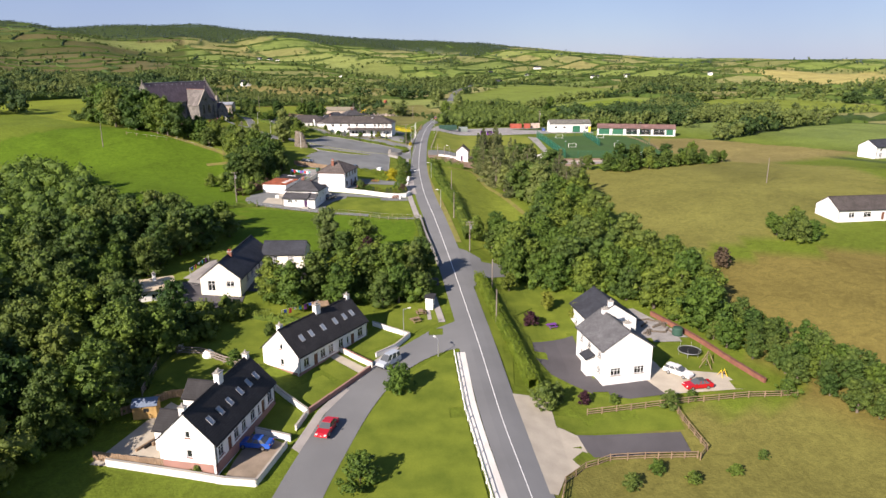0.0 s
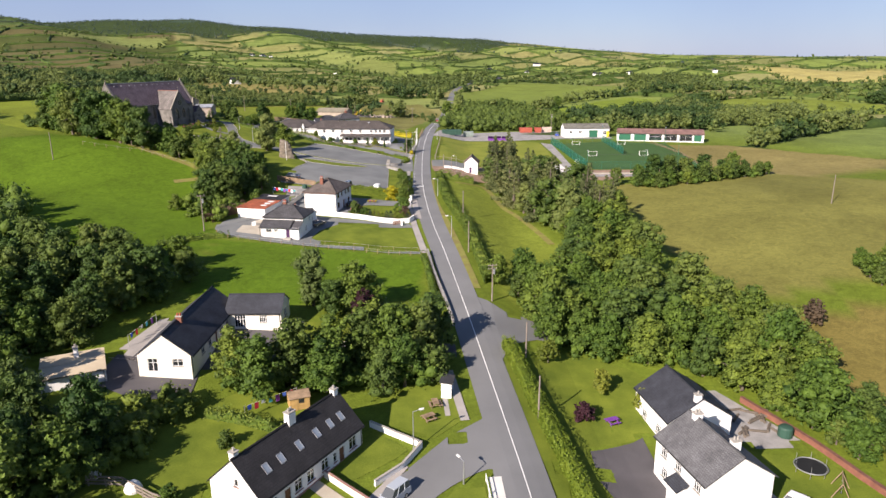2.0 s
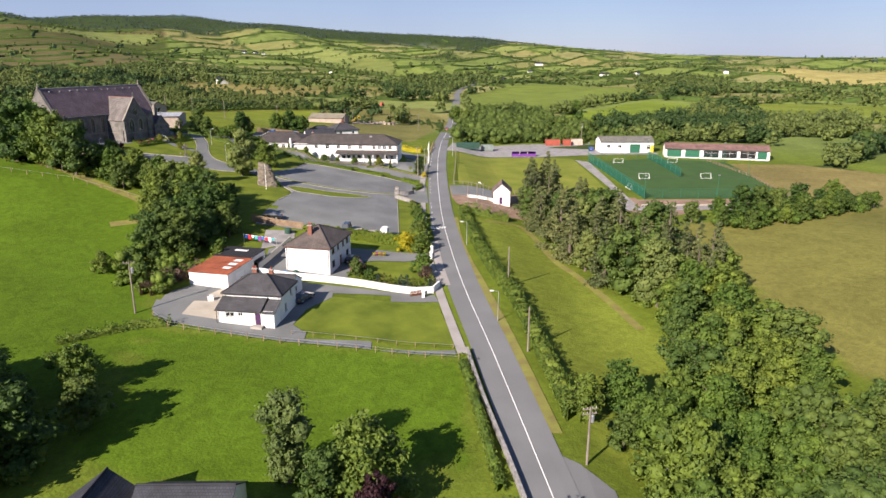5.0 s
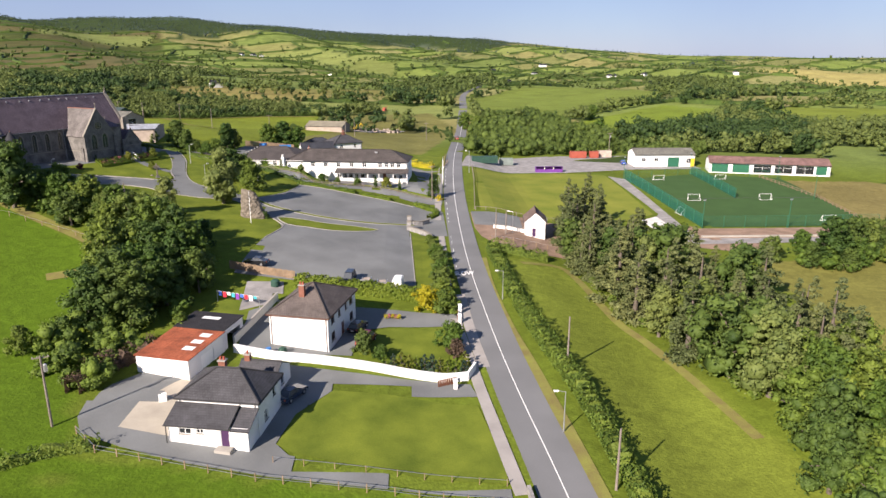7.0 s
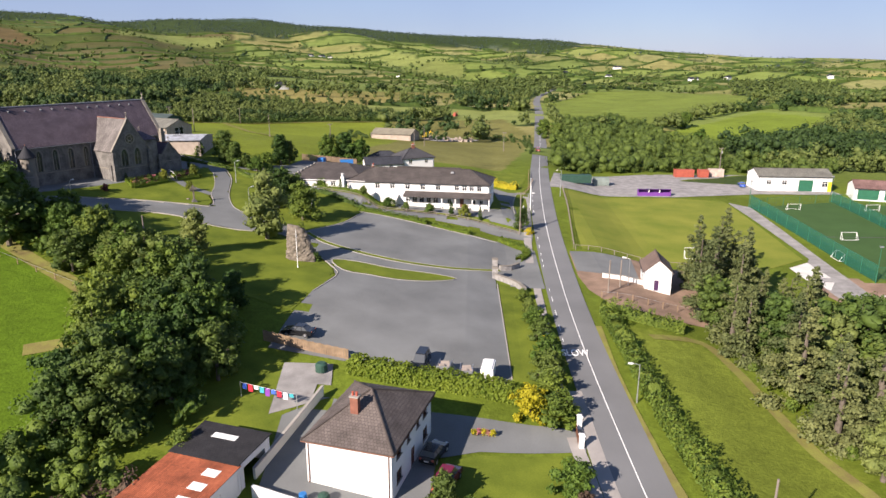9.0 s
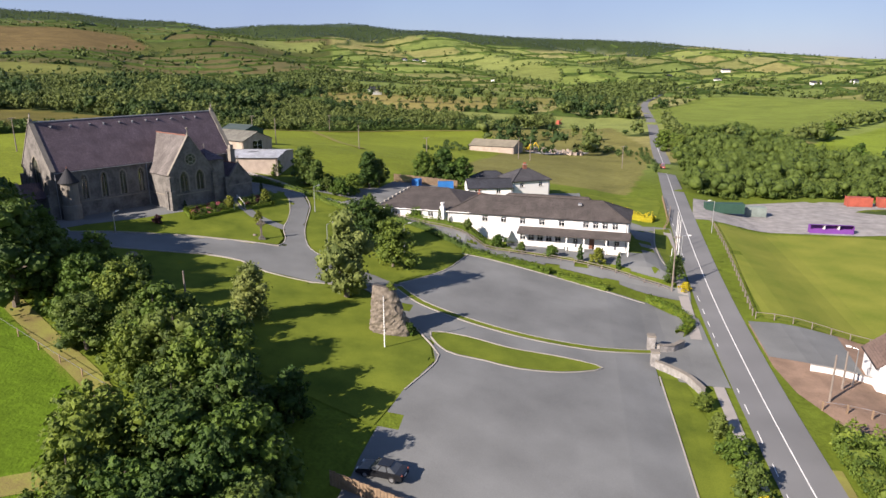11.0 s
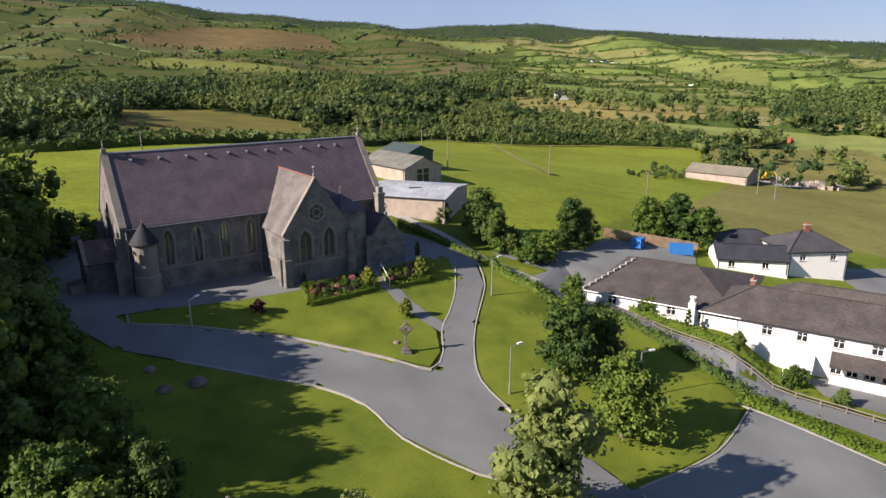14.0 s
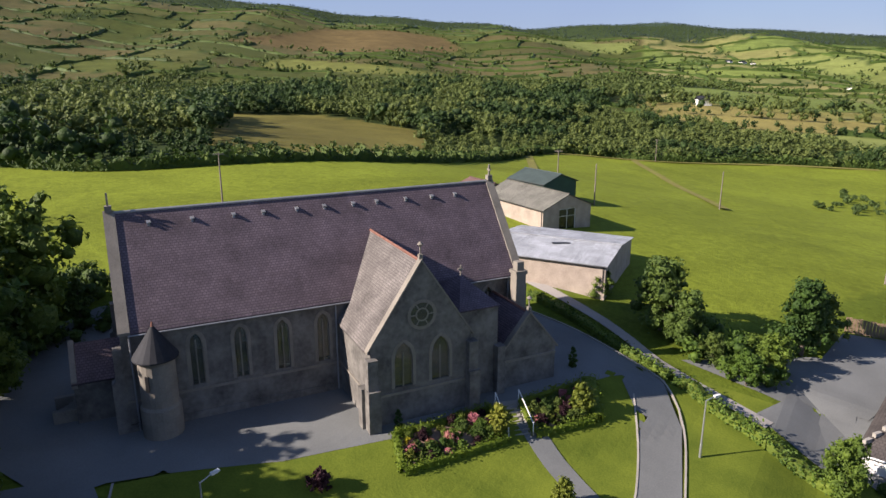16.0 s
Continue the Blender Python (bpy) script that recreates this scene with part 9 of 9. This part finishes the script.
patch("flower_bed", [(-67.7, 259.9), (-65.0, 265.6), (-62.3, 262.4), (-65.2, 257.6)], 0.14, SOIL, "soil of a flower bed", "flower bed", 0.8)
KINDS["pink"] = (3, 1.6, 0.0, 700, 0.15, LEAF_PINK, "round", "pink flowering shrub in a flower bed", "shrub")
rb = random.Random(9)
for bed in ([(-72.5, 250.4), (-69.2, 256.8), (-67.2, 255.2), (-70.4, 248.7)], [(-67.0, 260.0), (-65.0, 264.7), (-63.0, 262.4), (-65.2, 258.6)]):
    for k in range(62):
        a, b = rb.random(), rb.random()
        p = Vector(bed[0]).lerp(Vector(bed[1]), a).lerp(Vector(bed[3]).lerp(Vector(bed[2]), a), b)
        kd = rb.choice(["pink", "bush", "shrub", "young", "bush", "shrub", "red", "gold" if k % 6 == 0 else "shrub"])
        plant(kd, p.x, p.y, rb.uniform(0.6, 1.2), "small flowering shrub in a church flower bed", "flower bed shrubs")

# ---- sports ground ----
def goal(x, y, rz, w=3.4, h=1.6, label="white metal five-a-side goal frame"):
    r = thing("goal", label, "goal", at(x, y, rz, 0.12), "goals on the pitches")
    for sg in (-1, 1):
        part("post", Shape().tube((sg * w / 2, 0, 0), (sg * w / 2, 0, h), 0.045), WHITE_PAINT, r)
        part("stay", Shape().tube((sg * w / 2, 0, h), (sg * w / 2, 1.0, 0.05), 0.04).tube((sg * w / 2, 0, 0.04), (sg * w / 2, 1.0, 0.05), 0.04), WHITE_PAINT, r)
    part("crossbar", Shape().tube((-w / 2, 0, h), (w / 2, 0, h), 0.04), WHITE_PAINT, r)
    part("back_bar", Shape().tube((-w / 2, 1.0, 0.05), (w / 2, 1.0, 0.05), 0.04), WHITE_PAINT, r)


for x, y, rz in ((85.6, 289.6, 0), (86.2, 263.2, 180), (107.0, 263.0, 180), (105.8, 289.4, 0), (77.2, 249.0, 90), (112, 240, 0)):
    goal(x, y, rz)
goal(47.4, 248.8, 180, 4.4, 2.1, "white goal frame at the playing field's end")
NET = material("sports_net", (0.015, 0.13, 0.085), 0.8, 0, 0.1, 1, 0.1, 6)
nn, nl = NET.node_tree.nodes, NET.node_tree.links
clear, mixn = nn.new("ShaderNodeBsdfTransparent"), nn.new("ShaderNodeMixShader")
mixn.inputs[0].default_value = 0.12
nl.new(clear.outputs[0], mixn.inputs[1])
nl.new(nn["Principled BSDF"].outputs[0], mixn.inputs[2])
nl.new(mixn.outputs[0], nn["Material Output"].inputs["Surface"])


# same net, made more opaque where the camera sees it at a slant
NET_SLANTED = NET.copy()
NET_SLANTED.name = "dense_sports_net"
NET_SLANTED.node_tree.nodes["Mix Shader"].inputs[0].default_value = 0.62


def net_fence(pts, h, label, net=NET):
    r = thing("net_fence", label, "fence", Matrix.Identity(4), "netting round the pitches")
    spots = []
    for a, b in zip(pts, pts[1:]):
        a, b = Vector(a), Vector(b)
        k = max(1, round((b - a).length / 5))
        spots += [a.lerp(b, i / k) for i in range(k)]
    spots.append(Vector(pts[-1]))
    for p in spots:
        part("post", Shape().tube((p.x, p.y, level(p.x, p.y) - .2), (p.x, p.y, level(p.x, p.y) + h), .06, n=6), GREEN_PAINT, r)
    for a, b in zip(spots, spots[1:]):
        za, zb = level(a.x, a.y), level(b.x, b.y)
        part("net_panel", Shape().face([(a.x, a.y, za + .1), (b.x, b.y, zb + .1), (b.x, b.y, zb + h), (a.x, a.y, za + h)]), net, r)
        part("top_wire", Shape().tube((a.x, a.y, za + h), (b.x, b.y, zb + h), .03, n=5), GREEN_PAINT, r)


net_fence([(75.2, 292.2), (77.2, 235.6)], 3.4, "tall green netting fence beside the pitches", NET_SLANTED)
net_fence([(77.2, 235.6), (98.5, 235.4), (122, 235.6)], 3.0, "tall green netting fence at the pitches' end")
net_fence([(100, 299.2), (99.2, 264.8)], 3.0, "green netting fence between two pitches", NET_SLANTED)
net_fence([(75.2, 292.2), (100, 299.4), (126.5, 291.2)], 2.4, "green netting fence before the clubhouse")
strip("pitch_line", [(77.6, 264.6), (99, 264.6), (121.5, 264.6)], 0.3, 0.15, TARMAC_DARK, "dark board line across the pitch", "pitch marking", cols=1)
for x, y, h in ((75.0, 292.6, 7), (77.0, 235.2, 7), (99.8, 299.8, 7), (98.6, 235.0, 7), (121, 262, 7), (126, 291.6, 7)):
    r = thing("floodlight_mast", "slim dark floodlight mast by the pitches", "floodlight", at(x, y), "floodlight masts")
    part("mast", Shape().tube((0, 0, -.2), (0, 0, h), .1, .06), GREEN_PAINT, r)
    part("lamp_head", Shape().box(0, 0, h, .6, .3, .25), STEEL, r)


def shelter(x, y, rz, w, label):
    r = thing("dugout", label, "shelter", at(x, y, rz, 0.1))
    part("back", Shape().box(0, 0.7, 0, w, 0.08, 1.8), PURPLE_PAINT, r)
    part("roof", Shape().slab([(-w / 2, -0.8, 2.0), (w / 2, -0.8, 2.0), (w / 2, 0.75, 1.8), (-w / 2, 0.75, 1.8)], 0.06), PURPLE_PAINT, r)
    for u in (-w / 2, -w / 6, w / 6, w / 2):
        part("divider", Shape().box(u, 0, 0, 0.08, 1.4, 1.8), WHITE_PAINT if abs(u) < w / 2 else PURPLE_PAINT, r)
    part("front_board", Shape().box(0, -0.7, 0, w, 0.06, 1.0), PURPLE_PAINT, r)
    part("bench", Shape().box(0, 0.4, 0.4, w - 0.3, 0.4, 0.08), TIMBER, r)


shelter(53.0, 305.6, 0, 9.2, "purple painted team shelter beside the playing field")


def container(x, y, rz, w, mat, label, k=1.0):
    r = thing("container", label, "container", at(x, y, rz, 0.1) @ Matrix.Diagonal((k, k, k, 1)), "steel containers")
    part("body", Shape().box(0, 0, 0.1, w, 2.4, 2.4), mat, r)
    for u in (-w / 2, w / 2):
        for sg in (-1, 1):
            part("corner_post", Shape().box(u, sg * 1.2, 0.0, 0.16, 0.16, 2.6), mat, r)
    for k in range(int(w / 0.5)):
        part("rib", Shape().box(-w / 2 + 0.3 + 0.5 * k, -1.23, 0.2, 0.2, 0.06, 2.2), mat, r)
    part("door", Shape().box(w / 2 + 0.03, 0, 0.2, 0.05, 2.1, 2.2), mat, r)


container(71.2, 339.0, 0, 6.0, RED_RUST, "faded red steel shipping container")
container(77.4, 338.8, 0, 3.0, RED_RUST, "short faded red steel container")
container(82.4, 341.0, 0, 4.4, material("pale_rusty_steel", (0.5, 0.40, 0.34), 0.7, 0, 0.3, 0.8, 0.2, 5), "pale rusty steel container")
container(32.2, 317.5, 2, 9.0, SHEET_GREEN, "long dark green steel container")
container(40.4, 320.5, 2, 4.5, material("grey_green_steel", (0.20, 0.24, 0.22), 0.7, 0, 0.2, 0.8, 0.2, 5), "grey steel container in the club yard")
container(-41.6, 298.6, 80, 3.0, BLUE_PAINT, "blue waste skip behind the school", 0.66)
container(-35.0, 300.6, 12, 5.4, BLUE_PAINT, "long blue waste skip behind the school", 0.66)

# ---- gardens ----
def picnic_table(x, y, rz, mat, label):
    r = thing("picnic_table", label, "table", at(x, y, rz, 0.05))
    for k in range(4):
        part("board", Shape().box(0, -0.33 + 0.22 * k, 0.72, 1.7, 0.2, 0.05), mat, r)
    for sg in (-1, 1):
        part("bench_board", Shape().box(0, sg * 0.75, 0.42, 1.7, 0.28, 0.05), mat, r)
        for u in (-0.6, 0.6):
            part("leg", Shape().tube((u, sg * 0.65, 0), (u, sg * 0.2, 0.72), 0.05, n=4), mat, r)
    for u in (-0.6, 0.6):
        part("crossbar", Shape().box(u, 0, 0.36, 0.06, 1.6, 0.08), mat, r)


picnic_table(40.4, 72.4, 20, PURPLE_PAINT, "purple painted picnic table on a lawn")
picnic_table(15.2, 70.4, 30, TIMBER, "grey timber picnic bench on the corner lawn")
picnic_table(16.2, 73.6, 100, TIMBER, "grey timber picnic bench on the corner lawn")
r = thing("bus_shelter", "small white roadside shelter with a dark roof", "shelter", at(18.0, 76.6, 80))
for sg in (-1, 1):
    part("side_wall", Shape().box(sg * 1.1, 0, -0.2, 0.15, 1.4, 2.4), RENDER_WHITE, r)
part("back_wall", Shape().box(0, 0.65, -0.2, 2.3, 0.15, 2.4), RENDER_WHITE, r)
part("roof", Shape().slab([(-1.4, -0.95, 2.3), (1.4, -0.95, 2.3), (1.4, 0.95, 2.5), (-1.4, 0.95, 2.5)], 0.12), TILE_GREY, r)
strip("garden_path", [(17.6, 75.4), (17.8, 71.2)], 0.7, 0.1, PAVING, "narrow paved path to a shelter", "path", cols=1)
r = thing("trampoline", "round trampoline with a dark mat", "trampoline", at(62.0, 61.4))
ringm = Shape()
for i in range(24):
    a, b = 2 * math.pi * i / 24, 2 * math.pi * (i + 1) / 24
    ringm.tube((1.9 * math.cos(a), 1.9 * math.sin(a), .8), (1.9 * math.cos(b), 1.9 * math.sin(b), .8), .07, n=6)
part("rim", ringm, STEEL, r)
part("mat", Shape().lathe(0, 0, ((.76, 1.75), (.79, 1.75)), 24), BLACK_PAINT, r)
for i in range(6):
    t = math.pi * i / 3
    part("leg", Shape().tube((1.8 * math.cos(t), 1.8 * math.sin(t), 0), (1.8 * math.cos(t), 1.8 * math.sin(t), .8), .04), STEEL, r)
    part("net_pole", Shape().tube((1.9 * math.cos(t), 1.9 * math.sin(t), .8), (1.9 * math.cos(t), 1.9 * math.sin(t), 1.7), .025), STEEL, r)
r = thing("swing_frame", "pale timber swing frame on the lawn", "swing", at(63.4, 57.4, 60))
for u in (-1.4, 1.4):
    for sg in (-1, 1):
        part("leg", Shape().tube((u, sg * 1.0, 0), (u, 0, 2.1), .06), TIMBER, r)
part("top_beam", Shape().tube((-1.6, 0, 2.1), (1.6, 0, 2.1), .07), TIMBER, r)
for u in (-.6, .6):
    part("swing_seat", Shape().box(u, 0, .5, .45, .2, .04), BLACK_PAINT, r)
    part("swing_rope", Shape().tube((u - .2, 0, .52), (u - .2, 0, 2.1), .012, n=4), STEEL, r)
r = thing("climbing_frame", "small yellow timber climbing frame", "play frame", at(64.6, 54.0, 20))
for u in (-.5, .5):
    for sg in (-1, 1):
        part("leg", Shape().tube((u, sg * .6, 0), (u * .6, 0, 1.2), .05), YELLOW_PAINT, r)
part("platform", Shape().box(0, 0, .7, .8, .6, .05), TIMBER, r)
lone("oil_tank", Shape().lathe(0, 0, ((0, .8), (.1, .95), (1.3, .95), (1.5, .8), (1.6, .3)), 16), SHEET_GREEN, "dark green plastic oil tank", "oil tank", at(62.6, 68.6))
lone("oil_tank", Shape().lathe(0, 0, ((0, .6), (.1, .75), (1.0, .75), (1.2, .5)), 14), SHEET_GREEN, "green plastic oil tank in a garden", "oil tank", at(-17.6, 185.4))
rl = random.Random(4)
for i in range(16):
    x, y = 56.5 + 6 * rl.random(), 69 + 7 * rl.random()
    lone("log", Shape().tube((-1.2, 0, .22), (1.2, 0, .26), .2, .16, 9), BARK, "cut log lying in the gravel yard", "log", at(x, y, rl.uniform(0, 180)), "logs in the yard")


def hut(x, y, rz, w, d, h, wall, roof, label):
    r = thing("garden_shed", label, "shed", at(x, y, rz))
    n = int(h / 0.2)
    for k in range(n):
        part("board", Shape().box(0, -d / 2, 0.2 * k, w, 0.04 + 0.015 * (k % 2), 0.19).box(0, d / 2, 0.2 * k, w, 0.04 + 0.015 * (k % 2), 0.19).box(-w / 2, 0, 0.2 * k, 0.05, d, 0.19).box(w / 2, 0, 0.2 * k, 0.05, d, 0.19), wall, r)
    q = [(-w / 2 - .15, -d / 2 - .2, h), (w / 2 + .15, -d / 2 - .2, h), (w / 2 + .15, 0, h + .55), (-w / 2 - .15, 0, h + .55)]
    part("roof_slope", Shape().slab(q, .06), roof, r)
    q = [(x1, -y1, z1) for x1, y1, z1 in q][::-1]
    part("roof_slope", Shape().slab(q, .06), roof, r)
    part("window", Shape().box(.2, -d / 2 - .04, 1.0, .7, .04, .55), GLASS, r)
    part("door", Shape().box(-w / 4, -d / 2 - .04, 0, .7, .05, 1.75), wall, r)


SHED_WOOD = material("honey_timber", (0.42, 0.27, 0.10), 0.8, 0, 0.2, 1.5, 0.3, 12)
hut(-21.2, 40.0, 10, 3.0, 2.4, 1.9, SHED_WOOD, material("blue_grey_felt", (0.16, 0.20, 0.27), 0.8, 0, 0.15, 1, 0.2, 8), "honey-coloured timber garden shed with a blue felt roof")
hut(-2.2, 73.4, 20, 2.6, 2.2, 1.8, SHED_WOOD, TIMBER, "honey-coloured timber garden shed")
for k in range(4):
    lone("sleeper", Shape().box(0, 0, 0, 4.2 - 0.5 * k, 0.28, 0.3 + 0.12 * k), BLACK_PAINT if k % 2 else TIMBER, "dark timber sleeper edging a terrace", "sleeper", at(-18.6 + 0.7 * k, 33.6 + 0.35 * k, 62), "sleepers of a terrace")
lone("rain_barrel", Shape().lathe(0, 0, ((0, .35), (.4, .42), (.9, .35)), 14), BLUE_PAINT, "blue plastic water barrel by the villa", "barrel", at(-14.5, 162.8))
lone("covered_barbecue", Shape().lathe(0, 0, ((0, .5), (.5, .62), (.9, .5), (1.05, .2)), 12), SHEET_GREEN, "covered round garden barbecue by the villa", "barbecue", at(-12.6, 162.9))
CLOTH = [material(n, c, 0.9, 0, 0.1, 2, 0.1, 9) for n, c in (("blue_cloth", (0.05, 0.12, 0.5)), ("red_cloth", (0.5, 0.03, 0.05)), ("white_cloth", (0.75, 0.75, 0.78)), ("teal_cloth", (0.05, 0.35, 0.4)), ("purple_cloth", (0.2, 0.05, 0.3)))]


def washing(x0, y0, x1, y1, n, label):
    r = thing("clothes_line", label, "clothes line", Matrix.Identity(4), "clothes lines")
    a, b = Vector((x0, y0)), Vector((x1, y1))
    za, zb = level(x0, y0), level(x1, y1)
    for p, z in ((a, za), (b, zb)):
        part("post", Shape().tube((p.x, p.y, z - .2), (p.x, p.y, z + 2), .05), STEEL, r)
    part("line", Shape().tube((a.x, a.y, za + 1.9), (b.x, b.y, zb + 1.9), .015, n=4), WHITE_PAINT, r)
    d = (b - a).normalized()
    for k in range(n):
        f = (k + .7) / (n + .6)
        p, z = a.lerp(b, f), za + (zb - za) * f + 1.88
        w, h = .28, .7 + .25 * math.sin(k * 2.1)
        q = [(p.x - d.x * w, p.y - d.y * w), (p.x + d.x * w, p.y + d.y * w)]
        s = Shape()
        off = Vector((-d.y, d.x)) * .08 * math.sin(k)
        s.slab([(q[0][0], q[0][1], z), (q[1][0], q[1][1], z), (q[1][0] + off.x, q[1][1] + off.y, z - h), (q[0][0] + off.x, q[0][1] + off.y, z - h)], 0.02)
        part("garment", s, CLOTH[k % 5], r)


washing(-25.4, 178.8, -18.6, 177.2, 9, "line of coloured washing in a back garden")
washing(-8.5, 70.0, -2.6, 74.8, 7, "line of coloured washing behind an estate house")
washing(-30.2, 88.5, -28.6, 96.0, 5, "line of coloured washing by a patio")
lone("skip_bag", Shape().box(0, 0, 0, 0.9, 0.9, 0.7).box(0.2, 0.1, 0.7, 0.5, 0.5, 0.2, 0.4), WHITE_PAINT, "white builder's bag on the gravel", "bag", at(-24.6, 150.4, 20))
r = thing("porch_flowers", "row of red flower tubs by the villa drive", "flower tubs", at(1.2, 175.2))
for k in range(5):
    o = new("flower", leaf_mesh("flower", leaves([(0.5 * k, 0.1 * math.sin(k), 0.35)], [0.32], 120, 0.1, np.random.default_rng(k)), LEAF_PINK if k % 2 else LEAF_GOLD))
    o.parent = r
# machinery and rubble in a yard beyond the school
patch("rubble_yard", [(-25, 430), (-14, 426), (-2, 436), (4, 452), (-6, 458), (-20, 450)], 0.12, GRAVEL, "pale stony yard beyond the school", "yard")
rub = Shape()
for i in range(70):
    rx, ry = -22 + 22 * rl.random(), 432 + 16 * rl.random()
    rub.box(rx, ry, level(rx, ry) - .2, .5 + 1.6 * rl.random(), .5 + rl.random(), .4 + 1.2 * rl.random(), rl.random() * 3)
lone("rubble_heap", rub, BLOCK, "heaps of rubble and scrap in a yard", "rubble", kind="stuff")
r = thing("excavator", "orange and yellow excavator in a rubble yard", "excavator", at(-22, 438, 30))
part("tracks", Shape().box(0, -.9, 0, 3.2, .5, .8).box(0, .9, 0, 3.2, .5, .8), RUBBER, r)
part("cab", Shape().box(-.2, 0, .8, 2.4, 2.0, 1.2).box(.5, -.4, 2.0, 1.1, 1.0, 1.0), YELLOW_PAINT, r)
part("boom", Shape().tube((1, .2, 1.6), (3.0, .2, 3.6), .22).tube((3.0, .2, 3.6), (4.6, .2, 1.2), .18), YELLOW_PAINT, r)
part("bucket", Shape().box(4.6, .2, .5, .8, .9, .7), STEEL, r)
r = thing("excavator", "small orange digger at the wood's edge", "excavator", at(-11, 560, 60))
part("body", Shape().box(0, 0, .3, 3.4, 2.0, 1.3).box(-.3, 0, 1.6, 1.4, 1.6, 1.0), RED_RUST, r)
part("boom", Shape().tube((1, 0, 1.6), (3.2, 0, 3.2), .22), RED_RUST, r)

# ---- far farmhouses ----
for i, (x, y, w) in enumerate(((-250, 690, 12), (-168, 720, 10), (-300, 1500, 16), (-285, 1510, 12), (-320, 1490, 10), (330, 1180, 14), (420, 1290, 12), (560, 1240, 14), (250, 1420, 14), (640, 930, 14), (300, 1600, 16), (180, 1500, 12), (520, 1500, 14), (145, 1050, 12), (700, 760, 12), (-520, 800, 12), (-480, 560, 10), (-110, 1150, 12))):
    fh = thing("farmhouse", "small white farmhouse far across the fields", "house", at(x, y, 37 * i), "far farmhouses")
    part("wall", Shape().box(0, 0, -1, w, 7, 5.0), RENDER_WHITE, fh)
    roof_gable(fh, w, 7, 4.0, 2.4, SLATE_DARK)
fence("timber_fence", [(18.6, 327), (17.4, 312), (16.4, 300.6)], 2.2, 1.1, TIMBER, TIMBER, (1.0, 0.55), "timber fence beside the school lawn", 0.12, 0.1)
fence("garden_fence", [(-23.5, 44.5), (-24.5, 57), (-18.8, 56.8), (-14.7, 54.3), (-8.7, 52)], 1.8, 1.2, POLE_WOOD, POLE_WOOD, (1.1, 0.75, 0.4), "weathered timber fence round a back garden", 0.12, 0.24)
for x, y in ((-22.9, 58.6), (-17.6, 56.4)):
    d = Shape().lathe(0, 0, ((-0.1, 0.95), (0.25, 0.98), (0.7, 0.8), (1.05, 0.45), (1.2, 0.05)), 14)
    lone("garden_cloche", d, LAMP_GLASS, "round pale plastic garden cloche on the grass", "garden cloche", at(x, y), "garden cloches")
hedge([(-13.5, 70.5), (-8, 69.0), (-2, 66.5)], 1.2, 1.4, LEAF, "loose hedge between two back gardens", 80, 0.25)
hedge([(-23.8, 46), (-24.6, 52), (-23.5, 57.5)], 1.3, 1.5, LEAF_DARK, "dark scrubby hedge behind a garden fence", 80, 0.3)
